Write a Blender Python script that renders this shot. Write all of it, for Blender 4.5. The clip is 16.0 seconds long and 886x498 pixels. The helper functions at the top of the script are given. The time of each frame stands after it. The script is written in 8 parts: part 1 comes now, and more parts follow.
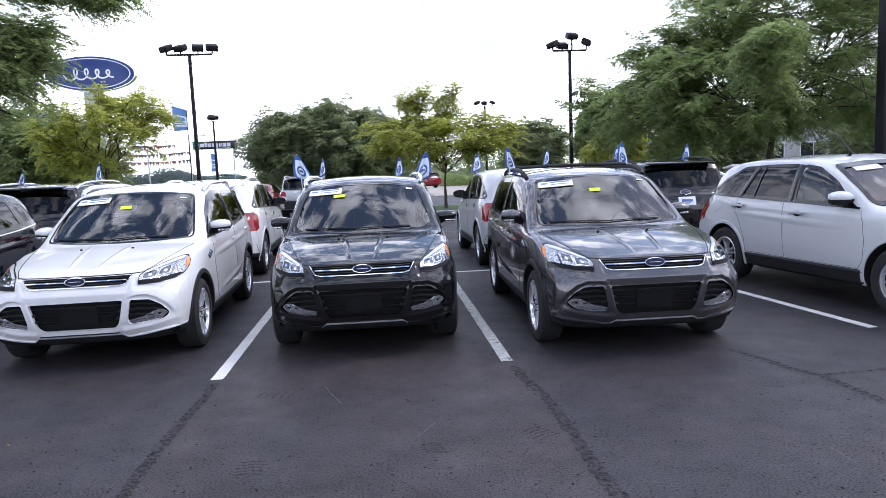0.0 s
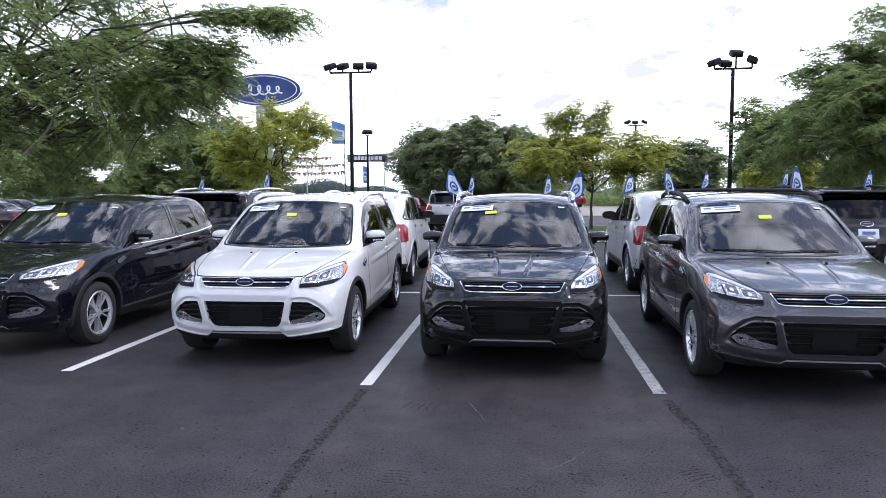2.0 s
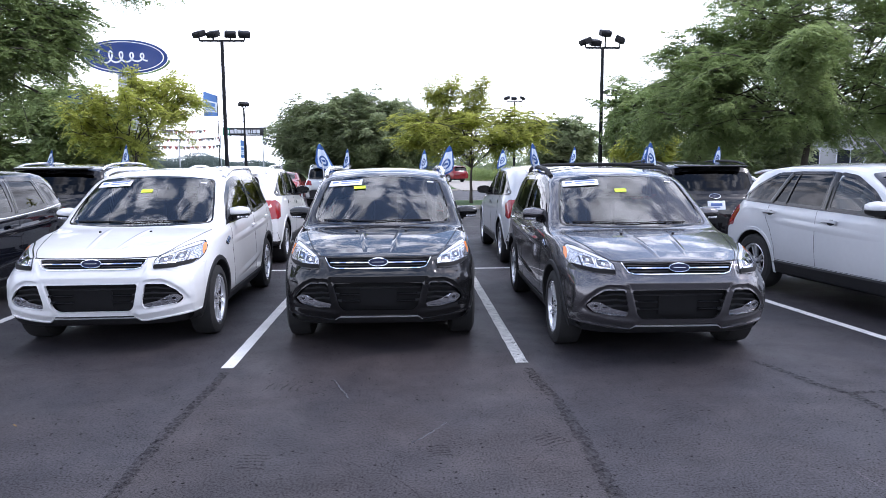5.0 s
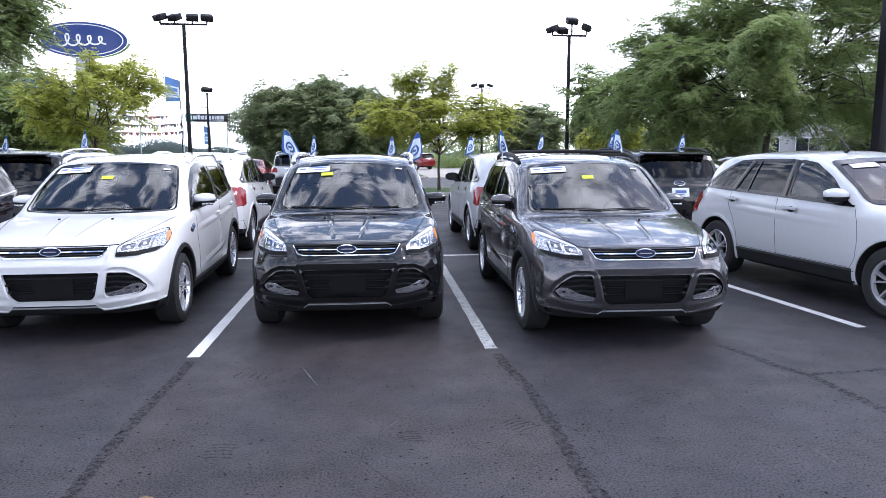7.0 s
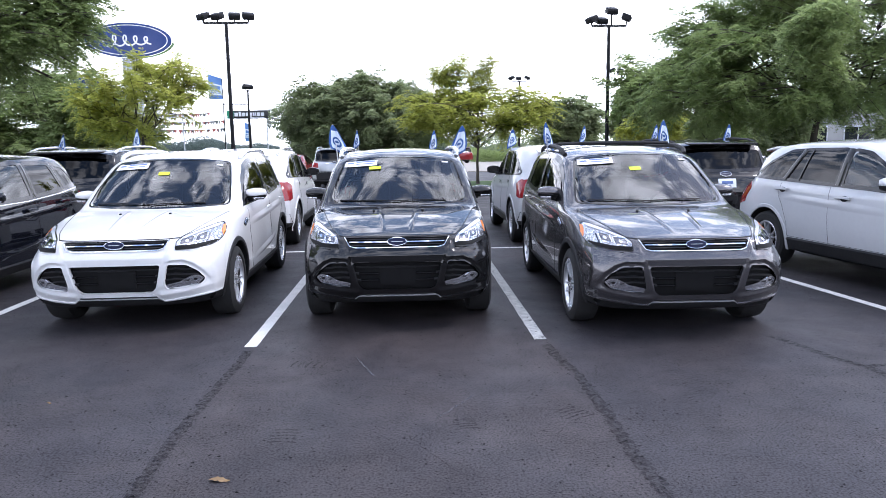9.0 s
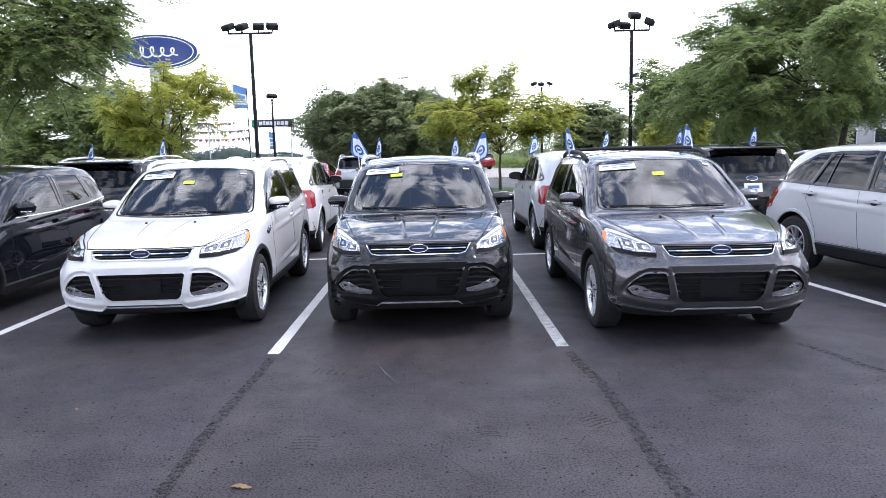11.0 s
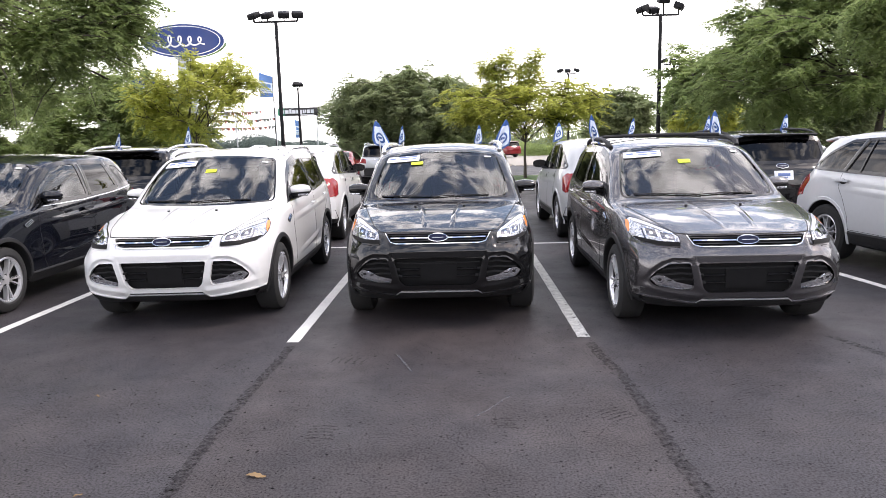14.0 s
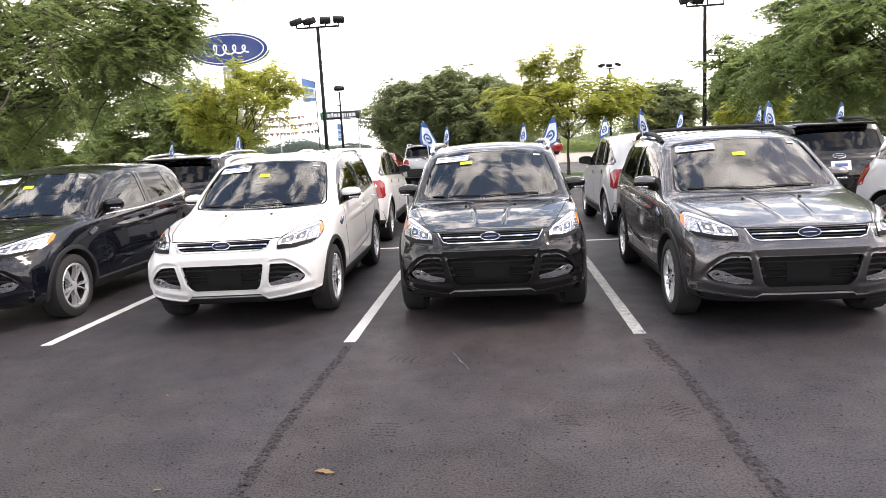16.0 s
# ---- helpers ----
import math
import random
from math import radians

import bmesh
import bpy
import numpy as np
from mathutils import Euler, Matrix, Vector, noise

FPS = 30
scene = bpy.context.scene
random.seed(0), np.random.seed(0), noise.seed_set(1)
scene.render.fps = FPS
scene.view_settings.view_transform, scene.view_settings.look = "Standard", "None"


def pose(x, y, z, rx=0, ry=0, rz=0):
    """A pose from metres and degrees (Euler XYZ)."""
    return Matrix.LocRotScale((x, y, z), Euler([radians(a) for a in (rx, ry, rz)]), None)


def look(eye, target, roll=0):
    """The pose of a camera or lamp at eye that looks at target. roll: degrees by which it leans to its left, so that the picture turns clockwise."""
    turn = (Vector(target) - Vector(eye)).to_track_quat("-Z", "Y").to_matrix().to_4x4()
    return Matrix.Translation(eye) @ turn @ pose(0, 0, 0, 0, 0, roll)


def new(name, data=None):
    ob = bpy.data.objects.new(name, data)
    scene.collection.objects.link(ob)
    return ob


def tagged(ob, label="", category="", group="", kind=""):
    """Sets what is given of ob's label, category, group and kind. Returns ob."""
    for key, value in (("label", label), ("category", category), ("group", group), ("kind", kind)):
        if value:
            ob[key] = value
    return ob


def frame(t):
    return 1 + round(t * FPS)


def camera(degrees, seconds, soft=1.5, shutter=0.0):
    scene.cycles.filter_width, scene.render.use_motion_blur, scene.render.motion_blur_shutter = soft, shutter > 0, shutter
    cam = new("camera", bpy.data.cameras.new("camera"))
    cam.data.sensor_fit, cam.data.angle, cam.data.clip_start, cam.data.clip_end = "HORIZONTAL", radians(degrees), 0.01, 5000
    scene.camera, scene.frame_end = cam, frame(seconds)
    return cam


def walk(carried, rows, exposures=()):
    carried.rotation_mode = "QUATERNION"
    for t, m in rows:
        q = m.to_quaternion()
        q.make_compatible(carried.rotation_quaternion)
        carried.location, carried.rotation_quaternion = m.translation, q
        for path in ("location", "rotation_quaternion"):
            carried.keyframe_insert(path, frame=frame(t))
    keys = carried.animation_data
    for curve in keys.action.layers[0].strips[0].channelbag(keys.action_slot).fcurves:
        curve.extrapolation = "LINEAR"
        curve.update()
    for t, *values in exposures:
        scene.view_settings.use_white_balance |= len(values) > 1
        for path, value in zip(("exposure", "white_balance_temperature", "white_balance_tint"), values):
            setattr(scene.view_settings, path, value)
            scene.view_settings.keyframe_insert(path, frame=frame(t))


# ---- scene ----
cam = camera(66.0, 16.0, 0.5)
PATH = [
    (0, (0.205, -6.125, 1.662), (0.377, -4.145, 1.438), -2.3),
    (0.5, (0.167, -6.097, 1.664), (0.284, -4.112, 1.45), -1.2),
    (1, (0.132, -6.073, 1.668), (0.138, -4.084, 1.466), -1.3),
    (1.5, (0.103, -6.047, 1.675), (-0.033, -4.061, 1.487), -0.6),
    (2, (0.09, -6.069, 1.668), (-0.141, -4.089, 1.502), -0.2),
    (2.5, (0.112, -6.087, 1.662), (-0.192, -4.116, 1.508), -0.7),
    (3, (0.186, -6.19, 1.679), (-0.084, -4.215, 1.521), -1.0),
    (3.5, (0.204, -6.149, 1.667), (0.103, -4.161, 1.469), -0.8),
    (4, (0.209, -6.1, 1.664), (0.192, -4.113, 1.438), -1.0),
    (4.5, (0.231, -6.065, 1.661), (0.28, -4.079, 1.429), -0.7),
    (4.7, (0.249, -6.016, 1.666), (0.323, -4.031, 1.431), -0.5),
    (6.8, (0.311, -5.981, 1.635), (0.476, -4.006, 1.363), 0.2),
    (7, (0.261, -5.993, 1.655), (0.455, -4.022, 1.379), -0.1),
    (7.5, (0.23, -6.084, 1.651), (0.479, -4.119, 1.372), -0.8),
    (8, (0.182, -6.039, 1.659), (0.339, -4.066, 1.372), -1.1),
    (8.5, (0.15, -6.073, 1.654), (0.274, -4.098, 1.365), -0.4),
    (9, (0.145, -6.061, 1.649), (0.232, -4.084, 1.356), -0.8),
    (9.2, (0.132, -6.061, 1.644), (0.232, -4.085, 1.354), -0.7),
    (11.5, (0.18, -6.054, 1.654), (0.179, -4.073, 1.382), -1.7),
    (12, (0.199, -6.052, 1.656), (0.192, -4.072, 1.374), -2.2),
    (12.5, (0.206, -6.05, 1.65), (0.176, -4.071, 1.358), -2.0),
    (13, (0.22, -6.031, 1.651), (0.179, -4.054, 1.353), -1.8),
    (13.5, (0.214, -6.018, 1.65), (0.173, -4.041, 1.349), -0.5),
    (14, (0.214, -5.999, 1.648), (0.158, -4.024, 1.343), -1.5),
    (14.5, (0.197, -6.023, 1.647), (0.134, -4.048, 1.338), -1.0),
    (15, (0.174, -6.046, 1.645), (0.073, -4.072, 1.342), -1.6),
    (15.5, (0.151, -6.043, 1.65), (-0.005, -4.072, 1.352), -2.4),
    (16, (0.119, -6.042, 1.652), (-0.059, -4.073, 1.351), -3.1),
]
walk(cam, [(t, look(e, g, r)) for t, e, g, r in PATH],
     [(0, 0.05, 5780, 18), (2, -0.12, 5780, 18), (3.5, -0.06, 5760, 18), (4.7, 0.19, 5740, 18), (7, 0.29, 5740, 17), (9.2, 0.38, 5760, 17), (11.5, 0.42, 5920, 17), (12.5, 0.45, 5860, 17), (13.1, 0.46, 6200, 17), (14.5, 0.54, 6880, 17), (16, 0.60, 7100, 16)])

# ---- world, sun ----
SUN_EL, SUN_AZ = 48.0, 88.0      # degrees above the horizon; azimuth from +y towards +x
world = bpy.data.worlds.new("sky")
scene.world = world
world.use_nodes = True
wt = world.node_tree
wt.nodes.clear()


def wn(kind, **inputs):
    n = wt.nodes.new(kind)
    for k, v in inputs.items():
        n.inputs[k].default_value = v
    return n


w_out, w_bg = wn("ShaderNodeOutputWorld"), wn("ShaderNodeBackground")
w_sky = wn("ShaderNodeTexSky")
w_sky.sky_type, w_sky.sun_disc = "NISHITA", False
w_sky.sun_elevation, w_sky.sun_rotation = radians(SUN_EL), radians(SUN_AZ)
w_sky.air_density, w_sky.dust_density = 1.0, 1.0
w_co = wn("ShaderNodeTexCoord")
# the clouds lie on a bowed layer: the way is divided by its rise
w_way, w_rise, w_map = wn("ShaderNodeSeparateXYZ"), wn("ShaderNodeMath"), wn("ShaderNodeVectorMath")
w_rise.operation, w_rise.inputs[1].default_value = "ADD", 0.35
w_map.operation = "DIVIDE"
w_flat = wn("ShaderNodeCombineXYZ")
w_n1 = wn("ShaderNodeTexNoise", Scale=9.0, Detail=10.0, Roughness=0.6, Distortion=0.35)
w_ramp = wn("ShaderNodeValToRGB")
w_ramp.color_ramp.elements[0].position, w_ramp.color_ramp.elements[0].color = 0.480, (0, 0, 0, 1)
w_ramp.color_ramp.elements[1].position, w_ramp.color_ramp.elements[1].color = 0.565, (1, 1, 1, 1)
w_n2 = wn("ShaderNodeTexNoise", Scale=8.0, Detail=7.0, Roughness=0.6)
w_r2 = wn("ShaderNodeMapRange")
for k, v in (("From Min", 0.36), ("From Max", 0.62), ("To Min", 10.0), ("To Max", 36.0)):
    w_r2.inputs[k].default_value = v
w_cloud = wn("ShaderNodeCombineColor")
w_mix = wn("ShaderNodeMixRGB")
w_bg.inputs["Strength"].default_value = 0.10
L = wt.links.new
L(w_co.outputs["Generated"], w_way.inputs[0])
L(w_way.outputs["Z"], w_rise.inputs[0])
for k in range(3):
    L(w_rise.outputs[0], w_flat.inputs[k])
L(w_co.outputs["Generated"], w_map.inputs[0])
L(w_flat.outputs[0], w_map.inputs[1])
L(w_map.outputs[0], w_n1.inputs["Vector"])
L(w_map.outputs[0], w_n2.inputs["Vector"])
# more open sky half way up, a bank of cloud overhead
w_cov, w_lift, w_sum = wn("ShaderNodeValToRGB"), wn("ShaderNodeMath"), wn("ShaderNodeMath")
for k, (p, v) in enumerate(((0.26, 0.57), (0.42, 0.50), (0.70, 0.46), (0.84, 0.56), (0.97, 0.50))):
    e = w_cov.color_ramp.elements[k] if k < 2 else w_cov.color_ramp.elements.new(p)
    e.position, e.color = p, (v, v, v, 1)
w_lift.operation, w_lift.inputs[1].default_value, w_lift.inputs[2].default_value = "MULTIPLY_ADD", 0.55, -0.275
w_sum.operation = "ADD"
L(w_way.outputs["Z"], w_cov.inputs[0])
L(w_cov.outputs[0], w_lift.inputs[0])
L(w_n1.outputs[0], w_sum.inputs[0])
L(w_lift.outputs[0], w_sum.inputs[1])
L(w_sum.outputs[0], w_ramp.inputs[0])
L(w_n2.outputs[0], w_r2.inputs["Value"])
for k in range(3):
    L(w_r2.outputs[0], w_cloud.inputs[k])
# haze and far cloud close the sky towards the horizon
w_sep, w_haze, w_max = wn("ShaderNodeSeparateXYZ"), wn("ShaderNodeMapRange"), wn("ShaderNodeMath")
for k, v in (("From Min", 0.16), ("From Max", 0.36), ("To Min", 1.0), ("To Max", 0.0)):
    w_haze.inputs[k].default_value = v
w_max.operation = "MAXIMUM"
L(w_co.outputs["Generated"], w_sep.inputs[0])
L(w_sep.outputs["Z"], w_haze.inputs["Value"])
L(w_haze.outputs[0], w_max.inputs[0])
L(w_ramp.outputs[0], w_max.inputs[1])
L(w_max.outputs[0], w_mix.inputs[0])
w_blue = wn("ShaderNodeMixRGB", Fac=1.0, Color2=(2.65, 2.5, 2.3, 1.0))
w_blue.blend_type = "MULTIPLY"
L(w_sky.outputs[0], w_blue.inputs[1])
L(w_blue.outputs[0], w_mix.inputs[1])
L(w_cloud.outputs[0], w_mix.inputs[2])
L(w_mix.outputs[0], w_bg.inputs["Color"])
L(w_bg.outputs[0], w_out.inputs[0])

sun = new("sun", bpy.data.lights.new("sun", "SUN"))
sun.data.energy, sun.data.angle, sun.data.color = 1.3, radians(16), (1.0, 0.96, 0.9)
_d = Vector((math.sin(radians(SUN_AZ)) * math.cos(radians(SUN_EL)), math.cos(radians(SUN_AZ)) * math.cos(radians(SUN_EL)), math.sin(radians(SUN_EL))))
sun.matrix_world = look(_d * 60, (0, 0, 0))


# ---- materials ----
def material(name, color, rough=0.5, metal=0.0, coat=0.0, vary=0.0, scale=8.0, bump=0.0, bump_scale=60.0, emit=0.0, second=None,
             spec=0.5, rand=0.0, trans=0.0):
    """A principled material with noise at two scales in its colour and a fine relief."""
    m = bpy.data.materials.new(name)
    m.use_nodes = True
    nt = m.node_tree
    b = nt.nodes["Principled BSDF"]
    b.inputs["Base Color"].default_value = (*color, 1)
    b.inputs["Roughness"].default_value = rough
    b.inputs["Metallic"].default_value = metal
    b.inputs["Coat Weight"].default_value = coat
    b.inputs["Coat Roughness"].default_value = 0.03
    b.inputs["Specular IOR Level"].default_value = 0.05 if coat else spec
    b.inputs["Transmission Weight"].default_value = trans
    if emit:
        b.inputs["Emission Color"].default_value = (*color, 1)
        b.inputs["Emission Strength"].default_value = emit
    if vary or bump:
        co = nt.nodes.new("ShaderNodeTexCoord")
    if vary:
        n1, n2 = nt.nodes.new("ShaderNodeTexNoise"), nt.nodes.new("ShaderNodeTexNoise")
        n1.inputs["Scale"].default_value, n1.inputs["Detail"].default_value = scale, 6
        n2.inputs["Scale"].default_value, n2.inputs["Detail"].default_value = scale * 9, 4
        mixn = nt.nodes.new("ShaderNodeMath")
        mixn.operation = "MULTIPLY_ADD"
        mixn.inputs[1].default_value = 0.5
        half = nt.nodes.new("ShaderNodeMath")
        half.operation, half.inputs[1].default_value = "MULTIPLY", 0.5
        nt.links.new(co.outputs["Object"], n1.inputs["Vector"])
        nt.links.new(co.outputs["Object"], n2.inputs["Vector"])
        nt.links.new(n2.outputs[0], half.inputs[0])
        nt.links.new(n1.outputs[0], mixn.inputs[0])
        nt.links.new(half.outputs[0], mixn.inputs[2])
        r = nt.nodes.new("ShaderNodeValToRGB")
        dark = second or tuple(c * (1 - vary) for c in color)
        lite = tuple(min(1, c * (1 + vary)) for c in color)
        r.color_ramp.elements[0].position, r.color_ramp.elements[0].color = 0.32, (*dark, 1)
        r.color_ramp.elements[1].position, r.color_ramp.elements[1].color = 0.68, (*lite, 1)
        nt.links.new(mixn.outputs[0], r.inputs[0])
        src = r.outputs[0]
        if rand:
            geo, hsv = nt.nodes.new("ShaderNodeNewGeometry"), nt.nodes.new("ShaderNodeHueSaturation")
            mr = nt.nodes.new("ShaderNodeMapRange")
            mr.inputs["To Min"].default_value, mr.inputs["To Max"].default_value = 1 - rand, 1 + rand
            nt.links.new(geo.outputs["Random Per Island"], mr.inputs["Value"])
            nt.links.new(mr.outputs[0], hsv.inputs["Value"])
            nt.links.new(src, hsv.inputs["Color"])
            src = hsv.outputs[0]
        nt.links.new(src, b.inputs["Base Color"])
    if bump:
        nb, bp = nt.nodes.new("ShaderNodeTexNoise"), nt.nodes.new("ShaderNodeBump")
        nb.inputs["Scale"].default_value, nb.inputs["Detail"].default_value = bump_scale, 5
        bp.inputs["Strength"].default_value, bp.inputs["Distance"].default_value = bump, 0.01
        nt.links.new(co.outputs["Object"], nb.inputs["Vector"])
        nt.links.new(nb.outputs[0], bp.inputs["Height"])
        nt.links.new(bp.outputs[0], b.inputs["Normal"])
    return m


def glass(name, tint, rough=0.0, ior=1.5):
    m = bpy.data.materials.new(name)
    m.use_nodes = True
    nt = m.node_tree
    nt.nodes.clear()
    out, mix = nt.nodes.new("ShaderNodeOutputMaterial"), nt.nodes.new("ShaderNodeMixShader")
    tr, gl, fr = nt.nodes.new("ShaderNodeBsdfTransparent"), nt.nodes.new("ShaderNodeBsdfGlossy"), nt.nodes.new("ShaderNodeFresnel")
    tr.inputs[0].default_value = (*tint, 1)
    gl.inputs["Roughness"].default_value = rough
    fr.inputs[0].default_value = ior
    nt.links.new(fr.outputs[0], mix.inputs[0])
    nt.links.new(tr.outputs[0], mix.inputs[1])
    nt.links.new(gl.outputs[0], mix.inputs[2])
    nt.links.new(mix.outputs[0], out.inputs[0])
    return m


def leaf_material(name, color, second, trans=0.35):
    """Diffuse and translucent leaf, varied from leaf to leaf."""
    m = bpy.data.materials.new(name)
    m.use_nodes = True
    nt = m.node_tree
    nt.nodes.clear()
    out, mix = nt.nodes.new("ShaderNodeOutputMaterial"), nt.nodes.new("ShaderNodeMixShader")
    df, tl = nt.nodes.new("ShaderNodeBsdfPrincipled"), nt.nodes.new("ShaderNodeBsdfTranslucent")
    df.inputs["Roughness"].default_value = 0.55
    geo, ramp = nt.nodes.new("ShaderNodeNewGeometry"), nt.nodes.new("ShaderNodeValToRGB")
    co, nz, add = nt.nodes.new("ShaderNodeTexCoord"), nt.nodes.new("ShaderNodeTexNoise"), nt.nodes.new("ShaderNodeMath")
    nz.inputs["Scale"].default_value, nz.inputs["Detail"].default_value = 0.55, 3
    add.operation, add.inputs[1].default_value = "MULTIPLY_ADD", 0.35
    sh = nt.nodes.new("ShaderNodeMath")
    sh.operation, sh.inputs[1].default_value = "MULTIPLY", 0.75
    ramp.color_ramp.elements[0].position, ramp.color_ramp.elements[0].color = 0.25, (*color, 1)
    ramp.color_ramp.elements[1].position, ramp.color_ramp.elements[1].color = 0.8, (*second, 1)
    nt.links.new(co.outputs["Object"], nz.inputs["Vector"])
    nt.links.new(nz.outputs[0], sh.inputs[0])
    nt.links.new(geo.outputs["Random Per Island"], add.inputs[0])
    nt.links.new(sh.outputs[0], add.inputs[2])
    nt.links.new(add.outputs[0], ramp.inputs[0])
    nt.links.new(ramp.outputs[0], df.inputs["Base Color"])
    nt.links.new(ramp.outputs[0], tl.inputs[0])
    mix.inputs[0].default_value = trans
    nt.links.new(df.outputs[0], mix.inputs[1])
    nt.links.new(tl.outputs[0], mix.inputs[2])
    nt.links.new(mix.outputs[0], out.inputs[0])
    return m


def asphalt_material():
    m = bpy.data.materials.new("asphalt")
    m.use_nodes = True
    nt = m.node_tree
    b = nt.nodes["Principled BSDF"]
    co = nt.nodes.new("ShaderNodeTexCoord")

    def noise_node(scale, detail, rough=0.6):
        n = nt.nodes.new("ShaderNodeTexNoise")
        n.inputs["Scale"].default_value, n.inputs["Detail"].default_value, n.inputs["Roughness"].default_value = scale, detail, rough
        nt.links.new(co.outputs["Object"], n.inputs["Vector"])
        return n

    def ramp(src, stops):
        r = nt.nodes.new("ShaderNodeValToRGB")
        while len(r.color_ramp.elements) < len(stops):
            r.color_ramp.elements.new(0.5)
        for e, (p, c) in zip(r.color_ramp.elements, stops):
            e.position, e.color = p, (*c, 1)
        nt.links.new(src, r.inputs[0])
        return r

    def mult(a, c, fac=1.0, kind="MULTIPLY"):
        x = nt.nodes.new("ShaderNodeMixRGB")
        x.blend_type, x.inputs[0].default_value = kind, fac
        nt.links.new(a, x.inputs[1])
        nt.links.new(c, x.inputs[2])
        return x.outputs[0]

    def noise_at(vec, scale, detail, rough=0.6, warp=0.0):
        n = noise_node(scale, detail, rough)
        n.inputs["Distortion"].default_value = warp
        nt.links.new(vec, n.inputs["Vector"])
        return n

    def pits(scale, share, r0, r1, deep):
        """Small dark holes in some cells of a scattered pattern; 1 outside them."""
        v = nt.nodes.new("ShaderNodeTexVoronoi")
        v.inputs["Scale"].default_value = scale
        wob = nt.nodes.new("ShaderNodeMixRGB")
        wob.blend_type, wob.inputs[0].default_value = "LINEAR_LIGHT", 0.012
        nt.links.new(co.outputs["Object"], wob.inputs[1])
        nt.links.new(noise_node(60, 2).outputs["Color"], wob.inputs[2])
        nt.links.new(wob.outputs[0], v.inputs["Vector"])
        sp = nt.nodes.new("ShaderNodeSeparateColor")
        nt.links.new(v.outputs["Color"], sp.inputs[0])
        on = nt.nodes.new("ShaderNodeMath")
        on.operation, on.inputs[1].default_value = "GREATER_THAN", share
        nt.links.new(sp.outputs[0], on.inputs[0])
        near = ramp(v.outputs["Distance"], [(r0, (deep, deep, deep)), (r1, (1, 1, 1))])
        x = nt.nodes.new("ShaderNodeMath")
        x.operation = "MAXIMUM"
        nt.links.new(on.outputs[0], x.inputs[0])
        nt.links.new(near.outputs[0], x.inputs[1])
        return x.outputs[0]

    big = ramp(noise_node(0.45, 5).outputs[0], [(0.3, (0.0240, 0.0210, 0.0245)), (0.7, (0.0368, 0.0323, 0.0369))])
    mid = ramp(noise_node(3.0, 6, 0.7).outputs[0], [(0.3, (0.74, 0.74, 0.76)), (0.7, (1.24, 1.22, 1.20))])
    grain = ramp(noise_node(75, 3, 0.75).outputs[0], [(0.36, (0.35, 0.35, 0.35)), (0.64, (1.7, 1.7, 1.7))])
    hole = mult(pits(16, 0.30, 0.10, 0.19, 0.06), pits(38, 0.34, 0.14, 0.26, 0.15))
    stone = ramp(noise_node(41, 2, 0.6).outputs[0], [(0.70, (1, 1, 1)), (0.76, (2.4, 2.35, 2.3))])
    # long faint rubbed marks and short scrapes
    sm = nt.nodes.new("ShaderNodeMapping")
    sm.inputs["Scale"].default_value, sm.inputs["Rotation"].default_value = (1.1, 14.0, 1.0), (0, 0, 0.9)
    nt.links.new(co.outputs["Object"], sm.inputs["Vector"])
    scuff = ramp(noise_at(sm.outputs[0], 1.0, 6, 0.65, 1.4).outputs[0], [(0.28, (0.66, 0.66, 0.66)), (0.40, (1, 1, 1)), (0.63, (1, 1, 1)), (0.72, (1.45, 1.42, 1.4))])
    sm2 = nt.nodes.new("ShaderNodeMapping")
    sm2.inputs["Scale"].default_value, sm2.inputs["Rotation"].default_value = (22.0, 2.2, 1.0), (0, 0, -0.5)
    nt.links.new(co.outputs["Object"], sm2.inputs["Vector"])
    scrape = ramp(noise_at(sm2.outputs[0], 1.0, 3, 0.6, 0.6).outputs[0], [(0.24, (0.5, 0.5, 0.5)), (0.30, (1, 1, 1)), (0.72, (1, 1, 1)), (0.77, (1.9, 1.85, 1.8))])
    patch_tone = ramp(noise_node(1.1, 3).outputs[0], [(0.35, (0.86, 0.88, 0.93)), (0.65, (1.12, 1.07, 1.03))])
    tone = mult(mult(mult(scuff.outputs[0], scrape.outputs[0]), mult(mid.outputs[0], patch_tone.outputs[0])), hole)
    # three strips of sealcoat, laid at different times, meet at the filled cracks
    sx, strip_at = nt.nodes.new("ShaderNodeSeparateXYZ"), nt.nodes.new("ShaderNodeMapRange")
    nt.links.new(co.outputs["Object"], sx.inputs[0])
    strip_at.inputs["From Min"].default_value, strip_at.inputs["From Max"].default_value = -5.0, 5.0
    nt.links.new(sx.outputs[0], strip_at.inputs["Value"])
    lane = ramp(strip_at.outputs[0], [(0.0, (1.09, 1.13, 1.10)), (0.372, (1.09, 1.13, 1.10)), (0.376, (1.05, 1.02, 0.94)), (0.630, (1.05, 1.02, 0.94)), (0.634, (0.93, 0.97, 0.97)), (1.0, (0.93, 0.97, 0.97))])
    col = mult(mult(mult(mult(big.outputs[0], grain.outputs[0]), stone.outputs[0]), tone), lane.outputs[0])
    nt.links.new(col, b.inputs["Base Color"])
    rr = ramp(noise_node(1.3, 5).outputs[0], [(0.3, (0.50, 0.50, 0.50)), (0.7, (0.70, 0.70, 0.70))])
    nt.links.new(rr.outputs[0], b.inputs["Roughness"])
    # holes and coarse grain break the sheen too
    sheen = ramp(mult(mult(hole, grain.outputs[0]), mid.outputs[0]), [(0.0, (0.02, 0.02, 0.02)), (1.0, (0.42, 0.42, 0.42))])
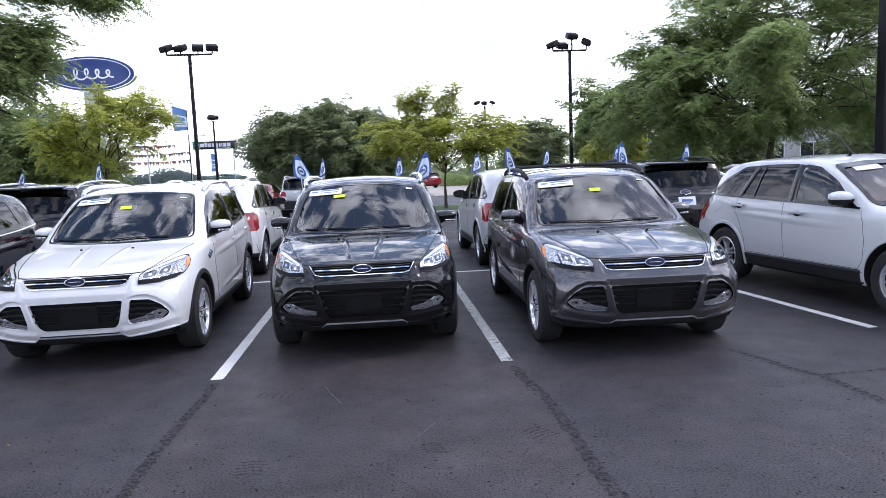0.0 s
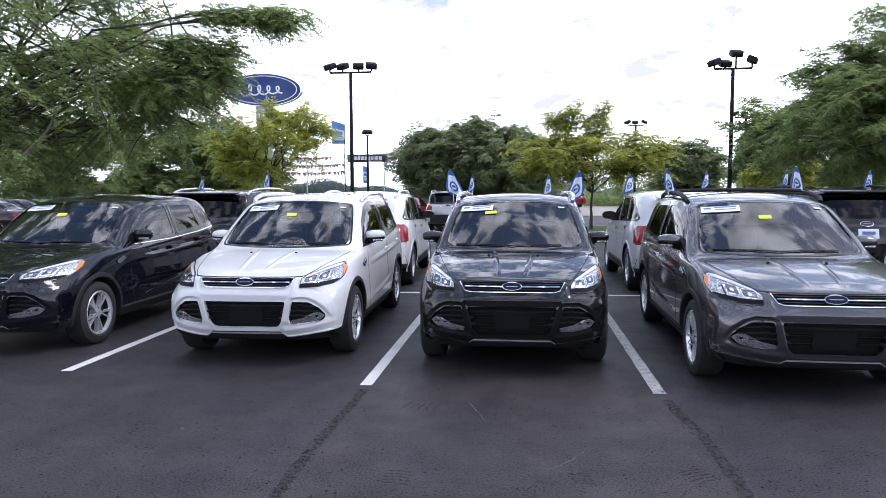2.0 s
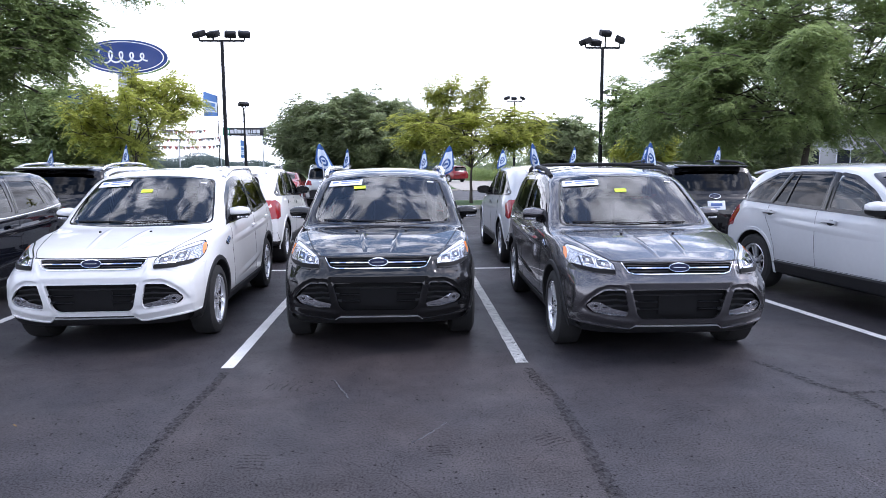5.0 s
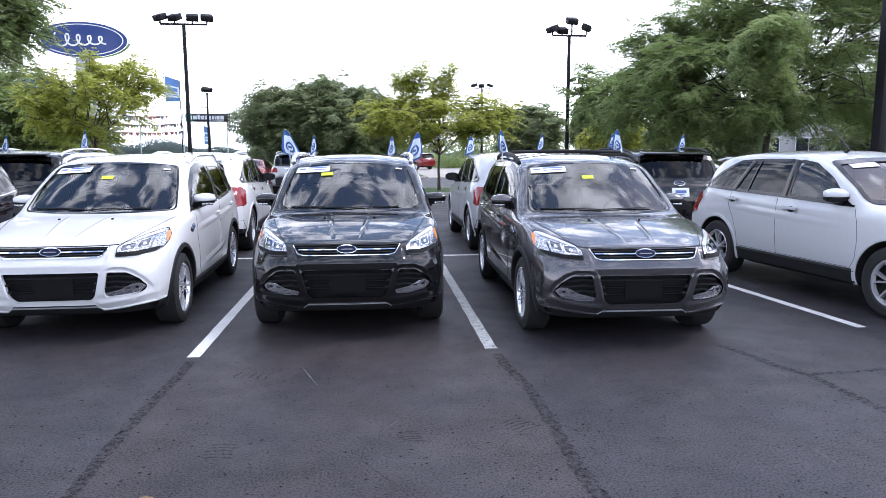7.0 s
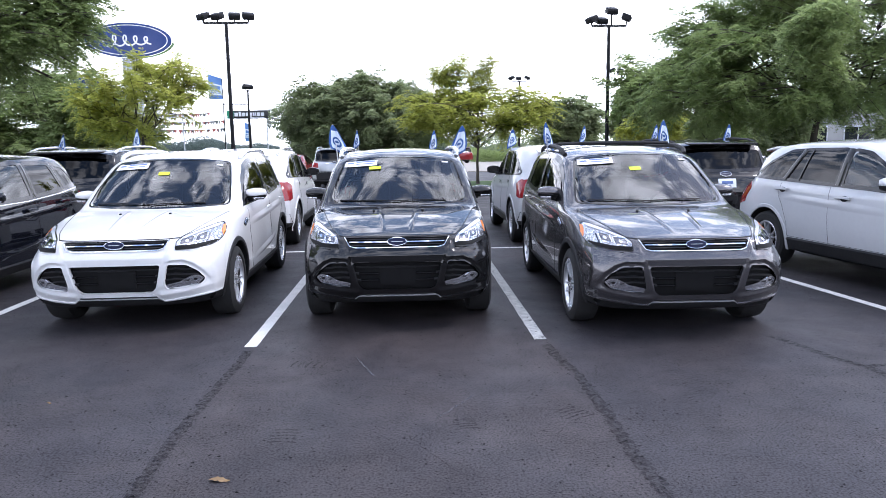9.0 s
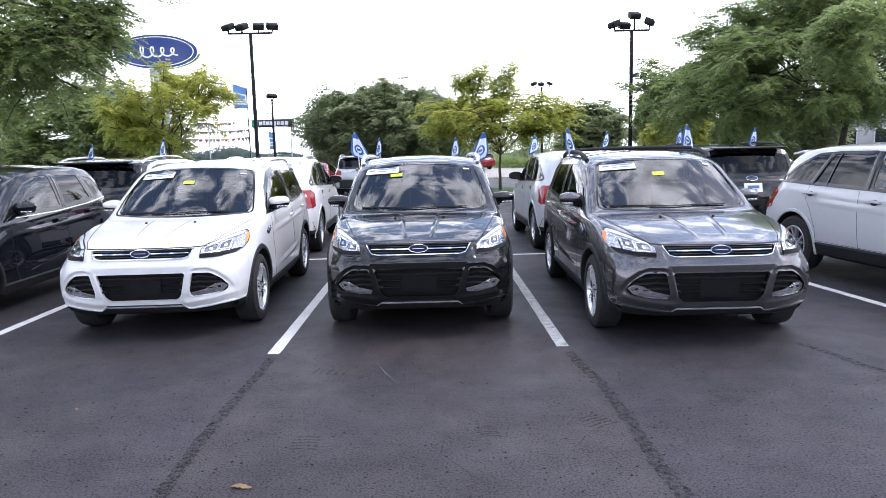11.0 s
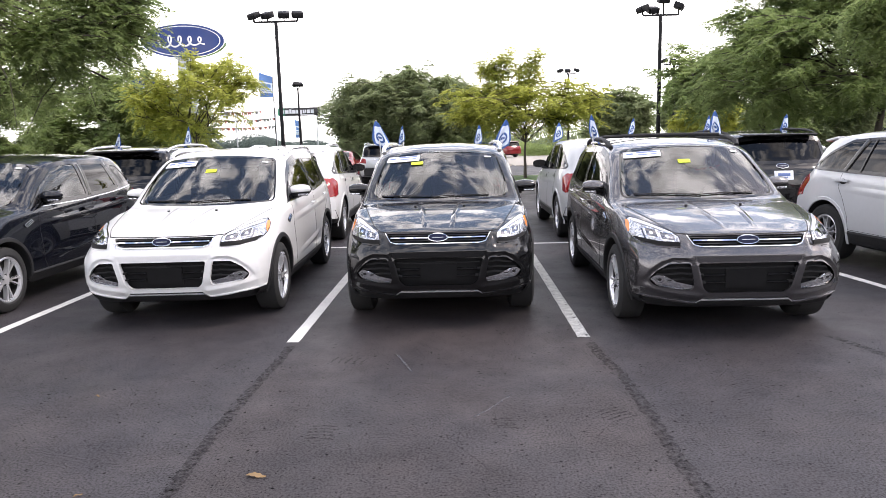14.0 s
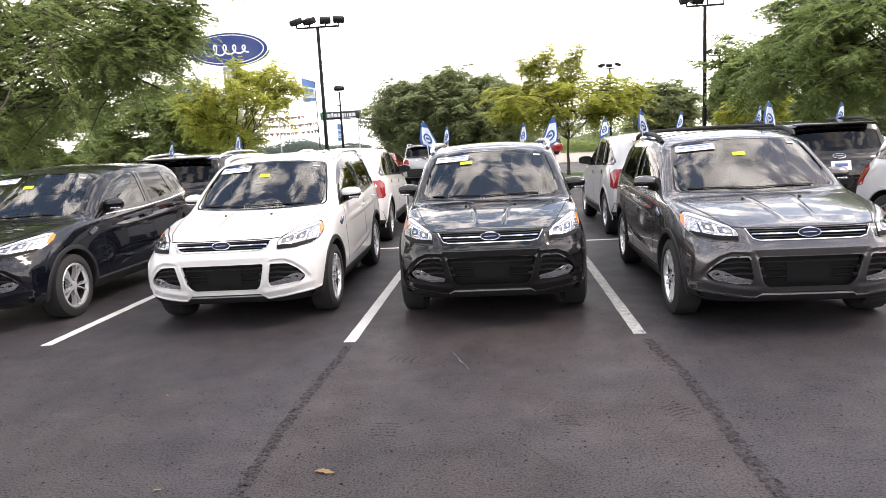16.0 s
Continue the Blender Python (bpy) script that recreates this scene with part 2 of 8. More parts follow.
    nt.links.new(sheen.outputs[0], b.inputs["Specular IOR Level"])
    hs = nt.nodes.new("ShaderNodeMixRGB")
    hs.blend_type, hs.inputs[0].default_value = "ADD", 0.6
    nt.links.new(hole, hs.inputs[1])
    nt.links.new(noise_node(95, 4, 0.7).outputs[0], hs.inputs[2])
    bp = nt.nodes.new("ShaderNodeBump")
    bp.inputs["Strength"].default_value, bp.inputs["Distance"].default_value = 0.35, 0.004
    nt.links.new(hs.outputs[0], bp.inputs["Height"])
    nt.links.new(bp.outputs[0], b.inputs["Normal"])
    return m


def patchy(m, scale, lo, hi):
    """The same surface worn through in small spots."""
    nt = m.node_tree
    out, b = nt.nodes["Material Output"], nt.nodes["Principled BSDF"]
    co, n, r = nt.nodes.new("ShaderNodeTexCoord"), nt.nodes.new("ShaderNodeTexNoise"), nt.nodes.new("ShaderNodeMapRange")
    n.inputs["Scale"].default_value, n.inputs["Detail"].default_value, n.inputs["Roughness"].default_value = scale, 5, 0.7
    r.inputs["From Min"].default_value, r.inputs["From Max"].default_value = lo, hi
    mix, tr = nt.nodes.new("ShaderNodeMixShader"), nt.nodes.new("ShaderNodeBsdfTransparent")
    nt.links.new(co.outputs["Object"], n.inputs["Vector"])
    nt.links.new(n.outputs[0], r.inputs["Value"])
    nt.links.new(r.outputs[0], mix.inputs[0])
    nt.links.new(tr.outputs[0], mix.inputs[1])
    nt.links.new(b.outputs[0], mix.inputs[2])
    nt.links.new(mix.outputs[0], out.inputs["Surface"])
    return m


M = {
    "asphalt": asphalt_material(),
    "tar": patchy(material("tar", (0.011, 0.0105, 0.012), 0.85, vary=0.6, scale=7, second=(0.003, 0.003, 0.003), bump=0.9, bump_scale=70, spec=0.2), 26, 0.42, 0.76),
    "line": patchy(material("line_paint", (0.66, 0.65, 0.62), 0.7, vary=0.18, scale=5, bump=0.25, bump_scale=120), 23, 0.27, 0.34),
    "line_worn": patchy(material("worn_line_paint", (0.60, 0.59, 0.56), 0.75, vary=0.25, scale=14, second=(0.22, 0.22, 0.21), bump=0.3, bump_scale=120), 17, 0.33, 0.42),
    "white": material("white_paint", (0.68, 0.68, 0.675), 0.35, coat=1.0, vary=0.03, scale=2),
    "pearl": material("pearl_paint", (0.55, 0.56, 0.57), 0.35, coat=1.0, vary=0.03, scale=2),
    "black": material("black_paint", (0.006, 0.006, 0.0065), 0.3, coat=1.0, vary=0.2, scale=2),
    "navy": material("blue_black_paint", (0.003, 0.0038, 0.0075), 0.3, coat=1.0, vary=0.2, scale=2),
    "grey": material("grey_metallic_paint", (0.098, 0.095, 0.100), 0.27, metal=0.8, coat=1.0, vary=0.05, scale=300),
    "silver": material("silver_paint", (0.42, 0.43, 0.44), 0.35, metal=0.6, coat=1.0, vary=0.04, scale=300),
    "red": material("red_paint", (0.17, 0.010, 0.012), 0.35, coat=1.0, vary=0.08, scale=3),
    "maroon": material("maroon_paint", (0.020, 0.008, 0.011), 0.3, coat=1.0, vary=0.1, scale=2),
    "plastic": material("black_plastic", (0.016, 0.016, 0.017), 0.6, spec=0.3, vary=0.2, scale=12, bump=0.15, bump_scale=200),
    "gloss_black": material("gloss_black", (0.008, 0.008, 0.009), 0.12),
    "dark": material("dark_void", (0.008, 0.008, 0.008), 0.9),
    "chrome": material("chrome", (0.75, 0.76, 0.78), 0.08, metal=1.0),
    "alloy": material("alloy", (0.80, 0.81, 0.83), 0.22, metal=0.7, vary=0.05, scale=20),
    "tyre": material("tyre_rubber", (0.018, 0.018, 0.018), 0.8, vary=0.2, scale=30, bump=0.2, bump_scale=80),
    "red_lens": material("red_lens", (0.24, 0.006, 0.009), 0.12, coat=1.0),
    "amber": material("amber_lens", (0.72, 0.20, 0.02), 0.15, coat=1.0),
    "lamp_clear": material("lamp_reflector", (0.56, 0.57, 0.60), 0.12, metal=0.9, vary=0.5, scale=38, second=(0.16, 0.16, 0.17), bump=0.6, bump_scale=45),
    "lamp_bowl": material("lamp_bowl", (0.22, 0.22, 0.24), 0.1, metal=1.0),
    "lamp_white": material("lamp_white", (0.62, 0.64, 0.68), 0.2, coat=1.0),
    "grille_back": material("grille_black", (0.009, 0.009, 0.0095), 0.6, vary=0.2, scale=12, spec=0.15),
    "emblem": material("emblem_blue", (0.004, 0.007, 0.030), 0.4, spec=0.2),
    "windshield": glass("windshield_glass", (0.46, 0.53, 0.54), ior=2.0),
    "side_glass": glass("side_glass", (0.34, 0.37, 0.36), ior=1.75),
    "privacy": glass("privacy_glass", (0.035, 0.037, 0.04), ior=1.42),
    "seat": material("seat_cloth", (0.045, 0.044, 0.043), 0.85, vary=0.2, scale=20),
    "interior": material("interior_trim", (0.05, 0.05, 0.05), 0.8, vary=0.15, scale=20),
    "headliner": material("headliner", (0.42, 0.41, 0.38), 0.9, vary=0.05, scale=20),
    "sticker": material("white_sticker", (0.80, 0.82, 0.86), 0.5, vary=0.03, scale=20),
    "yellow": material("yellow_sticker", (0.62, 0.78, 0.03), 0.5),
    "ink": material("blue_print", (0.10, 0.16, 0.36), 0.5),
    "flag_blue": material("flag_blue", (0.035, 0.10, 0.30), 0.7, vary=0.15, scale=8),
    "flag_white": material("flag_white", (0.68, 0.75, 0.85), 0.7, vary=0.08, scale=8),
    "pole_black": material("dark_steel", (0.010, 0.010, 0.012), 0.55, vary=0.25, scale=3, spec=0.2),
    "pole_white": material("white_plastic", (0.7, 0.7, 0.7), 0.5),
    "bark": material("bark", (0.07, 0.058, 0.048), 0.9, vary=0.4, scale=7, bump=0.6, bump_scale=25),
    "leaf_a": leaf_material("locust_leaf", (0.22, 0.28, 0.118), (0.34, 0.42, 0.160), 0.70),
    "leaf_b": leaf_material("yellow_green_leaf", (0.33, 0.36, 0.08), (0.56, 0.58, 0.14), 0.74),
    # shade-tree green, lightened and blued so the colour carries haze
    "leaf_c": leaf_material("hazed_green_leaf", (0.235, 0.275, 0.15), (0.35, 0.405, 0.21), 0.70),
    # bluish distance haze is mixed into these far leaf colours
    "leaf_hazed": leaf_material("hazed_far_leaf", (0.12, 0.155, 0.14), (0.17, 0.21, 0.19), 0.5),
    "grass": material("grass", (0.07, 0.13, 0.03), 0.9, vary=0.35, scale=2.5, bump=0.6, bump_scale=40),
    "concrete": material("concrete", (0.36, 0.33, 0.29), 0.85, vary=0.15, scale=2, bump=0.2, bump_scale=50),
    "wall_grey": material("pale_wall", (0.50, 0.50, 0.49), 0.85, vary=0.08, scale=1.2, bump=0.15, bump_scale=40),
}


# ---- mesh helpers ----
def mesh_from(name, verts, faces, smooth=35.0):
    me = bpy.data.meshes.new(name)
    me.from_pydata([tuple(map(float, v)) for v in verts], [], [tuple(map(int, f)) for f in faces])
    me.validate()
    if smooth:
        me.shade_smooth()
        me.set_sharp_from_angle(angle=radians(smooth))
    return me


def part(name, geo, mat, parent=None, label="", smooth=35.0):
    """Links (verts, faces) as one mesh object, under a thing or under a part."""
    me = mesh_from(name, *geo, smooth=smooth)
    me.materials.append(mat)
    ob = new(name, me)
    if parent:
        ob.parent = parent
    return tagged(ob, label=label)


def thing(name, label, category, group="", kind=""):
    return tagged(new(name), label, category, group, kind)


def join(*geos):
    vs, fs = [], []
    for v, f in geos:
        o = len(vs)
        vs += list(v)
        fs += [tuple(i + o for i in q) for q in f]
    return vs, fs


def moved(geo, m):
    return [tuple(m @ Vector(v)) for v in geo[0]], geo[1]


def box(x0, x1, y0, y1, z0, z1, bev=0.0):
    """A box with its edges chamfered by bev."""
    if bev <= 0:
        v = [(x, y, z) for x in (x0, x1) for y in (y0, y1) for z in (z0, z1)]
        return v, [(0, 1, 3, 2), (4, 6, 7, 5), (0, 4, 5, 1), (2, 3, 7, 6), (0, 2, 6, 4), (1, 5, 7, 3)]
    bm = bmesh.new()
    bmesh.ops.create_cube(bm, size=1, matrix=Matrix.Translation(((x0 + x1) / 2, (y0 + y1) / 2, (z0 + z1) / 2)) @ Matrix.Diagonal((x1 - x0, y1 - y0, z1 - z0, 1)))
    bmesh.ops.bevel(bm, geom=bm.edges[:], offset=bev, segments=2, affect="EDGES", profile=0.5)
    bm.verts.index_update()
    g = [tuple(v.co) for v in bm.verts], [tuple(v.index for v in f.verts) for f in bm.faces]
    bm.free()
    return g


def tube(path, radii, n=8, caps=True):
    """A tube along a line of points, with a radius at each."""
    vs, fs = [], []
    pts = [Vector(p) for p in path]
    for i, p in enumerate(pts):
        d = (pts[min(i + 1, len(pts) - 1)] - pts[max(i - 1, 0)]).normalized()
        a = d.cross(Vector((0, 0, 1)) if abs(d.z) < 0.9 else Vector((1, 0, 0))).normalized()
        b = d.cross(a)
        for k in range(n):
            t = 2 * math.pi * k / n
            vs.append(tuple(p + (a * math.cos(t) + b * math.sin(t)) * radii[i]))
    for i in range(len(pts) - 1):
        for k in range(n):
            fs.append((i * n + k, i * n + (k + 1) % n, (i + 1) * n + (k + 1) % n, (i + 1) * n + k))
    if caps:
        fs.append(tuple(range(n - 1, -1, -1)))
        fs.append(tuple((len(pts) - 1) * n + k for k in range(n)))
    return vs, fs


def lathe(profile, n=40, axis="x"):
    """A ring of (along, radius) points turned round an axis."""
    vs, fs = [], []
    m = len(profile)
    for k in range(n):
        t = 2 * math.pi * k / n
        c, s = math.cos(t), math.sin(t)
        for a, r in profile:
            vs.append({"x": (a, r * c, r * s), "y": (r * c, a, r * s), "z": (r * c, r * s, a)}[axis])
    for k in range(n):
        for i in range(m - 1):
            fs.append((k * m + i, k * m + i + 1, ((k + 1) % n) * m + i + 1, ((k + 1) % n) * m + i))
    return vs, fs


def sheet(x0, x1, y0, y1, z, nx=1, ny=1):
    vs = [(x0 + (x1 - x0) * i / nx, y0 + (y1 - y0) * j / ny, z) for i in range(nx + 1) for j in range(ny + 1)]
    fs = [(i * (ny + 1) + j, (i + 1) * (ny + 1) + j, (i + 1) * (ny + 1) + j + 1, i * (ny + 1) + j + 1) for i in range(nx) for j in range(ny)]
    return vs, fs


def pchip(keys, xs):
    """Smooth curve through keys of (x, y) that does not overshoot."""
    k = np.array(keys, float)
    X, Y = k[:, 0], k[:, 1]
    h, d = np.diff(X), np.diff(Y) / np.diff(X)
    m = np.zeros(len(X))
    for i in range(1, len(X) - 1):
        if d[i - 1] * d[i] > 0:
            w1, w2 = 2 * h[i] + h[i - 1], h[i] + 2 * h[i - 1]
            m[i] = (w1 + w2) / (w1 / d[i - 1] + w2 / d[i])
    m[0], m[-1] = d[0], d[-1]
    xs = np.clip(np.asarray(xs, float), X[0], X[-1])
    i = np.clip(np.searchsorted(X, xs, "right") - 1, 0, len(X) - 2)
    t = (xs - X[i]) / h[i]
    return (2 * t**3 - 3 * t**2 + 1) * Y[i] + (t**3 - 2 * t**2 + t) * h[i] * m[i] + (3 * t**2 - 2 * t**3) * Y[i + 1] + (t**3 - t**2) * h[i] * m[i + 1]


def resample(poly, step=0.05):
    out = []
    for (x0, y0), (x1, y1) in zip(poly, poly[1:] + poly[:1]):
        n = max(1, int(math.hypot(x1 - x0, y1 - y0) / step))
        out += [(x0 + (x1 - x0) * k / n, y0 + (y1 - y0) * k / n) for k in range(n)]
    return out


def rounded(poly, r=0.03, n=3):
    """The polygon with its corners rounded."""
    out = []
    k = len(poly)
    for i in range(k):
        p, a, b = Vector(poly[i]), Vector(poly[i - 1]), Vector(poly[(i + 1) % k])
        da, db = (a - p), (b - p)
        ra, rb = min(r, da.length * 0.45), min(r, db.length * 0.45)
        s, e = p + da.normalized() * ra, p + db.normalized() * rb
        for j in range(n + 1):
            t = j / n
            q = s * (1 - t) ** 2 + p * 2 * t * (1 - t) + e * t * t
            out.append((q.x, q.y))
    return out


def grown(poly, d):
    """The polygon moved outwards by d."""
    k = len(poly)
    area = sum(poly[i][0] * poly[(i + 1) % k][1] - poly[(i + 1) % k][0] * poly[i][1] for i in range(k))
    sg = 1 if area > 0 else -1
    out = []
    for i in range(k):
        p, a, b = Vector(poly[i]), Vector(poly[i - 1]), Vector(poly[(i + 1) % k])
        e1, e2 = (p - a), (b - p)
        if e1.length < 1e-7 or e2.length < 1e-7:
            e1 = e2 = b - a
        e1, e2 = e1.normalized(), e2.normalized()
        n1, n2 = Vector((e1.y, -e1.x)) * sg, Vector((e2.y, -e2.x)) * sg
        nn = n1 + n2
        nn = nn / max(0.6, nn.dot(nn) / 2) if nn.length > 1e-6 else n1
        out.append((p.x + nn.x * d, p.y + nn.y * d))
    return out


# ---- ground ----
ground = tagged(part("ground", sheet(-500, 500, -300, 1200, -0.03, 8, 8), M["grass"]), "mown green grass reaching to the horizon", "ground", kind="structure")
car_park = tagged(part("car_park", sheet(-60, 60, -60, 62, 0.0, 60, 61), M["asphalt"]), "dark sealed asphalt of a car park with fine pits", "asphalt", kind="structure")


def island(name, outline, high, label):
    """A raised bed of grass with a kerb round it."""
    bed = tagged(part(name, ([(x, y, high) for x, y in outline], [tuple(range(len(outline)))]), M["grass"], smooth=0), label, "grass", kind="structure")
    out = grown(outline, 0.15)
    n = len(outline)
    vs = [(x, y, 0.0) for x, y in out] + [(x, y, high + 0.01) for x, y in out] + [(x, y, high + 0.012) for x, y in outline] + [(x, y, high - 0.02) for x, y in outline]
    part("kerb", (vs, [(r * n + k, r * n + (k + 1) % n, (r + 1) * n + (k + 1) % n, (r + 1) * n + k) for r in range(3) for k in range(n)]), M["concrete"], bed, "pale concrete kerb", 0)
    return bed


def round_outline(x0, x1, y0, y1, r=1.2, n=5):
    out = []
    for cx, cy, a0 in ((x1 - r, y1 - r, 0), (x0 + r, y1 - r, 90), (x0 + r, y0 + r, 180), (x1 - r, y0 + r, 270)):
        out += [(cx + r * math.cos(radians(a0 + 90 * k / n)), cy + r * math.sin(radians(a0 + 90 * k / n))) for k in range(n + 1)]
    return out


island("grass_island", round_outline(1.2, 24, 21.2, 25.4), 0.12, "mown grass island with young trees")
island("grass_island", round_outline(-12.6, -9.3, 4.6, 9.6), 0.12, "grass island round the old tree")
island("grass_island", round_outline(8.8, 24, 12.0, 16.4), 0.12, "grass island under the broad tree")
island("grass_island", round_outline(-13.5, -7.6, 18.6, 23.0), 0.12, "grass island with a young tree")
island("grass_island", round_outline(-30, 3.4, 50, 61), 0.10, "far grass verge")
island("grass_island", round_outline(-5.5, 3.7, 41.2, 49.6), 0.10, "grass verge under the shade tree")
apron = tagged(part("pavement", join(sheet(4, 40, 41, 92, 0.012, 4, 4), sheet(-1, 4, 61.4, 92, 0.012, 2, 4)), M["concrete"]), "pale sandy concrete apron", "pavement", kind="structure")
part("kerb", box(4, 40, 40.84, 40.99, -0.01, 0.06, 0.01), M["concrete"], apron, "pale concrete kerb")


# ---- road markings and repairs ----
def band(points, width, z, wob=0.0, step=0.12, seed=1):
    """A flat band along a line, its edges uneven by wob."""
    rnd = random.Random(seed)
    pts = []
    for (x0, y0), (x1, y1) in zip(points, points[1:]):
        n = max(1, int(math.hypot(x1 - x0, y1 - y0) / step))
        pts += [(x0 + (x1 - x0) * k / n, y0 + (y1 - y0) * k / n) for k in range(n)]
    pts.append(points[-1])
    vs = []
    for i, (x, y) in enumerate(pts):
        a, b = pts[max(i - 1, 0)], pts[min(i + 1, len(pts) - 1)]
        dx, dy = b[0] - a[0], b[1] - a[1]
        ln = math.hypot(dx, dy)
        nx, ny = -dy / ln, dx / ln
        for sg in (-1, 1):
            w = width / 2 + rnd.uniform(-wob, wob)
            vs.append((x + nx * w * sg, y + ny * w * sg, z))
    return vs, [(2 * i, 2 * i + 1, 2 * i + 3, 2 * i + 2) for i in range(len(pts) - 1)]


for k, (pts, mt) in enumerate((([(-4.17, -0.22), (-4.24, 5.0)], "line"), ([(-1.25, -0.39), (-1.25, 5.0)], "line"), ([(1.226, -0.39), (1.226, 5.0)], "line_worn"), ([(4.88, -0.05), (4.40, 5.0)], "line"),
                               ([(-8.4, 5.06), (9.4, 5.06)], "line"), ([(-4.24, 5.12), (-4.24, 10.2)], "line"), ([(-1.35, 5.12), (-1.35, 10.2)], "line"), ([(1.3, 5.12), (1.3, 10.2)], "line"), ([(4.35, 5.12), (4.35, 10.2)], "line"))):
    tagged(part("stall_line", band(pts, 0.105, 0.004, 0.003, seed=k), M[mt], smooth=0), "white painted stall line" + (" with worn edges" if mt == "line_worn" else ""), "road marking", "stall lines", "structure")
for k, (pts, w) in enumerate((([(1.245, -0.55), (1.27, -0.9), (1.33, -1.5), (1.325, -2.1), (1.31, -2.6), (1.33, -3.1), (1.38, -3.7), (1.36, -4.6), (1.42, -6.5)], 0.085),
                              ([(-1.24, -0.5), (-1.235, -0.8), (-1.26, -1.4), (-1.27, -2.0), (-1.245, -2.9), (-1.26, -4.0), (-1.22, -6.0)], 0.075),
                              ([(3.22, -0.48), (3.30, -0.75), (3.38, -1.13), (3.49, -1.35), (3.53, -2.1), (3.5, -3.0)], 0.08), ([(3.50, -1.32), (3.85, -1.30), (4.2, -1.25), (5.2, -1.3)], 0.05))):
    tagged(part("crack_filler", band(pts, w, 0.003, 0.011, 0.03, seed=40 + k), M["tar"], smooth=0), "dark tar filler along a crack", "road repair", "crack fillers", "structure")


# thin open cracks, pale scratches and tyre scuffs on the asphalt
M["scratch"] = patchy(material("pale_scratch", (0.10, 0.10, 0.11), 0.8, vary=0.3, scale=20), 34, 0.42, 0.62)
M["scuff"] = patchy(material("rubber_scuff", (0.010, 0.010, 0.011), 0.9, vary=0.3, scale=30, spec=0.15), 45, 0.42, 0.75)
for k, pts in enumerate(([(0.10, -2.30), (0.11, -2.36), (0.18, -2.26), (0.16, -2.44), (0.21, -2.53), (0.26, -2.61), (0.35, -2.77)], [(0.95, -2.36), (1.05, -2.20), (1.14, -2.19), (1.25, -2.29)], [(1.45, -2.39), (1.50, -2.54), (1.62, -2.63)])):
    tagged(part("asphalt_crack", band(pts, 0.006, 0.0025, 0.003, 0.02, seed=60 + k), M["scuff"], smooth=0), "thin open crack in the asphalt", "road crack", "asphalt cracks", "structure")
for k, pts in enumerate(([(-0.32, -0.77), (-0.26, -0.96), (-0.17, -1.21)], [(0.26, -2.06), (0.35, -1.95), (0.52, -1.69)])):
    tagged(part("scratch_mark", band(pts, 0.016, 0.0025, 0.004, 0.02, seed=70 + k), M["scratch"], smooth=0), "pale scratch in the asphalt", "road scratch", "asphalt scratches", "structure")
for k, (x, y, wide, deep, turn) in enumerate(((-0.63, -2.25, 0.18, 0.17, -4), (0.44, -2.16, 0.15, 0.13, 6), (-0.68, -0.92, 0.16, 0.24, 75), (1.12, -2.05, 0.20, 0.16, 30))):
    rows = []
    for j in range(5):
        v = (j / 4 - 0.5) * deep
        rows.append(band([(-wide / 2 * (1 - 0.3 * abs(v) / deep), v), (0, v + 0.012), (wide / 2 * (1 - 0.2 * j / 4), v)], 0.017, 0.0025, 0.003, 0.02, seed=80 + 5 * k + j))
    tagged(part("tyre_mark", moved(join(*rows), pose(x, y, 0, 0, 0, turn)), M["scuff"], smooth=0), "faint ribbed tyre mark on the asphalt", "tyre mark", "tyre marks", "structure")


def fallen_leaf(x, y, size, turn, col):
    vs, fs = [], []
    for i in range(9):
        u = i / 8
        w = (0.36 * math.sin(math.pi * u) ** 0.8 + 0.02) * (1 + 0.25 * math.sin(i * 2.7))
        for j, sg in enumerate((-1, 0, 1)):
            vs.append(((u - 0.5) * size, sg * w * size * 0.5, 0.005 + abs(sg) * 0.006 * math.sin(u * 5) + 0.002 * u))
    for i in range(8):
        for j in range(2):
            fs.append((i * 3 + j, (i + 1) * 3 + j, (i + 1) * 3 + j + 1, i * 3 + j + 1))
    ob = tagged(part("fallen_leaf", (vs, fs), col), "dry brown curled leaf lying on the asphalt", "leaf", "fallen leaves")
    ob.matrix_basis = pose(x, y, 0, 0, 0, turn)


M["dry_leaf"] = material("dry_leaf", (0.20, 0.13, 0.06), 0.8, vary=0.3, scale=30)
fallen_leaf(-0.86, -2.77, 0.11, -6, M["dry_leaf"])
fallen_leaf(-1.68, -2.95, 0.045, 50, M["dry_leaf"])
fallen_leaf(-2.3, -1.6, 0.04, -20, M["dry_leaf"])


# ---- cars ----
from mathutils.bvhtree import BVHTree


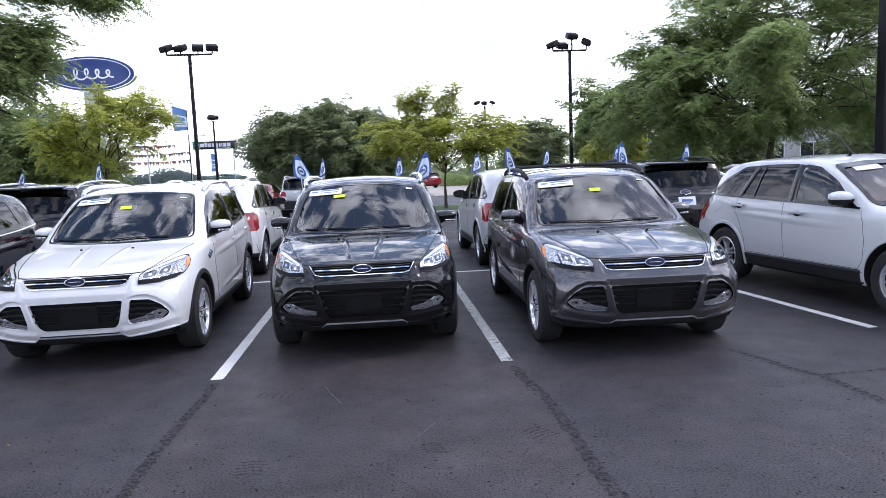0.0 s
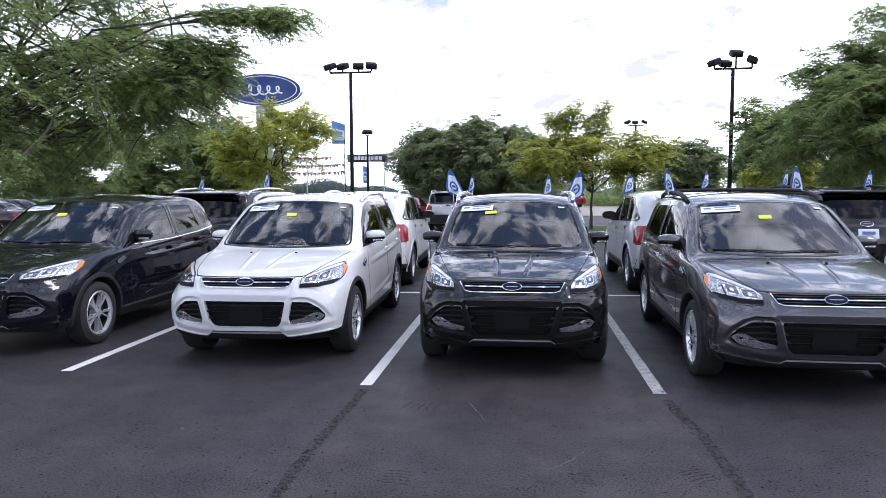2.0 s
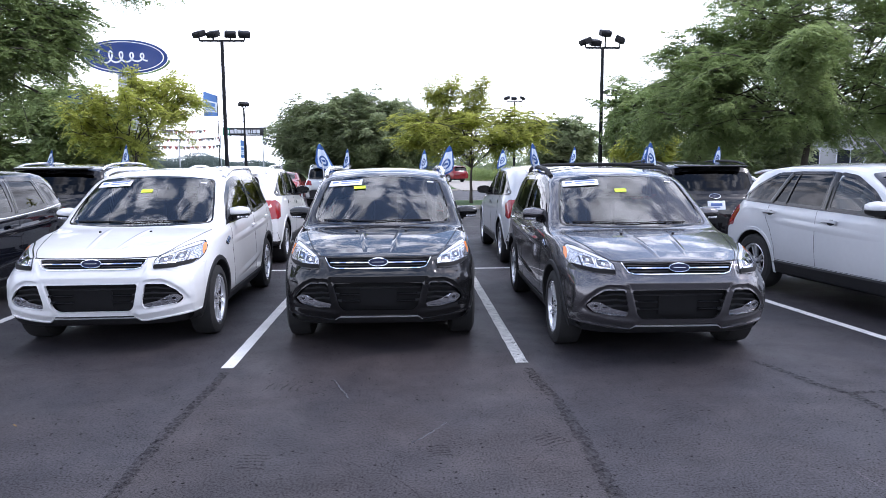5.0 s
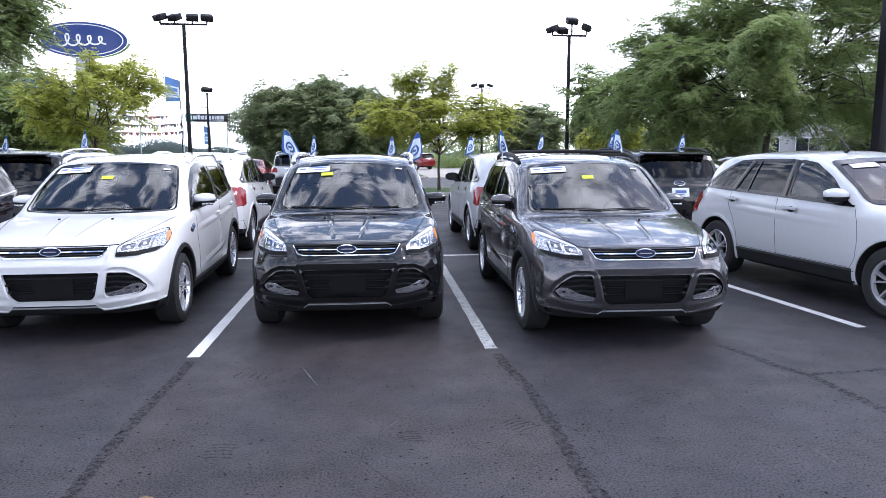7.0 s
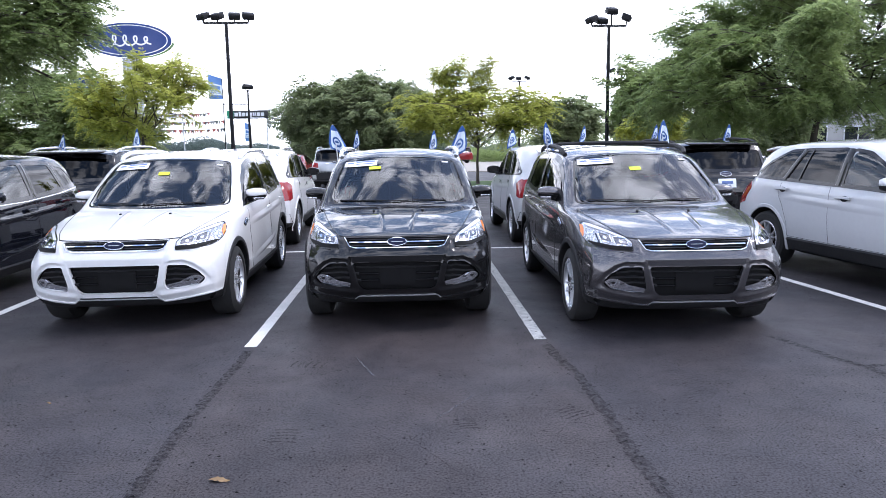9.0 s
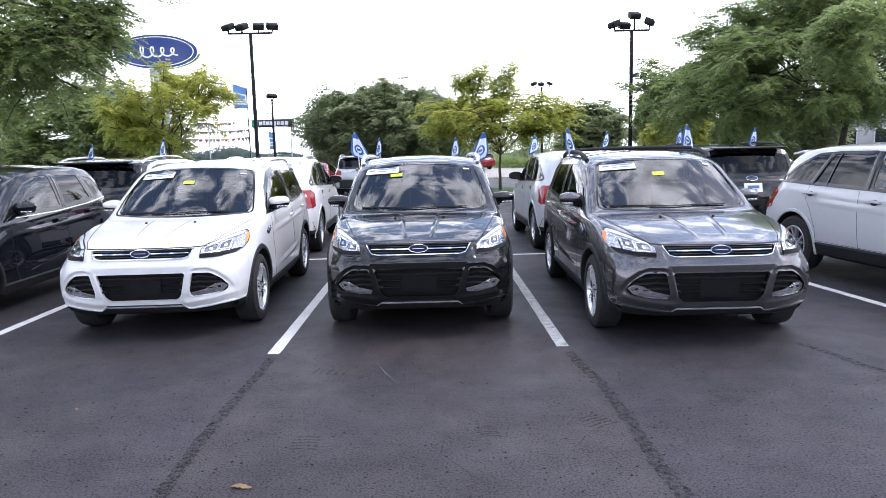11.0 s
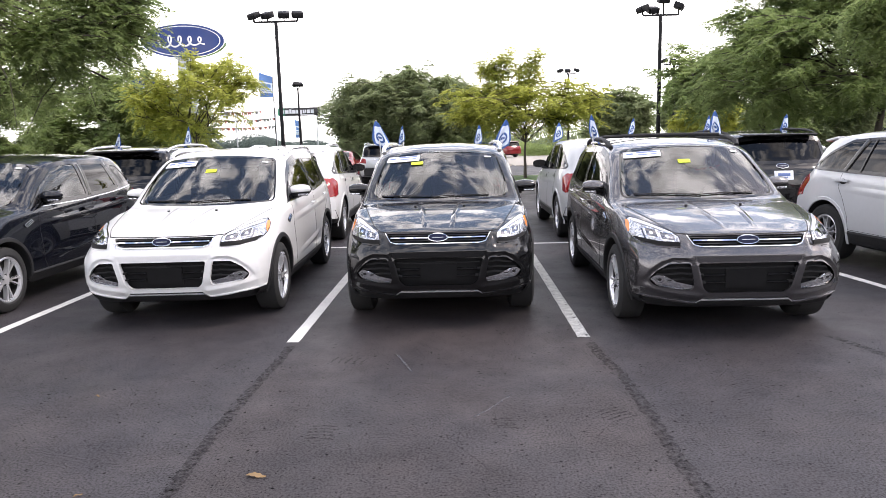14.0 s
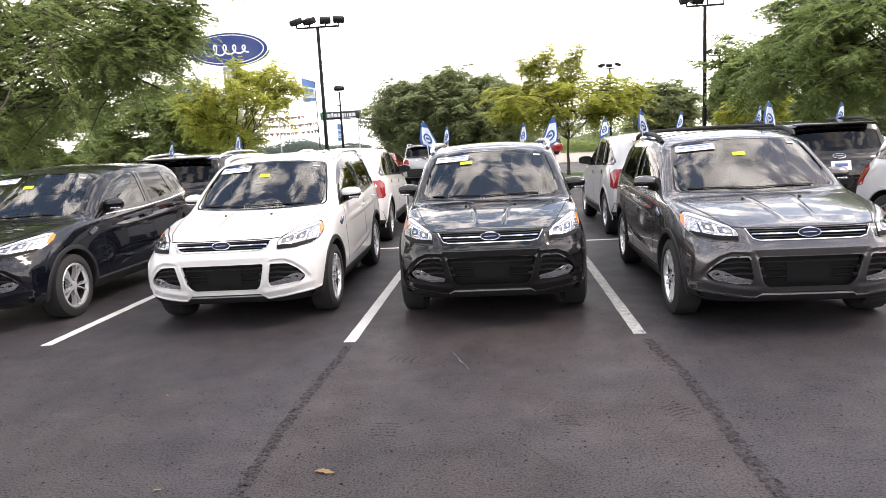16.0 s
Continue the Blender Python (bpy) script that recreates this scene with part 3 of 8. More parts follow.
class Shape:
    """The smooth skin of a car, from curves along its length: nose at y = 0, tail at y = length, wheels on z = 0."""

    def __init__(self, c):
        self.c = c
        nr, rows = c.get("rings", 15), c.get("rows", 74)
        sr = np.concatenate([np.linspace(0.03, 0.88, nr - 4, endpoint=False), [0.88, 0.93, 0.97, 1.0]])
        pr = np.interp(sr, [0, 0.6, 0.85, 0.93, 1.0], [0, 0.001, 0.012, 0.026, 0.06])
        ys = np.concatenate([np.full(nr, c["nose_y"]), np.linspace(c["nose_y"], c["length"] - c["nose_y"], rows)[1:-1], np.full(nr, c["length"] - c["nose_y"])])
        ss = np.concatenate([sr, np.ones(rows - 2), sr[::-1]])
        push = np.concatenate([pr, np.zeros(rows - 2), -pr[::-1]])
        g = {k: pchip(c[k], ys) for k in ("top", "belt_z", "belt_x", "edge_z", "edge_x", "side_x", "low_z")}
        L, zc = c["length"], 0.6
        grid = []
        for i, y in enumerate(ys):
            sx, lz, bz, bx, ez, ex, tz = (g[k][i] for k in ("side_x", "low_z", "belt_z", "belt_x", "edge_z", "edge_x", "top"))
            mid = lz + (bz - lz) * 0.42
            sec = np.array([(0.0, lz - 0.01), (sx * 0.55, lz - 0.01), (sx - 0.10, lz), (sx - 0.035, lz + 0.05), (sx - 0.004, mid), (sx - 0.012, lz + (bz - lz) * 0.68), (sx * 0.35 + bx * 0.65, bz - 0.05), (bx, bz),
                            (ex, ez), (ex * 0.62, ez + (tz - ez) * 0.70), (ex * 0.28, ez + (tz - ez) * 0.955), (0.0, tz)])
            d = np.concatenate([[0], np.cumsum(np.hypot(*np.diff(sec, axis=0).T) + 0.02)])
            fine = np.concatenate([np.linspace(d[k], d[k + 1], n, endpoint=False) for k, n in enumerate(c.get("cuts", (4, 5, 2, 7, 7, 6, 3, 10, 8, 5, 4)))] + [[d[-1]]])
            xs, zs = pchip(np.c_[d, sec[:, 0]], fine), pchip(np.c_[d, sec[:, 1]], fine)
            s = ss[i]
            xs, zs = xs * s, zc + (zs - zc) * s
            yy = np.full(len(xs), y)
            front, rear = max(0.0, 1 - y / c["front_reach"]), max(0.0, 1 - (L - y) / c["rear_reach"])
            yy += front**0.8 * (c["front_sweep"] * (xs / 0.92) ** 4 + np.interp(zs, *zip(*c["front_profile"])))
            yy -= rear**0.8 * (c["rear_sweep"] * (xs / 0.92) ** 3 + np.interp(zs, *zip(*c["rear_profile"])))
            if i < nr:
                yy -= c["nose_y"] - push[i]
            elif i >= len(ys) - nr:
                yy += c["nose_y"] + push[i]
            grid.append(np.c_[xs, yy, zs])
        half = np.array(grid)
        mirror = half[:, :-1][:, ::-1] * np.array([-1, 1, 1])
        full = np.concatenate([half, mirror], axis=1)
        n, m = full.shape[:2]
        self.cols, self.verts, self.ring_s = m, full.reshape(-1, 3), ss
        self.faces = [(i * m + j, i * m + j + 1, (i + 1) * m + j + 1, (i + 1) * m + j) for i in range(n - 1) for j in range(m - 1)]
        self.bvh = BVHTree.FromPolygons([Vector(v) for v in self.verts], self.faces)

    def at(self, a, b, side, off=0.0):
        """The point of the skin seen from a side at (a, b), lifted off by a distance."""
        o, d = {"front": ((a, -4, b), (0, 1, 0)), "back": ((a, 12, b), (0, -1, 0)), "right": ((4, a, b), (-1, 0, 0)), "left": ((-4, a, b), (1, 0, 0)), "top": ((a, b, 5), (0, 0, -1))}[side]
        p, nrm, _, _ = self.bvh.ray_cast(Vector(o), Vector(d))
        if p is None:
            p, nrm, _, _ = self.bvh.find_nearest(Vector({"front": (a, 0, b), "back": (a, self.c["length"], b), "right": (1, a, b), "left": (-1, a, b), "top": (a, b, 1)}[side]))
        if nrm.dot(Vector(d)) > 0:
            nrm = -nrm
        return p + nrm * off, nrm


def inside(poly, x, y):
    c = False
    for (x0, y0), (x1, y1) in zip(poly, poly[1:] + poly[:1]):
        if (y0 > y) != (y1 > y) and x < (x1 - x0) * (y - y0) / (y1 - y0) + x0:
            c = not c
    return c


OUT = {"front": (0, -1, 0), "back": (0, 1, 0), "right": (1, 0, 0), "left": (-1, 0, 0), "top": (0, 0, 1)}


def outward(vs, fs, side):
    """The faces turned so that they look away from the car."""
    P = [np.array(v) for v in vs]
    s = sum(float(np.dot(np.cross(P[f[1]] - P[f[0]], P[f[2]] - P[f[0]]), OUT[side])) for f in fs)
    return (vs, fs) if s >= 0 else (vs, [tuple(reversed(f)) for f in fs])


def patch(sh, poly, side, off, thick=0.0, rings=5):
    """A sheet laid on the skin within a polygon; thick: depth of its rim."""
    pts = resample(poly)
    cx, cy = sum(p[0] for p in pts) / len(pts), sum(p[1] for p in pts) / len(pts)
    vs, fs, n = [], [], len(pts)
    if thick:
        vs += [tuple(sh.at(a, b, side, off - thick)[0]) for a, b in pts]
    for r in range(rings):
        s = 1 - r / rings
        vs += [tuple(sh.at(cx + (a - cx) * s, cy + (b - cy) * s, side, off)[0]) for a, b in pts]
    vs.append(tuple(sh.at(cx, cy, side, off)[0]))
    total = rings + (1 if thick else 0)
    for r in range(total - 1):
        for k in range(n):
            fs.append((r * n + k, r * n + (k + 1) % n, (r + 1) * n + (k + 1) % n, (r + 1) * n + k))
    for k in range(n):
        fs.append(((total - 1) * n + k, (total - 1) * n + (k + 1) % n, len(vs) - 1))
    return outward(vs, fs, side)


def ring(sh, outer, inner, side, off, deep=0.0, skirt=0.012):
    """A band on the skin between two outlines of equal count, its outer rim down to the skin and its inner rim down by deep."""
    n = len(outer)
    rows = [[sh.at(a, b, side, off - skirt)[0] for a, b in outer], [sh.at(a, b, side, off)[0] for a, b in outer], [sh.at(a, b, side, off)[0] for a, b in inner]]
    if deep:
        rows.append([p[0] - p[1] * deep for p in (sh.at(a, b, side, off) for a, b in inner)])
    vs = [tuple(p) for r in rows for p in r]
    fs = [(r * n + k, r * n + (k + 1) % n, (r + 1) * n + (k + 1) % n, (r + 1) * n + k) for r in range(len(rows) - 1) for k in range(n)]
    return outward(vs, fs, side)


def strip(sh, line, side, width, off, high=0.006):
    """A raised bar along a line of (a, b) points on the skin."""
    pts = []
    for (x0, y0), (x1, y1) in zip(line, line[1:]):
        n = max(1, int(math.hypot(x1 - x0, y1 - y0) / 0.04))
        pts += [(x0 + (x1 - x0) * k / n, y0 + (y1 - y0) * k / n) for k in range(n)]
    pts.append(line[-1])
    vs = []
    for i, (a, b) in enumerate(pts):
        p0, p1 = pts[max(i - 1, 0)], pts[min(i + 1, len(pts) - 1)]
        dx, dy = p1[0] - p0[0], p1[1] - p0[1]
        ln = math.hypot(dx, dy) or 1
        nx, ny = -dy / ln * width / 2, dx / ln * width / 2
        for sgn, o in ((1, off - high), (0.7, off), (-0.7, off), (-1, off - high)):
            vs.append(tuple(sh.at(a + nx * sgn, b + ny * sgn, side, o)[0]))
    return outward(vs, [(i * 4 + k, i * 4 + k + 1, i * 4 + k + 5, i * 4 + k + 4) for i in range(len(pts) - 1) for k in range(3)], side)


def ridge(sh, line, side, width, high):
    """A soft rise of the skin along a line, fading out at both ends."""
    pts = []
    for (x0, y0), (x1, y1) in zip(line, line[1:]):
        n = max(1, int(math.hypot(x1 - x0, y1 - y0) / 0.05))
        pts += [(x0 + (x1 - x0) * k / n, y0 + (y1 - y0) * k / n) for k in range(n)]
    pts.append(line[-1])
    vs, prof = [], ((1, 0.0), (0.6, 0.35), (0.25, 0.85), (0.0, 1.0), (-0.25, 0.85), (-0.6, 0.35), (-1, 0.0))
    for i, (a, b) in enumerate(pts):
        p0, p1 = pts[max(i - 1, 0)], pts[min(i + 1, len(pts) - 1)]
        dx, dy = p1[0] - p0[0], p1[1] - p0[1]
        ln = math.hypot(dx, dy) or 1
        fade = min(1.0, 3.0 * i / len(pts), 3.0 * (len(pts) - 1 - i) / len(pts))
        for sg, h in prof:
            vs.append(tuple(sh.at(a - dy / ln * width / 2 * sg, b + dx / ln * width / 2 * sg, side, h * high * fade - 0.0015 + 0.0008 * (h > 0))[0]))
    return outward(vs, [(i * 7 + k, i * 7 + k + 1, i * 7 + k + 8, i * 7 + k + 7) for i in range(len(pts) - 1) for k in range(6)], side)


def smooth_pane(sh, poly, off, nu=36, nv=18):
    """A windshield pane: a low even polynomial through the skin, so that it mirrors without ripples."""
    pts = resample(poly, 0.03)
    zs, top, wide = [p[1] for p in pts], max(p[1] for p in pts), max(p[0] for p in pts)
    cz = (min(zs) + top) / 2
    rows = [(a * s, cz + (b - cz) * s) for a, b in pts for s in (1.0, 0.85, 0.7, 0.5, 0.3, 0.1)]
    P = np.array([sh.at(a, b, "front", off)[0] for a, b in rows])

    def terms(x, z):
        z = (z - cz) * 4
        return np.stack([np.ones_like(x), z, z * z, x * x, x * x * z, x**4], axis=-1)

    k = np.linalg.lstsq(terms(P[:, 0], P[:, 2]), P[:, 1], rcond=None)[0]
    foot = sorted((x, z) for x, z in pts if z < cz and abs(x) < wide * 0.96)
    head = sorted((x, z) for x, z in pts if z > top - 0.10)
    side = sorted((z, x) for x, z in pts if x > wide * 0.75)
    vs, fs = [], []
    for j in range(nv + 1):
        v = j / nv
        for i in range(nu + 1):
            u = 2 * i / nu - 1
            x = u * wide
            for _ in range(3):
                z = np.interp(x, *zip(*foot)) * (1 - v) + np.interp(x, *zip(*head)) * v
                x = u * np.interp(z, *zip(*side))
            vs.append((float(x), float(terms(np.array(x), np.array(z)) @ k), float(z)))
    m = nu + 1
    fs = [(j * m + i, j * m + i + 1, (j + 1) * m + i + 1, (j + 1) * m + i) for j in range(nv) for i in range(nu)]
    return outward(vs, fs, "front")


def mirrored(geo):
    return [(-x, y, z) for x, y, z in geo[0]], [tuple(reversed(f)) for f in geo[1]]


def flip(poly):
    return [(-a, b) for a, b in poly]


def nearest_on(poly, x, y):
    best = None
    for (x0, y0), (x1, y1) in zip(poly, poly[1:] + poly[:1]):
        dx, dy = x1 - x0, y1 - y0
        t = max(0.0, min(1.0, ((x - x0) * dx + (y - y0) * dy) / (dx * dx + dy * dy + 1e-12)))
        px, py = x0 + t * dx, y0 + t * dy
        d = (px - x) ** 2 + (py - y) ** 2
        if best is None or d < best[0]:
            best = (d, px, py)
    return best[1:]


def skin_with_holes(sh, holes, arches, radius):
    """The painted skin without the faces inside the openings, its cut edges drawn to their outlines, with round wheel arches."""
    V, cols = sh.verts.copy(), sh.cols
    hole = np.full(len(V), -1)
    for h, (poly, side) in enumerate(holes):
        u, w = {"front": (0, 2), "back": (0, 2), "right": (1, 2), "left": (1, 2), "top": (0, 1)}[side]
        lo, hi = np.min(poly, axis=0), np.max(poly, axis=0)
        mid = {"front": V[:, 1] < sh.c["length"] * 0.55, "back": V[:, 1] > sh.c["length"] * 0.5, "right": V[:, 0] > 0.3, "left": V[:, 0] < -0.3, "top": V[:, 2] > 0.9}[side]
        for i in np.nonzero(mid & (V[:, u] > lo[0]) & (V[:, u] < hi[0]) & (V[:, w] > lo[1]) & (V[:, w] < hi[1]))[0]:
            if inside(poly, V[i, u], V[i, w]):
                hole[i] = h
    arch = []
    for ya, za in arches:
        d = np.hypot(V[:, 1] - ya, V[:, 2] - za)
        arch.append(((d < radius) & (np.abs(V[:, 0]) > 0.55) & (V[:, 2] < 1.0), d, ya, za))
    inn = np.any([a[0] for a in arch], axis=0)
    keep = []
    for f in sh.faces:
        hs = {int(hole[i]) for i in f}
        if -1 not in hs:
            continue
        if all(inn[i] for i in f) or (any(inn[i] for i in f) and any(i % cols < 10 or i % cols > cols - 11 for i in f)):
            continue
        keep.append(f)
    for i in {i for f in keep for i in f if hole[i] >= 0}:
        poly, side = holes[hole[i]]
        u, w = {"front": (0, 2), "back": (0, 2), "right": (1, 2), "left": (1, 2), "top": (0, 1)}[side]
        V[i] = sh.at(*nearest_on(poly, V[i, u], V[i, w]), side)[0]
    # the nearest cut vertex goes into each corner of an outline
    cut = sorted({i for f in keep for i in f if hole[i] >= 0})
    for h, (poly, side) in enumerate(holes):
        mine = [i for i in cut if hole[i] == h]
        u, w = {"front": (0, 2), "back": (0, 2), "right": (1, 2), "left": (1, 2), "top": (0, 1)}[side]
        n, turn = len(poly), []
        for k in range(n):
            a, b, c = poly[k - 2], poly[k], poly[(k + 2) % n]
            d = math.atan2(c[1] - b[1], c[0] - b[0]) - math.atan2(b[1] - a[1], b[0] - a[0])
            turn.append(abs((d + math.pi) % (2 * math.pi) - math.pi))
        taken = set()
        for k in range(n):
            if turn[k] > 0.5 and turn[k] >= turn[k - 1] and turn[k] > turn[(k + 1) % n]:
                free = [i for i in mine if i not in taken]
                if free:
                    i = min(free, key=lambda q: (V[q, u] - poly[k][0]) ** 2 + (V[q, w] - poly[k][1]) ** 2)
                    if math.hypot(V[i, u] - poly[k][0], V[i, w] - poly[k][1]) < 0.07:
                        V[i] = sh.at(*poly[k], side)[0]
                        taken.add(i)
    for sel, d, ya, za in arch:
        for i in np.nonzero(sel)[0]:
            k = radius / max(d[i], 1e-4)
            V[i, 1], V[i, 2] = ya + (V[i, 1] - ya) * k, za + (V[i, 2] - za) * k
    low = sh.c.get("clad", 0)

    def is_low(f):
        row, col = f[0] // cols, f[0] % cols
        return (col < low or col >= cols - 1 - low) and sh.ring_s[row] > 0.84 and sh.ring_s[min(row + 1, len(sh.ring_s) - 1)] > 0.84

    out = []
    for sel in ([f for f in keep if not is_low(f)], [f for f in keep if is_low(f)]):
        used = sorted({i for f in sel for i in f})
        ix = {o: n for n, o in enumerate(used)}
        out.append(([tuple(V[i]) for i in used], [tuple(ix[i] for i in f) for f in sel]))
    return out


def wheel_geo(r, w, rim, spokes, twin):
    """Tyre and rim, axle along x, outer face towards +x."""
    h = w / 2
    tyre = lathe([(-h * 0.8, rim - 0.005), (-h, rim + 0.02), (-h, r - 0.045), (-h * 0.82, r - 0.008), (-h * 0.4, r), (h * 0.4, r), (h * 0.82, r - 0.008), (h, r - 0.045), (h, rim + 0.02), (h * 0.8, rim - 0.005)], 44)
    barrel = lathe([(h * 0.86, rim + 0.010), (h * 0.93, rim), (h * 0.88, rim - 0.018), (h * 0.62, rim - 0.026)], 44)
    hub, arms = lathe([(h * 0.82, 0.0), (h * 0.82, 0.03), (h * 0.74, 0.062), (h * 0.2, 0.07)], 24), []
    for k in range(spokes):
        for tw in ((-twin, twin) if twin else (0,)):
            a0, a1 = 2 * math.pi * k / spokes, 2 * math.pi * k / spokes + tw
            wi, wo = (0.013, 0.017) if twin else (0.038, 0.044)
            quad = []
            for ang, rad, ww, x in ((a0 + tw * 0.5, 0.045, wi, h * 0.74), (a1, rim * 0.6, wi * 0.9, h * 0.80), (a1 + tw * 0.2, rim - 0.012, wo, h * 0.82)):
                c, s = math.cos(ang), math.sin(ang)
                for sg, dx in ((-1, -0.045), (-0.7, 0), (0.7, 0), (1, -0.045)):
                    quad.append((x + dx, rad * c - sg * ww * s, rad * s + sg * ww * c))
            fs = [(i * 4 + j, i * 4 + j + 1, i * 4 + j + 5, i * 4 + j + 4) for i in range(2) for j in range(3)]
            arms.append((quad, fs))
    lugs = [moved(lathe([(0, 0.0), (0, 0.009), (-0.02, 0.009)], 6), pose(h * 0.79, 0.055 * math.cos(a), 0.055 * math.sin(a))) for a in (2 * math.pi * (k + 0.5) / 5 for k in range(5))]
    # closed near-black disc: shade between the spokes is put into its colour
    disc = lathe([(h * 0.10, 0.0), (h * 0.10, rim - 0.028), (h * 0.62, rim - 0.0255)], 36)
    return tyre, barrel, hub, arms, lugs, disc


def seat_geo(x, y):
    """A car seat facing -y: cushion, back and headrest."""
    cushion = box(x - 0.25, x + 0.25, y - 0.28, y + 0.25, 0.52, 0.72, 0.05)
    back = moved(box(-0.24, 0.24, -0.07, 0.07, 0.0, 0.62, 0.05), pose(x, y + 0.25, 0.66, -14))
    head = moved(box(-0.13, 0.13, -0.05, 0.05, 0.0, 0.19, 0.045), pose(x, y + 0.41, 1.31, -8))
    return join(cushion, back, head)


def smooth_step(t):
    t = np.clip(t, 0.0, 1.0)
    return t * t * (3 - 2 * t)


def line_distance(poly, x, z):
    """Signed distance of a point from an open line: positive above it, with the share of its length."""
    best = (9.0, 0.0, 0.0)
    for k, ((x0, z0), (x1, z1)) in enumerate(zip(poly, poly[1:])):
        dx, dz = x1 - x0, z1 - z0
        t = max(0.0, min(1.0, ((x - x0) * dx + (z - z0) * dz) / (dx * dx + dz * dz)))
        d = math.hypot(x - x0 - t * dx, z - z0 - t * dz)
        if d < best[0]:
            best = (d, dx * (z - z0) - dz * (x - x0), (k + t) / (len(poly) - 1))
    return best[0] * (1 if best[1] > 0 else -1), best[2]


SUV_BROW = [(0.43, 0.672), (0.50, 0.688), (0.58, 0.686), (0.66, 0.650), (0.74, 0.575), (0.785, 0.500), (0.80, 0.44)]
SUV_FLARE = [(0.335, 0.372), (0.385, 0.362), (0.43, 0.368), (0.60, 0.392), (0.74, 0.418), (0.84, 0.44)]


def suv_spine(z):
    """The sharp fold that runs from the hood's edge down beside the grille."""
    return float(np.interp(z, [0.34, 0.40, 0.44, 0.643, 0.77, 0.86], [0.32, 0.325, 0.355, 0.405, 0.462, 0.495]))


def suv_relief(x, z):
    """How far the bumper cover stands out: the pillars beside the grille, the brow over the vent, the flare under it."""
    ax = abs(x)
    u = ax - suv_spine(z)
    high = float(np.interp(z, [0.33, 0.38, 0.45, 0.62, 0.70, 0.78, 0.86], [0.0, 0.010, 0.024, 0.024, 0.018, 0.014, 0.010]))
    d = high * float(np.clip((u + 0.018) / 0.018, 0, 1)) * float(np.interp(u, [0.0, 0.035, 0.13, 0.2], [1.0, 0.80, 0.12, 0.0]))
    s, f = line_distance(SUV_BROW, ax, z)
    amp = 0.017 * float(np.interp(f, [0, 0.12, 0.8, 1], [0.1, 1, 0.8, 0.0]))
    d += amp * (float(np.interp(s, [0, 0.012, 0.075], [1.0, 0.85, 0.0])) if s > 0 else float(1 - smooth_step(-s / 0.022)) * 1.0)
    s, f = line_distance(SUV_FLARE, ax, z)
    amp = 0.020 * float(np.interp(f, [0, 0.15, 0.75, 1], [0.3, 1, 0.8, 0.3]))
    d += amp * (float(np.interp(s, [0, 0.015, 0.05], [1.0, 0.7, 0.0])) if s > 0 else float(np.interp(-s, [0, 0.05], [1.0, 0.0])))
    # the nose panel: it slopes out below the upper grille and drops from its fold
    d += float(np.clip(-u / 0.018, 0, 1)) * float(np.interp(z, [0.58, 0.645, 0.700, 0.706, 0.772], [0.010, 0.015, 0.020, 0.020, 0.0]))
    return d


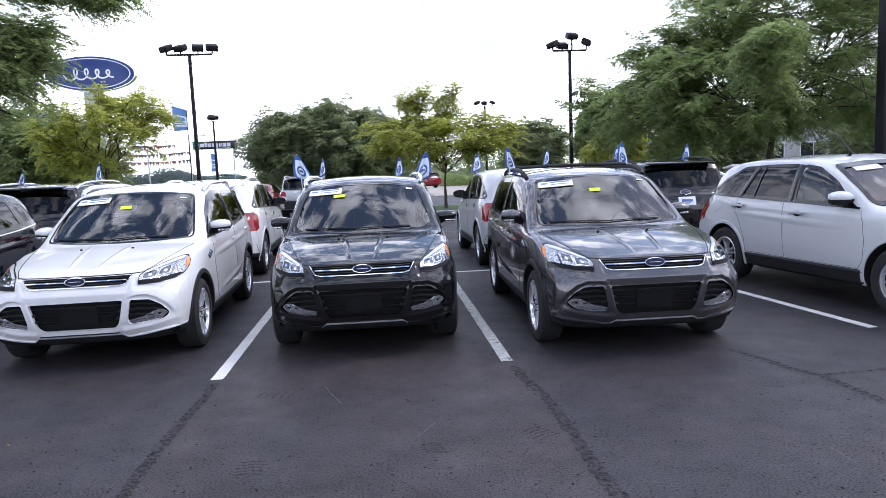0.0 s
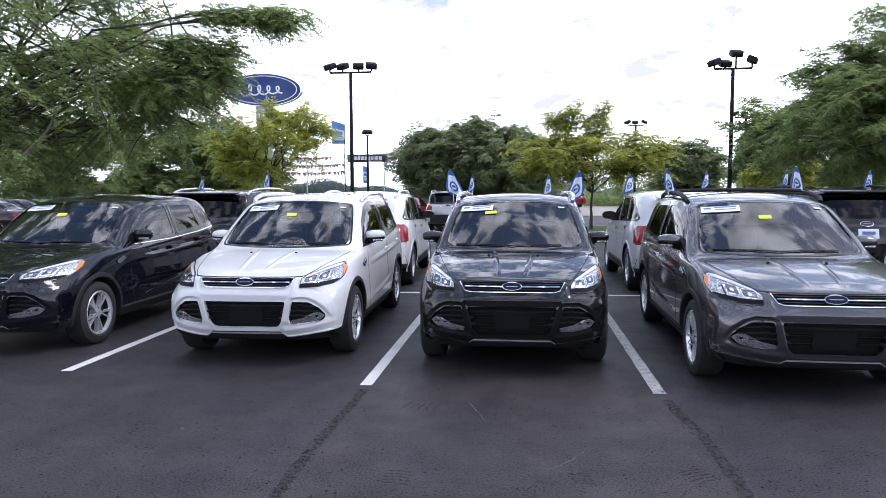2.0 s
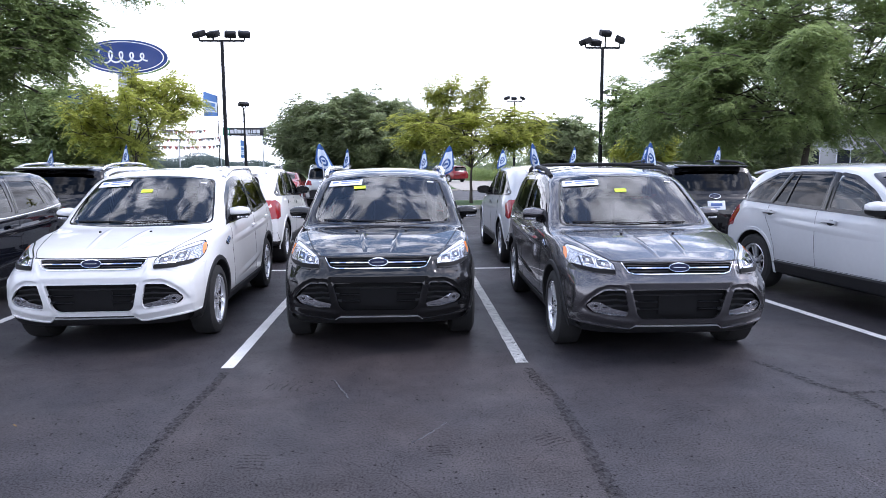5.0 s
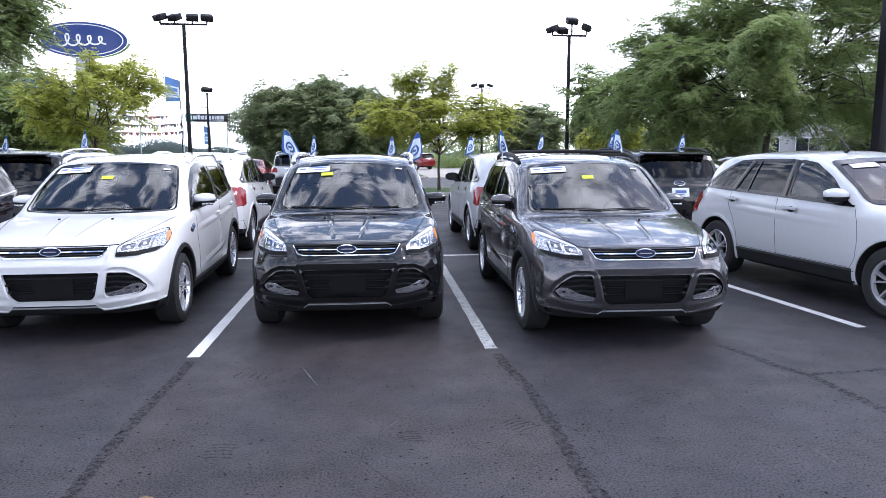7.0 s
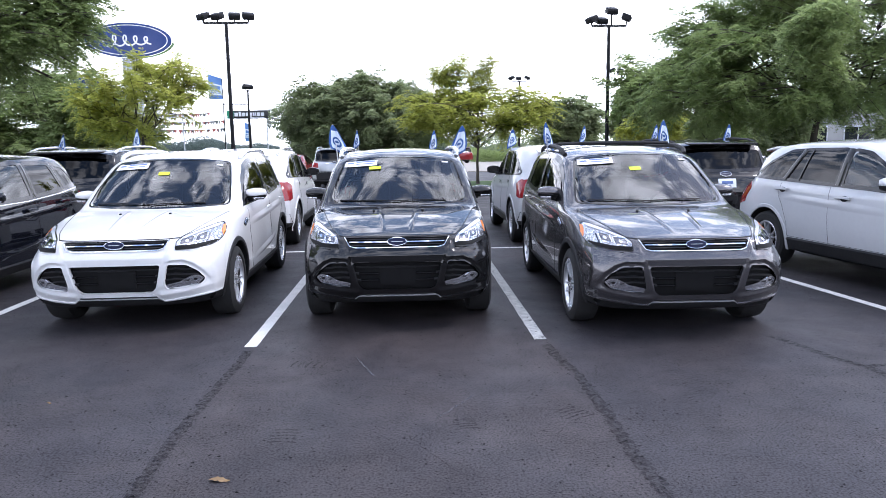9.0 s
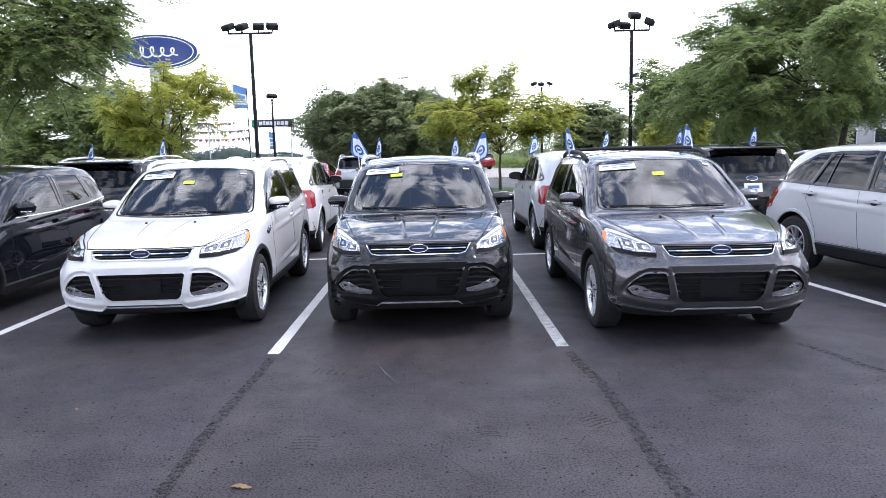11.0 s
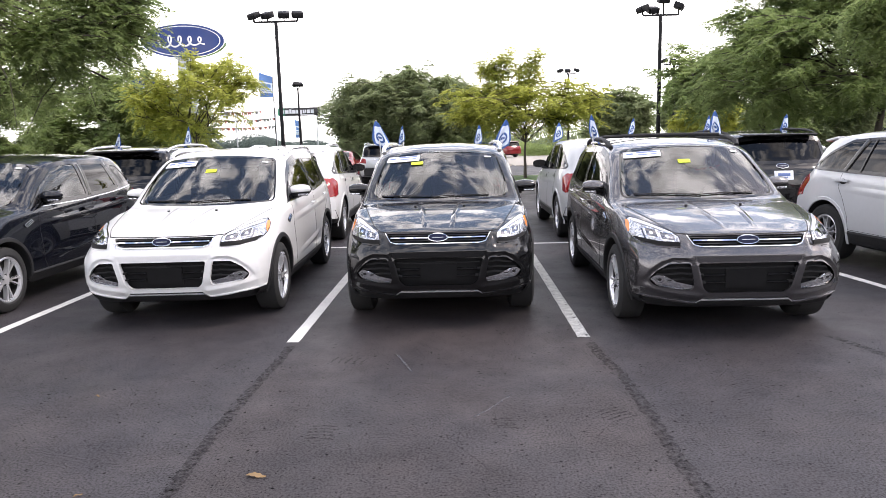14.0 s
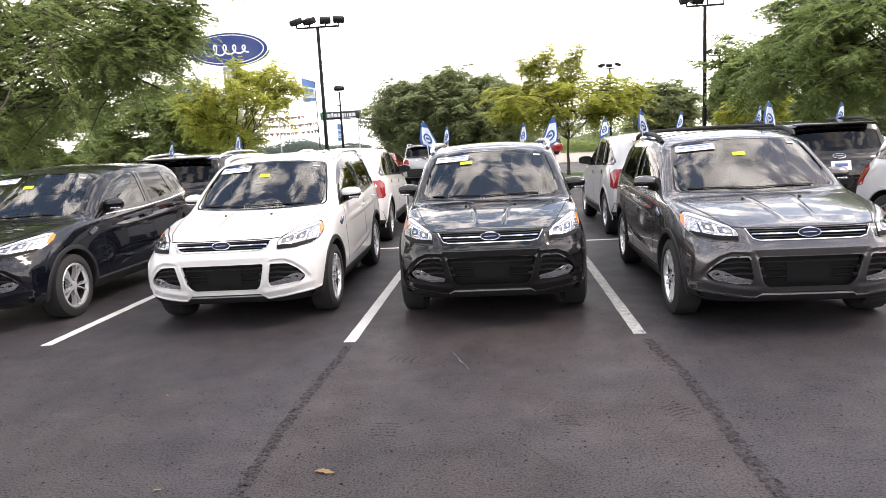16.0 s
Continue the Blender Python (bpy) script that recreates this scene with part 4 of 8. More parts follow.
def fascia(sh, outline, holes, relief, spine, step=0.0085, base=0.008, deep=0.036):
    """A cover laid over the nose within an outline: a fine net, raised by a relief, with openings whose rims turn inwards."""
    xs0, zs0 = np.min(outline, axis=0), np.max(outline, axis=0)
    nz, wide = int((zs0[1] - xs0[1]) / step) + 2, zs0[0] + 0.001
    zs = np.linspace(xs0[1] - 0.001, zs0[1] + 0.001, nz)
    # columns keep to the fold: a share of the way to its foot, over it, and on to the side
    share = [k / 44 for k in range(44)] + [1 + k / 3 for k in range(3)] + [2 + k / 54 for k in range(55)]
    share = [-q for q in share[:0:-1]] + share
    nx = len(share)

    def column(q, z):
        e, a = spine(z), abs(q)
        x = a * (e - 0.018) if a < 1 else e - 0.018 + (a - 1) * 0.018 if a < 2 else e + (a - 2) * (wide - e)
        return x if q > 0 else -x

    good, place = {}, {}
    boxes = [(np.min(h, axis=0), np.max(h, axis=0), h) for h in holes]
    for i, q in enumerate(share):
        for j, z in enumerate(zs):
            x = column(q, z)
            where = None if inside(outline, x, z) else outline
            for lo, hi, h in boxes:
                if lo[0] < x < hi[0] and lo[1] < z < hi[1] and inside(h, x, z):
                    where = h
            good[i, j] = where is None
            place[i, j] = (x, z, where)
    # nodes that all but touch an outline are drawn onto it, so that no slivers are left
    for (i, j) in [k for k, ok in good.items() if ok]:
        for k in ((i + 1, j), (i - 1, j), (i, j + 1), (i, j - 1)):
            if not good.get(k, True) and place[k][2] is not None and place[i, j][2] is None:
                ex, ez = nearest_on(place[k][2], place[i, j][0], place[i, j][1])
                if math.hypot(ex - place[i, j][0], ez - place[i, j][1]) < 0.45 * step:
                    place[i, j] = (place[i, j][0], place[i, j][1], place[k][2])
    good = {k: p[2] is None for k, p in place.items()}
    # the depth of the nose, evened out so that the gloss runs clean
    flat = np.array([[sh.at(place[i, j][0], place[i, j][1], "front")[0].y for j in range(nz)] for i in range(nx)])
    for _ in range(40):
        mean = flat.copy()
        mean[1:-1, 1:-1] = (flat[:-2, 1:-1] + flat[2:, 1:-1] + flat[1:-1, :-2] + flat[1:-1, 2:]) / 4
        keep = np.array([[abs(place[i, j][0]) > 0.80 for j in range(nz)] for i in range(nx)])
        flat = np.where(keep, flat, mean)
    index, vs, cells = {}, [], []

    def vertex(key):
        if key not in index:
            x, z, where = place[key]
            if where is not None:
                x, z = nearest_on(where, x, z)
            y_even = flat[key] if where is None else None
            ex, ez = nearest_on(outline, x, z)
            gap = math.hypot(ex - x, ez - z)
            fade = min(1.0, gap / 0.05) if ez > 0.36 and abs(ex) > 0.45 else 1.0
            p, n = sh.at(x, z, "front", 0.0)
            if y_even is not None and abs(x) < 0.80:
                p = Vector((x, y_even, z))
            n = Vector((x * 0.5, -1, 0.1)).normalized() if abs(x) < 0.80 else Vector((n.x, n.y, n.z * 0.4)).normalized()
            index[key] = len(vs)
            vs.append(p + n * (0.003 + fade * (base + relief(x, z))))
        return index[key]

    for i in range(nx - 1):
        for j in range(nz - 1):
            keys = [(i, j), (i + 1, j), (i + 1, j + 1), (i, j + 1)]
            if any(good[k] for k in keys):
                cells.append(tuple(vertex(k) for k in keys))
    count = {}
    for c in cells:
        for a, b in zip(c, c[1:] + c[:1]):
            count[a, b] = count.get((a, b), 0) + 1
    rim, back = {}, []
    for (a, b) in list(count):
        if (b, a) not in count:
            for q in (a, b):
                if q not in rim:
                    rim[q] = len(vs)
                    vs.append(Vector((vs[q].x, vs[q].y + deep, vs[q].z)))
            back.append((b, a, rim[a], rim[b]))
    return [tuple(v) for v in vs], cells + back


class CarKind:
    """All parts of one kind of car, to be laid down in several colours."""

    def __init__(self, c):
        self.c, self.sh, self.specs, self.cache, self.holes = c, Shape(c), [], {}, []

    def add(self, key, name, geo, mat, parent=None, label="", smooth=35.0, both=False, opt=None):
        self.specs.append((key, name, geo, mat, parent, label, smooth, opt))
        if both:
            self.specs.append((key + "_m", name, mirrored(geo), mat, parent + "_m" if parent and parent not in ("body",) else parent, label, smooth, opt))

    def window(self, key, name, poly, side, mat, parent=None, both=False, frit=0.03, label="", lift=0.003, foot=0.0):
        poly = rounded(poly, 0.045)
        pts = resample(poly, 0.06)
        g = smooth_pane(self.sh, grown(poly, 0.006), -0.002) if key == "windshield" else patch(self.sh, grown(poly, 0.006), side, -0.002, rings=6)
        out, inn = grown(pts, frit), grown(pts, -0.008 if foot else -0.02)
        if foot:
            out = [(a, max(b, q[1] - 0.005)) if q[1] < foot else (a, b) for (a, b), q in zip(out, pts)]
            inn = [(a, min(b, q[1] + 0.010)) if q[1] < foot else (a, b) for (a, b), q in zip(inn, pts)]
        f = ring(self.sh, out, inn, side, lift, skirt=lift + 0.007)
        self.add(key + "_seal", "window_seal", f, "gloss_black", parent, "black window surround", both=both)
        self.add(key, name, g, mat, parent, label, both=both)
        self.holes.append((grown(pts, -0.004), side))
        if both:
            self.holes.append((grown(pts, -0.004) if side != "front" else flip(pts), {"right": "left"}.get(side, side)))

    def opening(self, key, name, poly, side, frame_mat, width=0.012, deep=0.05, both=False, back="plastic"):
        """A recessed opening with a rim and a dark bottom."""
        pts = resample(poly, 0.05)
        self.add(key + "_rim", name + "_rim", ring(self.sh, grown(pts, width), pts, side, 0.006, deep=deep + 0.006), frame_mat, None, both=both)
        self.add(key, name, patch(self.sh, grown(pts, 0.004), side, -deep, rings=4), back, None, both=both)
        self.holes.append((grown(pts, 0.002), side))
        if both:
            self.holes.append((flip(pts), side))

    def finish(self):
        c = self.c
        r, yf, yr = c["tyre_r"], c["axle_f"], c["axle_r"]
        R = r + c.get("arch_gap", 0.055)
        body, low = skin_with_holes(self.sh, self.holes, [(yf, r), (yr, r)], R)
        self.specs.insert(0, ("body", "body", body, "paint", None, "", 28.0, None))
        if low[1]:
            self.specs.insert(1, ("clad", "lower_cladding", low, "plastic", None, "black lower cladding", 28.0, None))
        # arch lips and liners
        for tag, ya in (("front", yf), ("rear", yr)):
            rows = []
            for k in range(29):
                t = radians(-12 + 204 * k / 28)
                row = []
                for rad, off in ((R + 0.045, 0.002), (R + 0.038, 0.012), (R + 0.002, 0.012), (R - 0.004, 0.0)):
                    y, z = ya + rad * math.cos(t), r + rad * math.sin(t)
                    p = self.sh.at(y, max(z, pchip(c["low_z"], [y])[0] + 0.03), "right", off)[0]
                    row.append((p.x, y, z))
                row.append((0.62, ya + (R - 0.004) * math.cos(t), r + (R - 0.004) * math.sin(t)))
                rows.append(row)
            vs = [p for row in rows for p in row]
            lip = (vs, [(i * 5 + j, i * 5 + j + 1, i * 5 + j + 6, i * 5 + j + 5) for i in range(28) for j in range(3)])
            liner = (vs, [(i * 5 + 3, i * 5 + 4, i * 5 + 9, i * 5 + 8) for i in range(28)])
            self.add("arch_" + tag, "wheel_arch_trim", lip, c.get("arch_mat", "plastic"), None, both=True)
            self.add("liner_" + tag, "wheel_liner", liner, "dark", None, both=True)
        tyre, rim, hub, arms, lugs, disc = wheel_geo(r, c.get("tyre_w", 0.235), c["rim_r"], c["spokes"], c["twin"])
        for tag, ya in (("f", yf), ("r", yr)):
            for sg in (1, -1):
                m = pose(sg * (c["track"] / 2), ya, r, random.uniform(0, 70), 0, 0 if sg > 0 else 180)
                k = "wheel_%s%d" % (tag, sg)
                self.add(k, "wheel", moved(rim, m), "alloy", None, "silver alloy rim", 30.0)
                self.add(k + "t", "tyre", moved(tyre, m), "tyre", k, "black rubber tyre", 30.0)
                self.add(k + "d", "spoke_gap_shade", moved(disc, m), "dark", k, "inner rim disc blackened as the shade between the spokes")
                self.add(k + "h", "wheel_hub", moved(hub, m), "alloy", k)
                for j, arm in enumerate(arms):
                    self.add("%ss%d" % (k, j), "spoke", moved(arm, m), "alloy", k, "", 30.0)
                if c.get("nuts", True):
                    for j, nut in enumerate(lugs):
                        self.add("%sl%d" % (k, j), "wheel_nut", moved(nut, m), "dark", k)
        under = join(box(-0.62, 0.62, 0.35, c["length"] - 0.35, 0.24, 0.52, 0.03), box(-0.80, 0.80, yf + r + 0.12, yr - r - 0.12, 0.24, 0.5, 0.03))
        self.add("under", "underbody", under, "dark")

    def lay(self, name, m, mats, label, category="car", group="", skip=()):
        root = thing(name, label, category, group)
        made = {}
        for key, nm, geo, mat, parent, lab, smooth, opt in self.specs:
            if opt and opt in skip:
                continue
            mt = mats.get(mat, mat)
            if (key, mt) not in self.cache:
                me = mesh_from(nm, *geo, smooth=smooth)
                me.materials.append(M[mt])
                self.cache[(key, mt)] = me
            ob = new(nm, self.cache[(key, mt)])
            ob.parent = made.get(parent, root)
            made[key] = tagged(ob, label=lab)
        root.matrix_basis = m
        return root


def oval(cx, cz, a, b, n=20):
    return [(cx + a * math.cos(2 * math.pi * k / n), cz + b * math.sin(2 * math.pi * k / n)) for k in range(n)]


def emblem(kind, key, cx, cz, a, b, side, off=0.012):
    sh = kind.sh
    kind.add(key, "badge", patch(sh, oval(cx, cz, a, b), side, off, 0.02, 3), "chrome", None, "oval chrome-edged badge")
    kind.add(key + "b", "badge_face", patch(sh, oval(cx, cz, a * 0.93, b * 0.86), side, off + 0.003, 0.004, 3), "emblem", key, "blue badge face")
    wave = [(cx + a * 0.58 * (k / 6 - 1), cz) for k in range(13)]
    kind.add(key + "w", "badge_mark", strip(sh, wave, side, b * 0.16, off + 0.006, 0.003), "alloy", key)


def compact_suv():
    c = dict(length=4.45, nose_y=0.06, front_reach=0.95, rear_reach=0.7, front_sweep=0.26, rear_sweep=0.16,
             front_profile=[(0.2, 0.09), (0.32, 0.025), (0.45, -0.005), (0.62, -0.02), (0.78, 0.0), (0.86, 0.02), (0.95, 0.10), (1.2, 0.14)],
             rear_profile=[(0.2, 0.08), (0.5, 0.0), (0.8, 0.0), (1.05, 0.08), (1.5, 0.10)],
             top=[(0, 0.875), (0.06, 0.885), (0.2, 0.925), (0.5, 0.985), (0.8, 1.03), (1.06, 1.06), (1.48, 1.33), (1.90, 1.575), (2.35, 1.648), (2.9, 1.66), (3.6, 1.625), (4.12, 1.55), (4.3, 1.26), (4.45, 1.02)],
             edge_z=[(0, 0.845), (0.06, 0.855), (0.3, 0.93), (0.75, 0.995), (1.16, 1.035), (1.54, 1.265), (2.02, 1.52), (2.5, 1.59), (3.3, 1.60), (3.9, 1.54), (4.15, 1.46), (4.45, 1.0)],
             edge_x=[(0, 0.54), (0.3, 0.63), (0.7, 0.71), (1.05, 0.785), (1.35, 0.775), (2.02, 0.70), (2.6, 0.69), (3.6, 0.665), (4.15, 0.62), (4.45, 0.60)],
             belt_z=[(0, 0.79), (0.06, 0.80), (0.3, 0.885), (0.7, 0.96), (1.2, 1.005), (1.6, 1.03), (2.5, 1.07), (3.3, 1.13), (4.0, 1.18), (4.45, 1.0)],
             belt_x=[(0, 0.67), (0.06, 0.69), (0.3, 0.775), (0.8, 0.845), (1.5, 0.87), (2.5, 0.88), (3.4, 0.875), (4.0, 0.83), (4.45, 0.72)],
             side_x=[(0, 0.815), (0.06, 0.832), (0.3, 0.893), (0.6, 0.922), (1.0, 0.918), (1.5, 0.912), (3.0, 0.915), (3.5, 0.925), (3.9, 0.91), (4.39, 0.86), (4.45, 0.85)],
             low_z=[(0, 0.27), (0.06, 0.26), (0.5, 0.25), (1.2, 0.23), (3.0, 0.24), (4.0, 0.30), (4.45, 0.34)],
             tyre_r=0.347, rim_r=0.24, axle_f=0.80, axle_r=3.49, track=1.575, spokes=5, twin=0.17, clad=13)
    K = CarKind(c)
    sh = K.sh
    # windows
    K.window("windshield", "windshield", [(-0.735, 1.085), (-0.35, 1.070), (0, 1.066), (0.35, 1.070), (0.735, 1.085), (0.70, 1.27), (0.655, 1.42), (0.620, 1.518), (0.3, 1.553), (0, 1.560), (-0.3, 1.553), (-0.620, 1.518), (-0.655, 1.42), (-0.70, 1.27)], "front", "windshield", frit=0.009, foot=1.095)
    K.window("wf", "door_glass", [(1.45, 1.082), (1.73, 1.318), (2.00, 1.468), (2.28, 1.525), (2.57, 1.532), (2.63, 1.11)], "right", "side_glass", both=True)
    K.window("wr", "door_glass", [(2.73, 1.115), (2.71, 1.528), (3.30, 1.515), (3.46, 1.17)], "right", "privacy", both=True)
    K.window("wq", "quarter_glass", [(3.55, 1.18), (3.41, 1.505), (3.70, 1.465), (3.98, 1.25), (3.95, 1.215)], "right", "privacy", both=True)
    K.window("rear", "rear_window", [(-0.50, 1.10), (0.50, 1.10), (0.46, 1.38), (-0.46, 1.38)], "back", "privacy")
    for k, line in enumerate(([(2.68, 1.10), (2.655, 1.51)], [(3.51, 1.17), (3.355, 1.50)])):
        K.add("pillar%d" % k, "window_pillar", strip(sh, line, "right", 0.07, 0.0025, 0.006), "gloss_black", None, "black pillar cover", both=True)
    K.add("belt_trim", "belt_trim", strip(sh, [(1.50, 1.050), (2.5, 1.062), (3.3, 1.108), (3.9, 1.165), (4.02, 1.215), (3.98, 1.26)], "right", 0.010, 0.010, 0.010), "chrome", None, "thin bright belt line", both=True, opt="belt")
    # front: the bumper cover with its openings, lamps and trim
    up = rounded([(-0.462, 0.856), (0.462, 0.856), (0.418, 0.792), (0.37, 0.779), (-0.37, 0.779), (-0.418, 0.792)], 0.012, 2)
    low = rounded([(-0.392, 0.643), (0.392, 0.643), (0.342, 0.432), (0.300, 0.394), (-0.300, 0.394), (-0.342, 0.432)], 0.02, 2)
    vent = rounded([(0.450, 0.643), (0.605, 0.634), (0.692, 0.575), (0.747, 0.503), (0.735, 0.470), (0.695, 0.443), (0.432, 0.414), (0.412, 0.465)], 0.018, 2)
    half = [(0.50, 0.862), (0.515, 0.800), (0.52, 0.768), (0.66, 0.762), (0.80, 0.768), (0.862, 0.775), (0.872, 0.60), (0.862, 0.45), (0.838, 0.352), (0.66, 0.333), (0.43, 0.305), (0.395, 0.305), (0.345, 0.352)]
    outline = half + [(-x, z) for x, z in reversed(half)]
    K.add("bumper", "front_bumper", fascia(sh, outline, [up, low, vent, flip(vent)], suv_relief, suv_spine), "paint", None, "painted bumper cover with sharp creases", 30.0)
    core = [(0.455, 0.818), (0.475, 0.722), (0.66, 0.717), (0.80, 0.72), (0.825, 0.60), (0.815, 0.45), (0.79, 0.285)]
    K.holes.append((resample(core + [(-x, z) for x, z in reversed(core)]), "front"))
    K.holes.append((grown(resample(up), 0.003), "front"))
    K.add("upper_grille", "upper_grille", patch(sh, grown(up, 0.006), "front", -0.032, rings=4), "grille_back", None, "dark upper grille")
    K.add("grille_lip", "grille_lip", strip(sh, [(-0.468, 0.850), (-0.422, 0.786), (-0.372, 0.773), (0.372, 0.773), (0.422, 0.786), (0.468, 0.850)], "front", 0.009, 0.018, 0.012), "chrome", None, "thin bright grille lip")
    K.add("bar1", "grille_bar", strip(sh, [(-0.425, 0.822), (0.425, 0.822)], "front", 0.013, 0.006, 0.03), "chrome", None, "bright horizontal grille bar")
    K.add("bar2", "grille_bar", strip(sh, [(-0.445, 0.846), (0.445, 0.846)], "front", 0.008, -0.004, 0.02), "gloss_black")
    K.add("bar3", "grille_bar", strip(sh, [(-0.40, 0.799), (0.40, 0.799)], "front", 0.010, -0.004, 0.02), "gloss_black")
    K.add("lower_grille", "lower_grille", patch(sh, grown(low, 0.006), "front", -0.030, rings=5), "grille_back", None, "black lower grille")
    K.add("slat_top", "grille_slat", strip(sh, [(-0.375, 0.597), (0.375, 0.597)], "front", 0.012, -0.008, 0.022), "plastic")
    for k, z in enumerate((0.541, 0.480)):
        hw = 0.30 + (z - 0.394) * 0.40
        for sg in (-1, 1):
            K.add("slat%d%d" % (k, sg), "grille_slat", strip(sh, [(sg * 0.165, z), (sg * (hw + 0.012), z)], "front", 0.013, -0.004, 0.026), "gloss_black")
    for k, (hw, z) in enumerate(((0.376, 0.543), (0.358, 0.482))):
        K.add("tooth%d" % k, "slat_end", strip(sh, [(hw - 0.03, z), (hw + 0.010, z + 0.004)], "front", 0.018, 0.018, 0.035), "plastic", None, both=True)
    K.add("plate_mount", "plate_mount", patch(sh, rounded([(-0.165, 0.588), (0.165, 0.588), (0.160, 0.425), (-0.160, 0.425)], 0.012), "front", -0.014, 0.016), "grille_back")
    K.add("vent", "bumper_vent", patch(sh, grown(vent, 0.006), "front", -0.030, rings=4), "grille_back", None, "black bumper vent", both=True)
    for k, (x0, x1, z) in enumerate(((0.442, 0.655, 0.596), (0.432, 0.70, 0.547), (0.422, 0.62, 0.500))):
        K.add("vslat%d" % k, "vent_slat", strip(sh, [(x0 - 0.012, z), (x0 + 0.08, z + 0.008), (x1, z - 0.012)], "front", 0.014, 0.002, 0.03), "plastic", None, both=True)
    fog = rounded([(0.425, 0.424), (0.424, 0.456), (0.552, 0.484), (0.630, 0.526), (0.700, 0.530), (0.738, 0.500), (0.690, 0.450), (0.54, 0.428)], 0.010)
    K.add("fog_bezel", "fog_bezel", patch(sh, fog, "front", -0.002, 0.02, 3), "lamp_clear", None, "bright fog lamp bezel", both=True)
    K.add("fog_edge", "fog_edge", ring(sh, grown(resample(fog), 0.001), grown(resample(fog), -0.006), "front", 0.003), "chrome", "fog_bezel", both=True)
    K.add("fog_ring", "fog_ring", ring(sh, oval(0.672, 0.498, 0.048, 0.036), oval(0.672, 0.498, 0.038, 0.026), "front", 0.009), "chrome", "fog_bezel", both=True)
    K.add("fog", "fog_lamp", patch(sh, oval(0.672, 0.498, 0.040, 0.028), "front", 0.004, 0.01, 3), "lamp_clear", None, "round clear fog lamp", both=True)
    K.add("fog_bulb", "fog_bulb", patch(sh, oval(0.672, 0.498, 0.014, 0.011), "front", 0.008, 0.006, 2), "gloss_black", "fog", both=True)
    lip_line = [(-0.838, 0.352), (-0.66, 0.336), (-0.44, 0.310), (-0.395, 0.310), (-0.345, 0.352), (0.345, 0.352), (0.395, 0.310), (0.44, 0.310), (0.66, 0.336), (0.838, 0.352)]
    K.add("valance", "lower_valance", patch(sh, lip_line[::-1] + [(-0.83, 0.262), (-0.4, 0.262), (0.4, 0.262), (0.83, 0.262)], "front", 0.003, 0.01, 8), "plastic", None, "black plastic lower valance")
    K.add("lip", "skid_strip", strip(sh, [(-0.388, 0.312), (-0.352, 0.335), (0.352, 0.335), (0.388, 0.312)], "front", 0.010, 0.015, 0.015), "alloy", None, "silver skid strip")
    for k, (x, z) in enumerate(((0.31, 0.372), (0.64, 0.395))):
        K.add("sensor%d" % k, "parking_sensor", patch(sh, oval(x, z, 0.011, 0.011, 10), "front", 0.020, 0.012, 2), "paint", None, both=True)
    K.add("bumper_hem", "bumper_hem", strip(sh, [(0.340, 0.357), (0.393, 0.311), (0.43, 0.310), (0.66, 0.338), (0.836, 0.357)], "front", 0.014, 0.015, 0.014), "paint", None, both=True)
    lamp = rounded([(0.521, 0.772), (0.528, 0.846), (0.556, 0.868), (0.665, 0.913), (0.76, 0.945), (0.806, 0.950), (0.836, 0.905), (0.838, 0.850), (0.822, 0.808), (0.782, 0.785), (0.68, 0.774)], 0.012, 2)
    K.add("headlight", "headlight", patch(sh, lamp, "front", 0.006, 0.02, 6), "lamp_clear", None, "clear headlight with bright reflector", both=True)
    K.add("head_edge", "headlight_edge", ring(sh, grown(resample(lamp), 0.004), grown(resample(lamp), -0.001), "front", 0.008), "gloss_black", "headlight", both=True)
    K.add("head_low", "headlight_shade", patch(sh, rounded([(0.523, 0.773), (0.526, 0.806), (0.68, 0.805), (0.80, 0.818), (0.819, 0.812), (0.78, 0.787), (0.68, 0.775)], 0.006), "front", 0.0125, 0.006, 3), "grille_back", "headlight", both=True)
    K.add("head_brow", "headlight_brow", patch(sh, rounded([(0.556, 0.864), (0.665, 0.909), (0.76, 0.941), (0.80, 0.944), (0.79, 0.925), (0.67, 0.893), (0.58, 0.858)], 0.006), "front", 0.0115, 0.004, 2), "lamp_white", "headlight", "pale upper reflector strip", both=True)
    K.add("amber", "turn_lens", patch(sh, rounded([(0.50, 0.842), (0.59, 0.880), (0.675, 0.930), (0.63, 0.930), (0.56, 0.900), (0.51, 0.866)], 0.006), "right", 0.0085, 0.008, 3), "amber", "headlight", "amber turn signal lens", both=True)
    for k, (cx, cz, w, h) in enumerate(((0.60, 0.836, 0.045, 0.022), (0.697, 0.853, 0.034, 0.026))):
        cup = rounded([(cx - w, cz - h), (cx - w * 0.9, cz + h * 0.8), (cx + w, cz + h * 1.3), (cx + w, cz - h * 0.8)], 0.010)
        K.add("cup%d" % k, "headlight_reflector", ring(sh, grown(resample(cup, 0.02), 0.005), resample(cup, 0.02), "front", 0.012), "chrome", "headlight", both=True)
        K.add("bowl%d" % k, "headlight_bowl", patch(sh, cup, "front", 0.0085, 0.003, 3), "lamp_bowl", "headlight", "dark mirrored bowl", both=True)
        K.add("bulb%d" % k, "headlight_bulb", patch(sh, oval(cx + 0.004, cz + 0.001, 0.013, 0.011, 12), "front", 0.0125, 0.005, 2), "chrome", "headlight", both=True)
    K.add("head_gap", "headlight_divider", strip(sh, [(0.745, 0.806), (0.752, 0.878)], "front", 0.012, 0.012, 0.004), "lamp_bowl", "headlight", both=True)
    emblem(K, "badge", 0.0, 0.820, 0.088, 0.034, "front", 0.018)
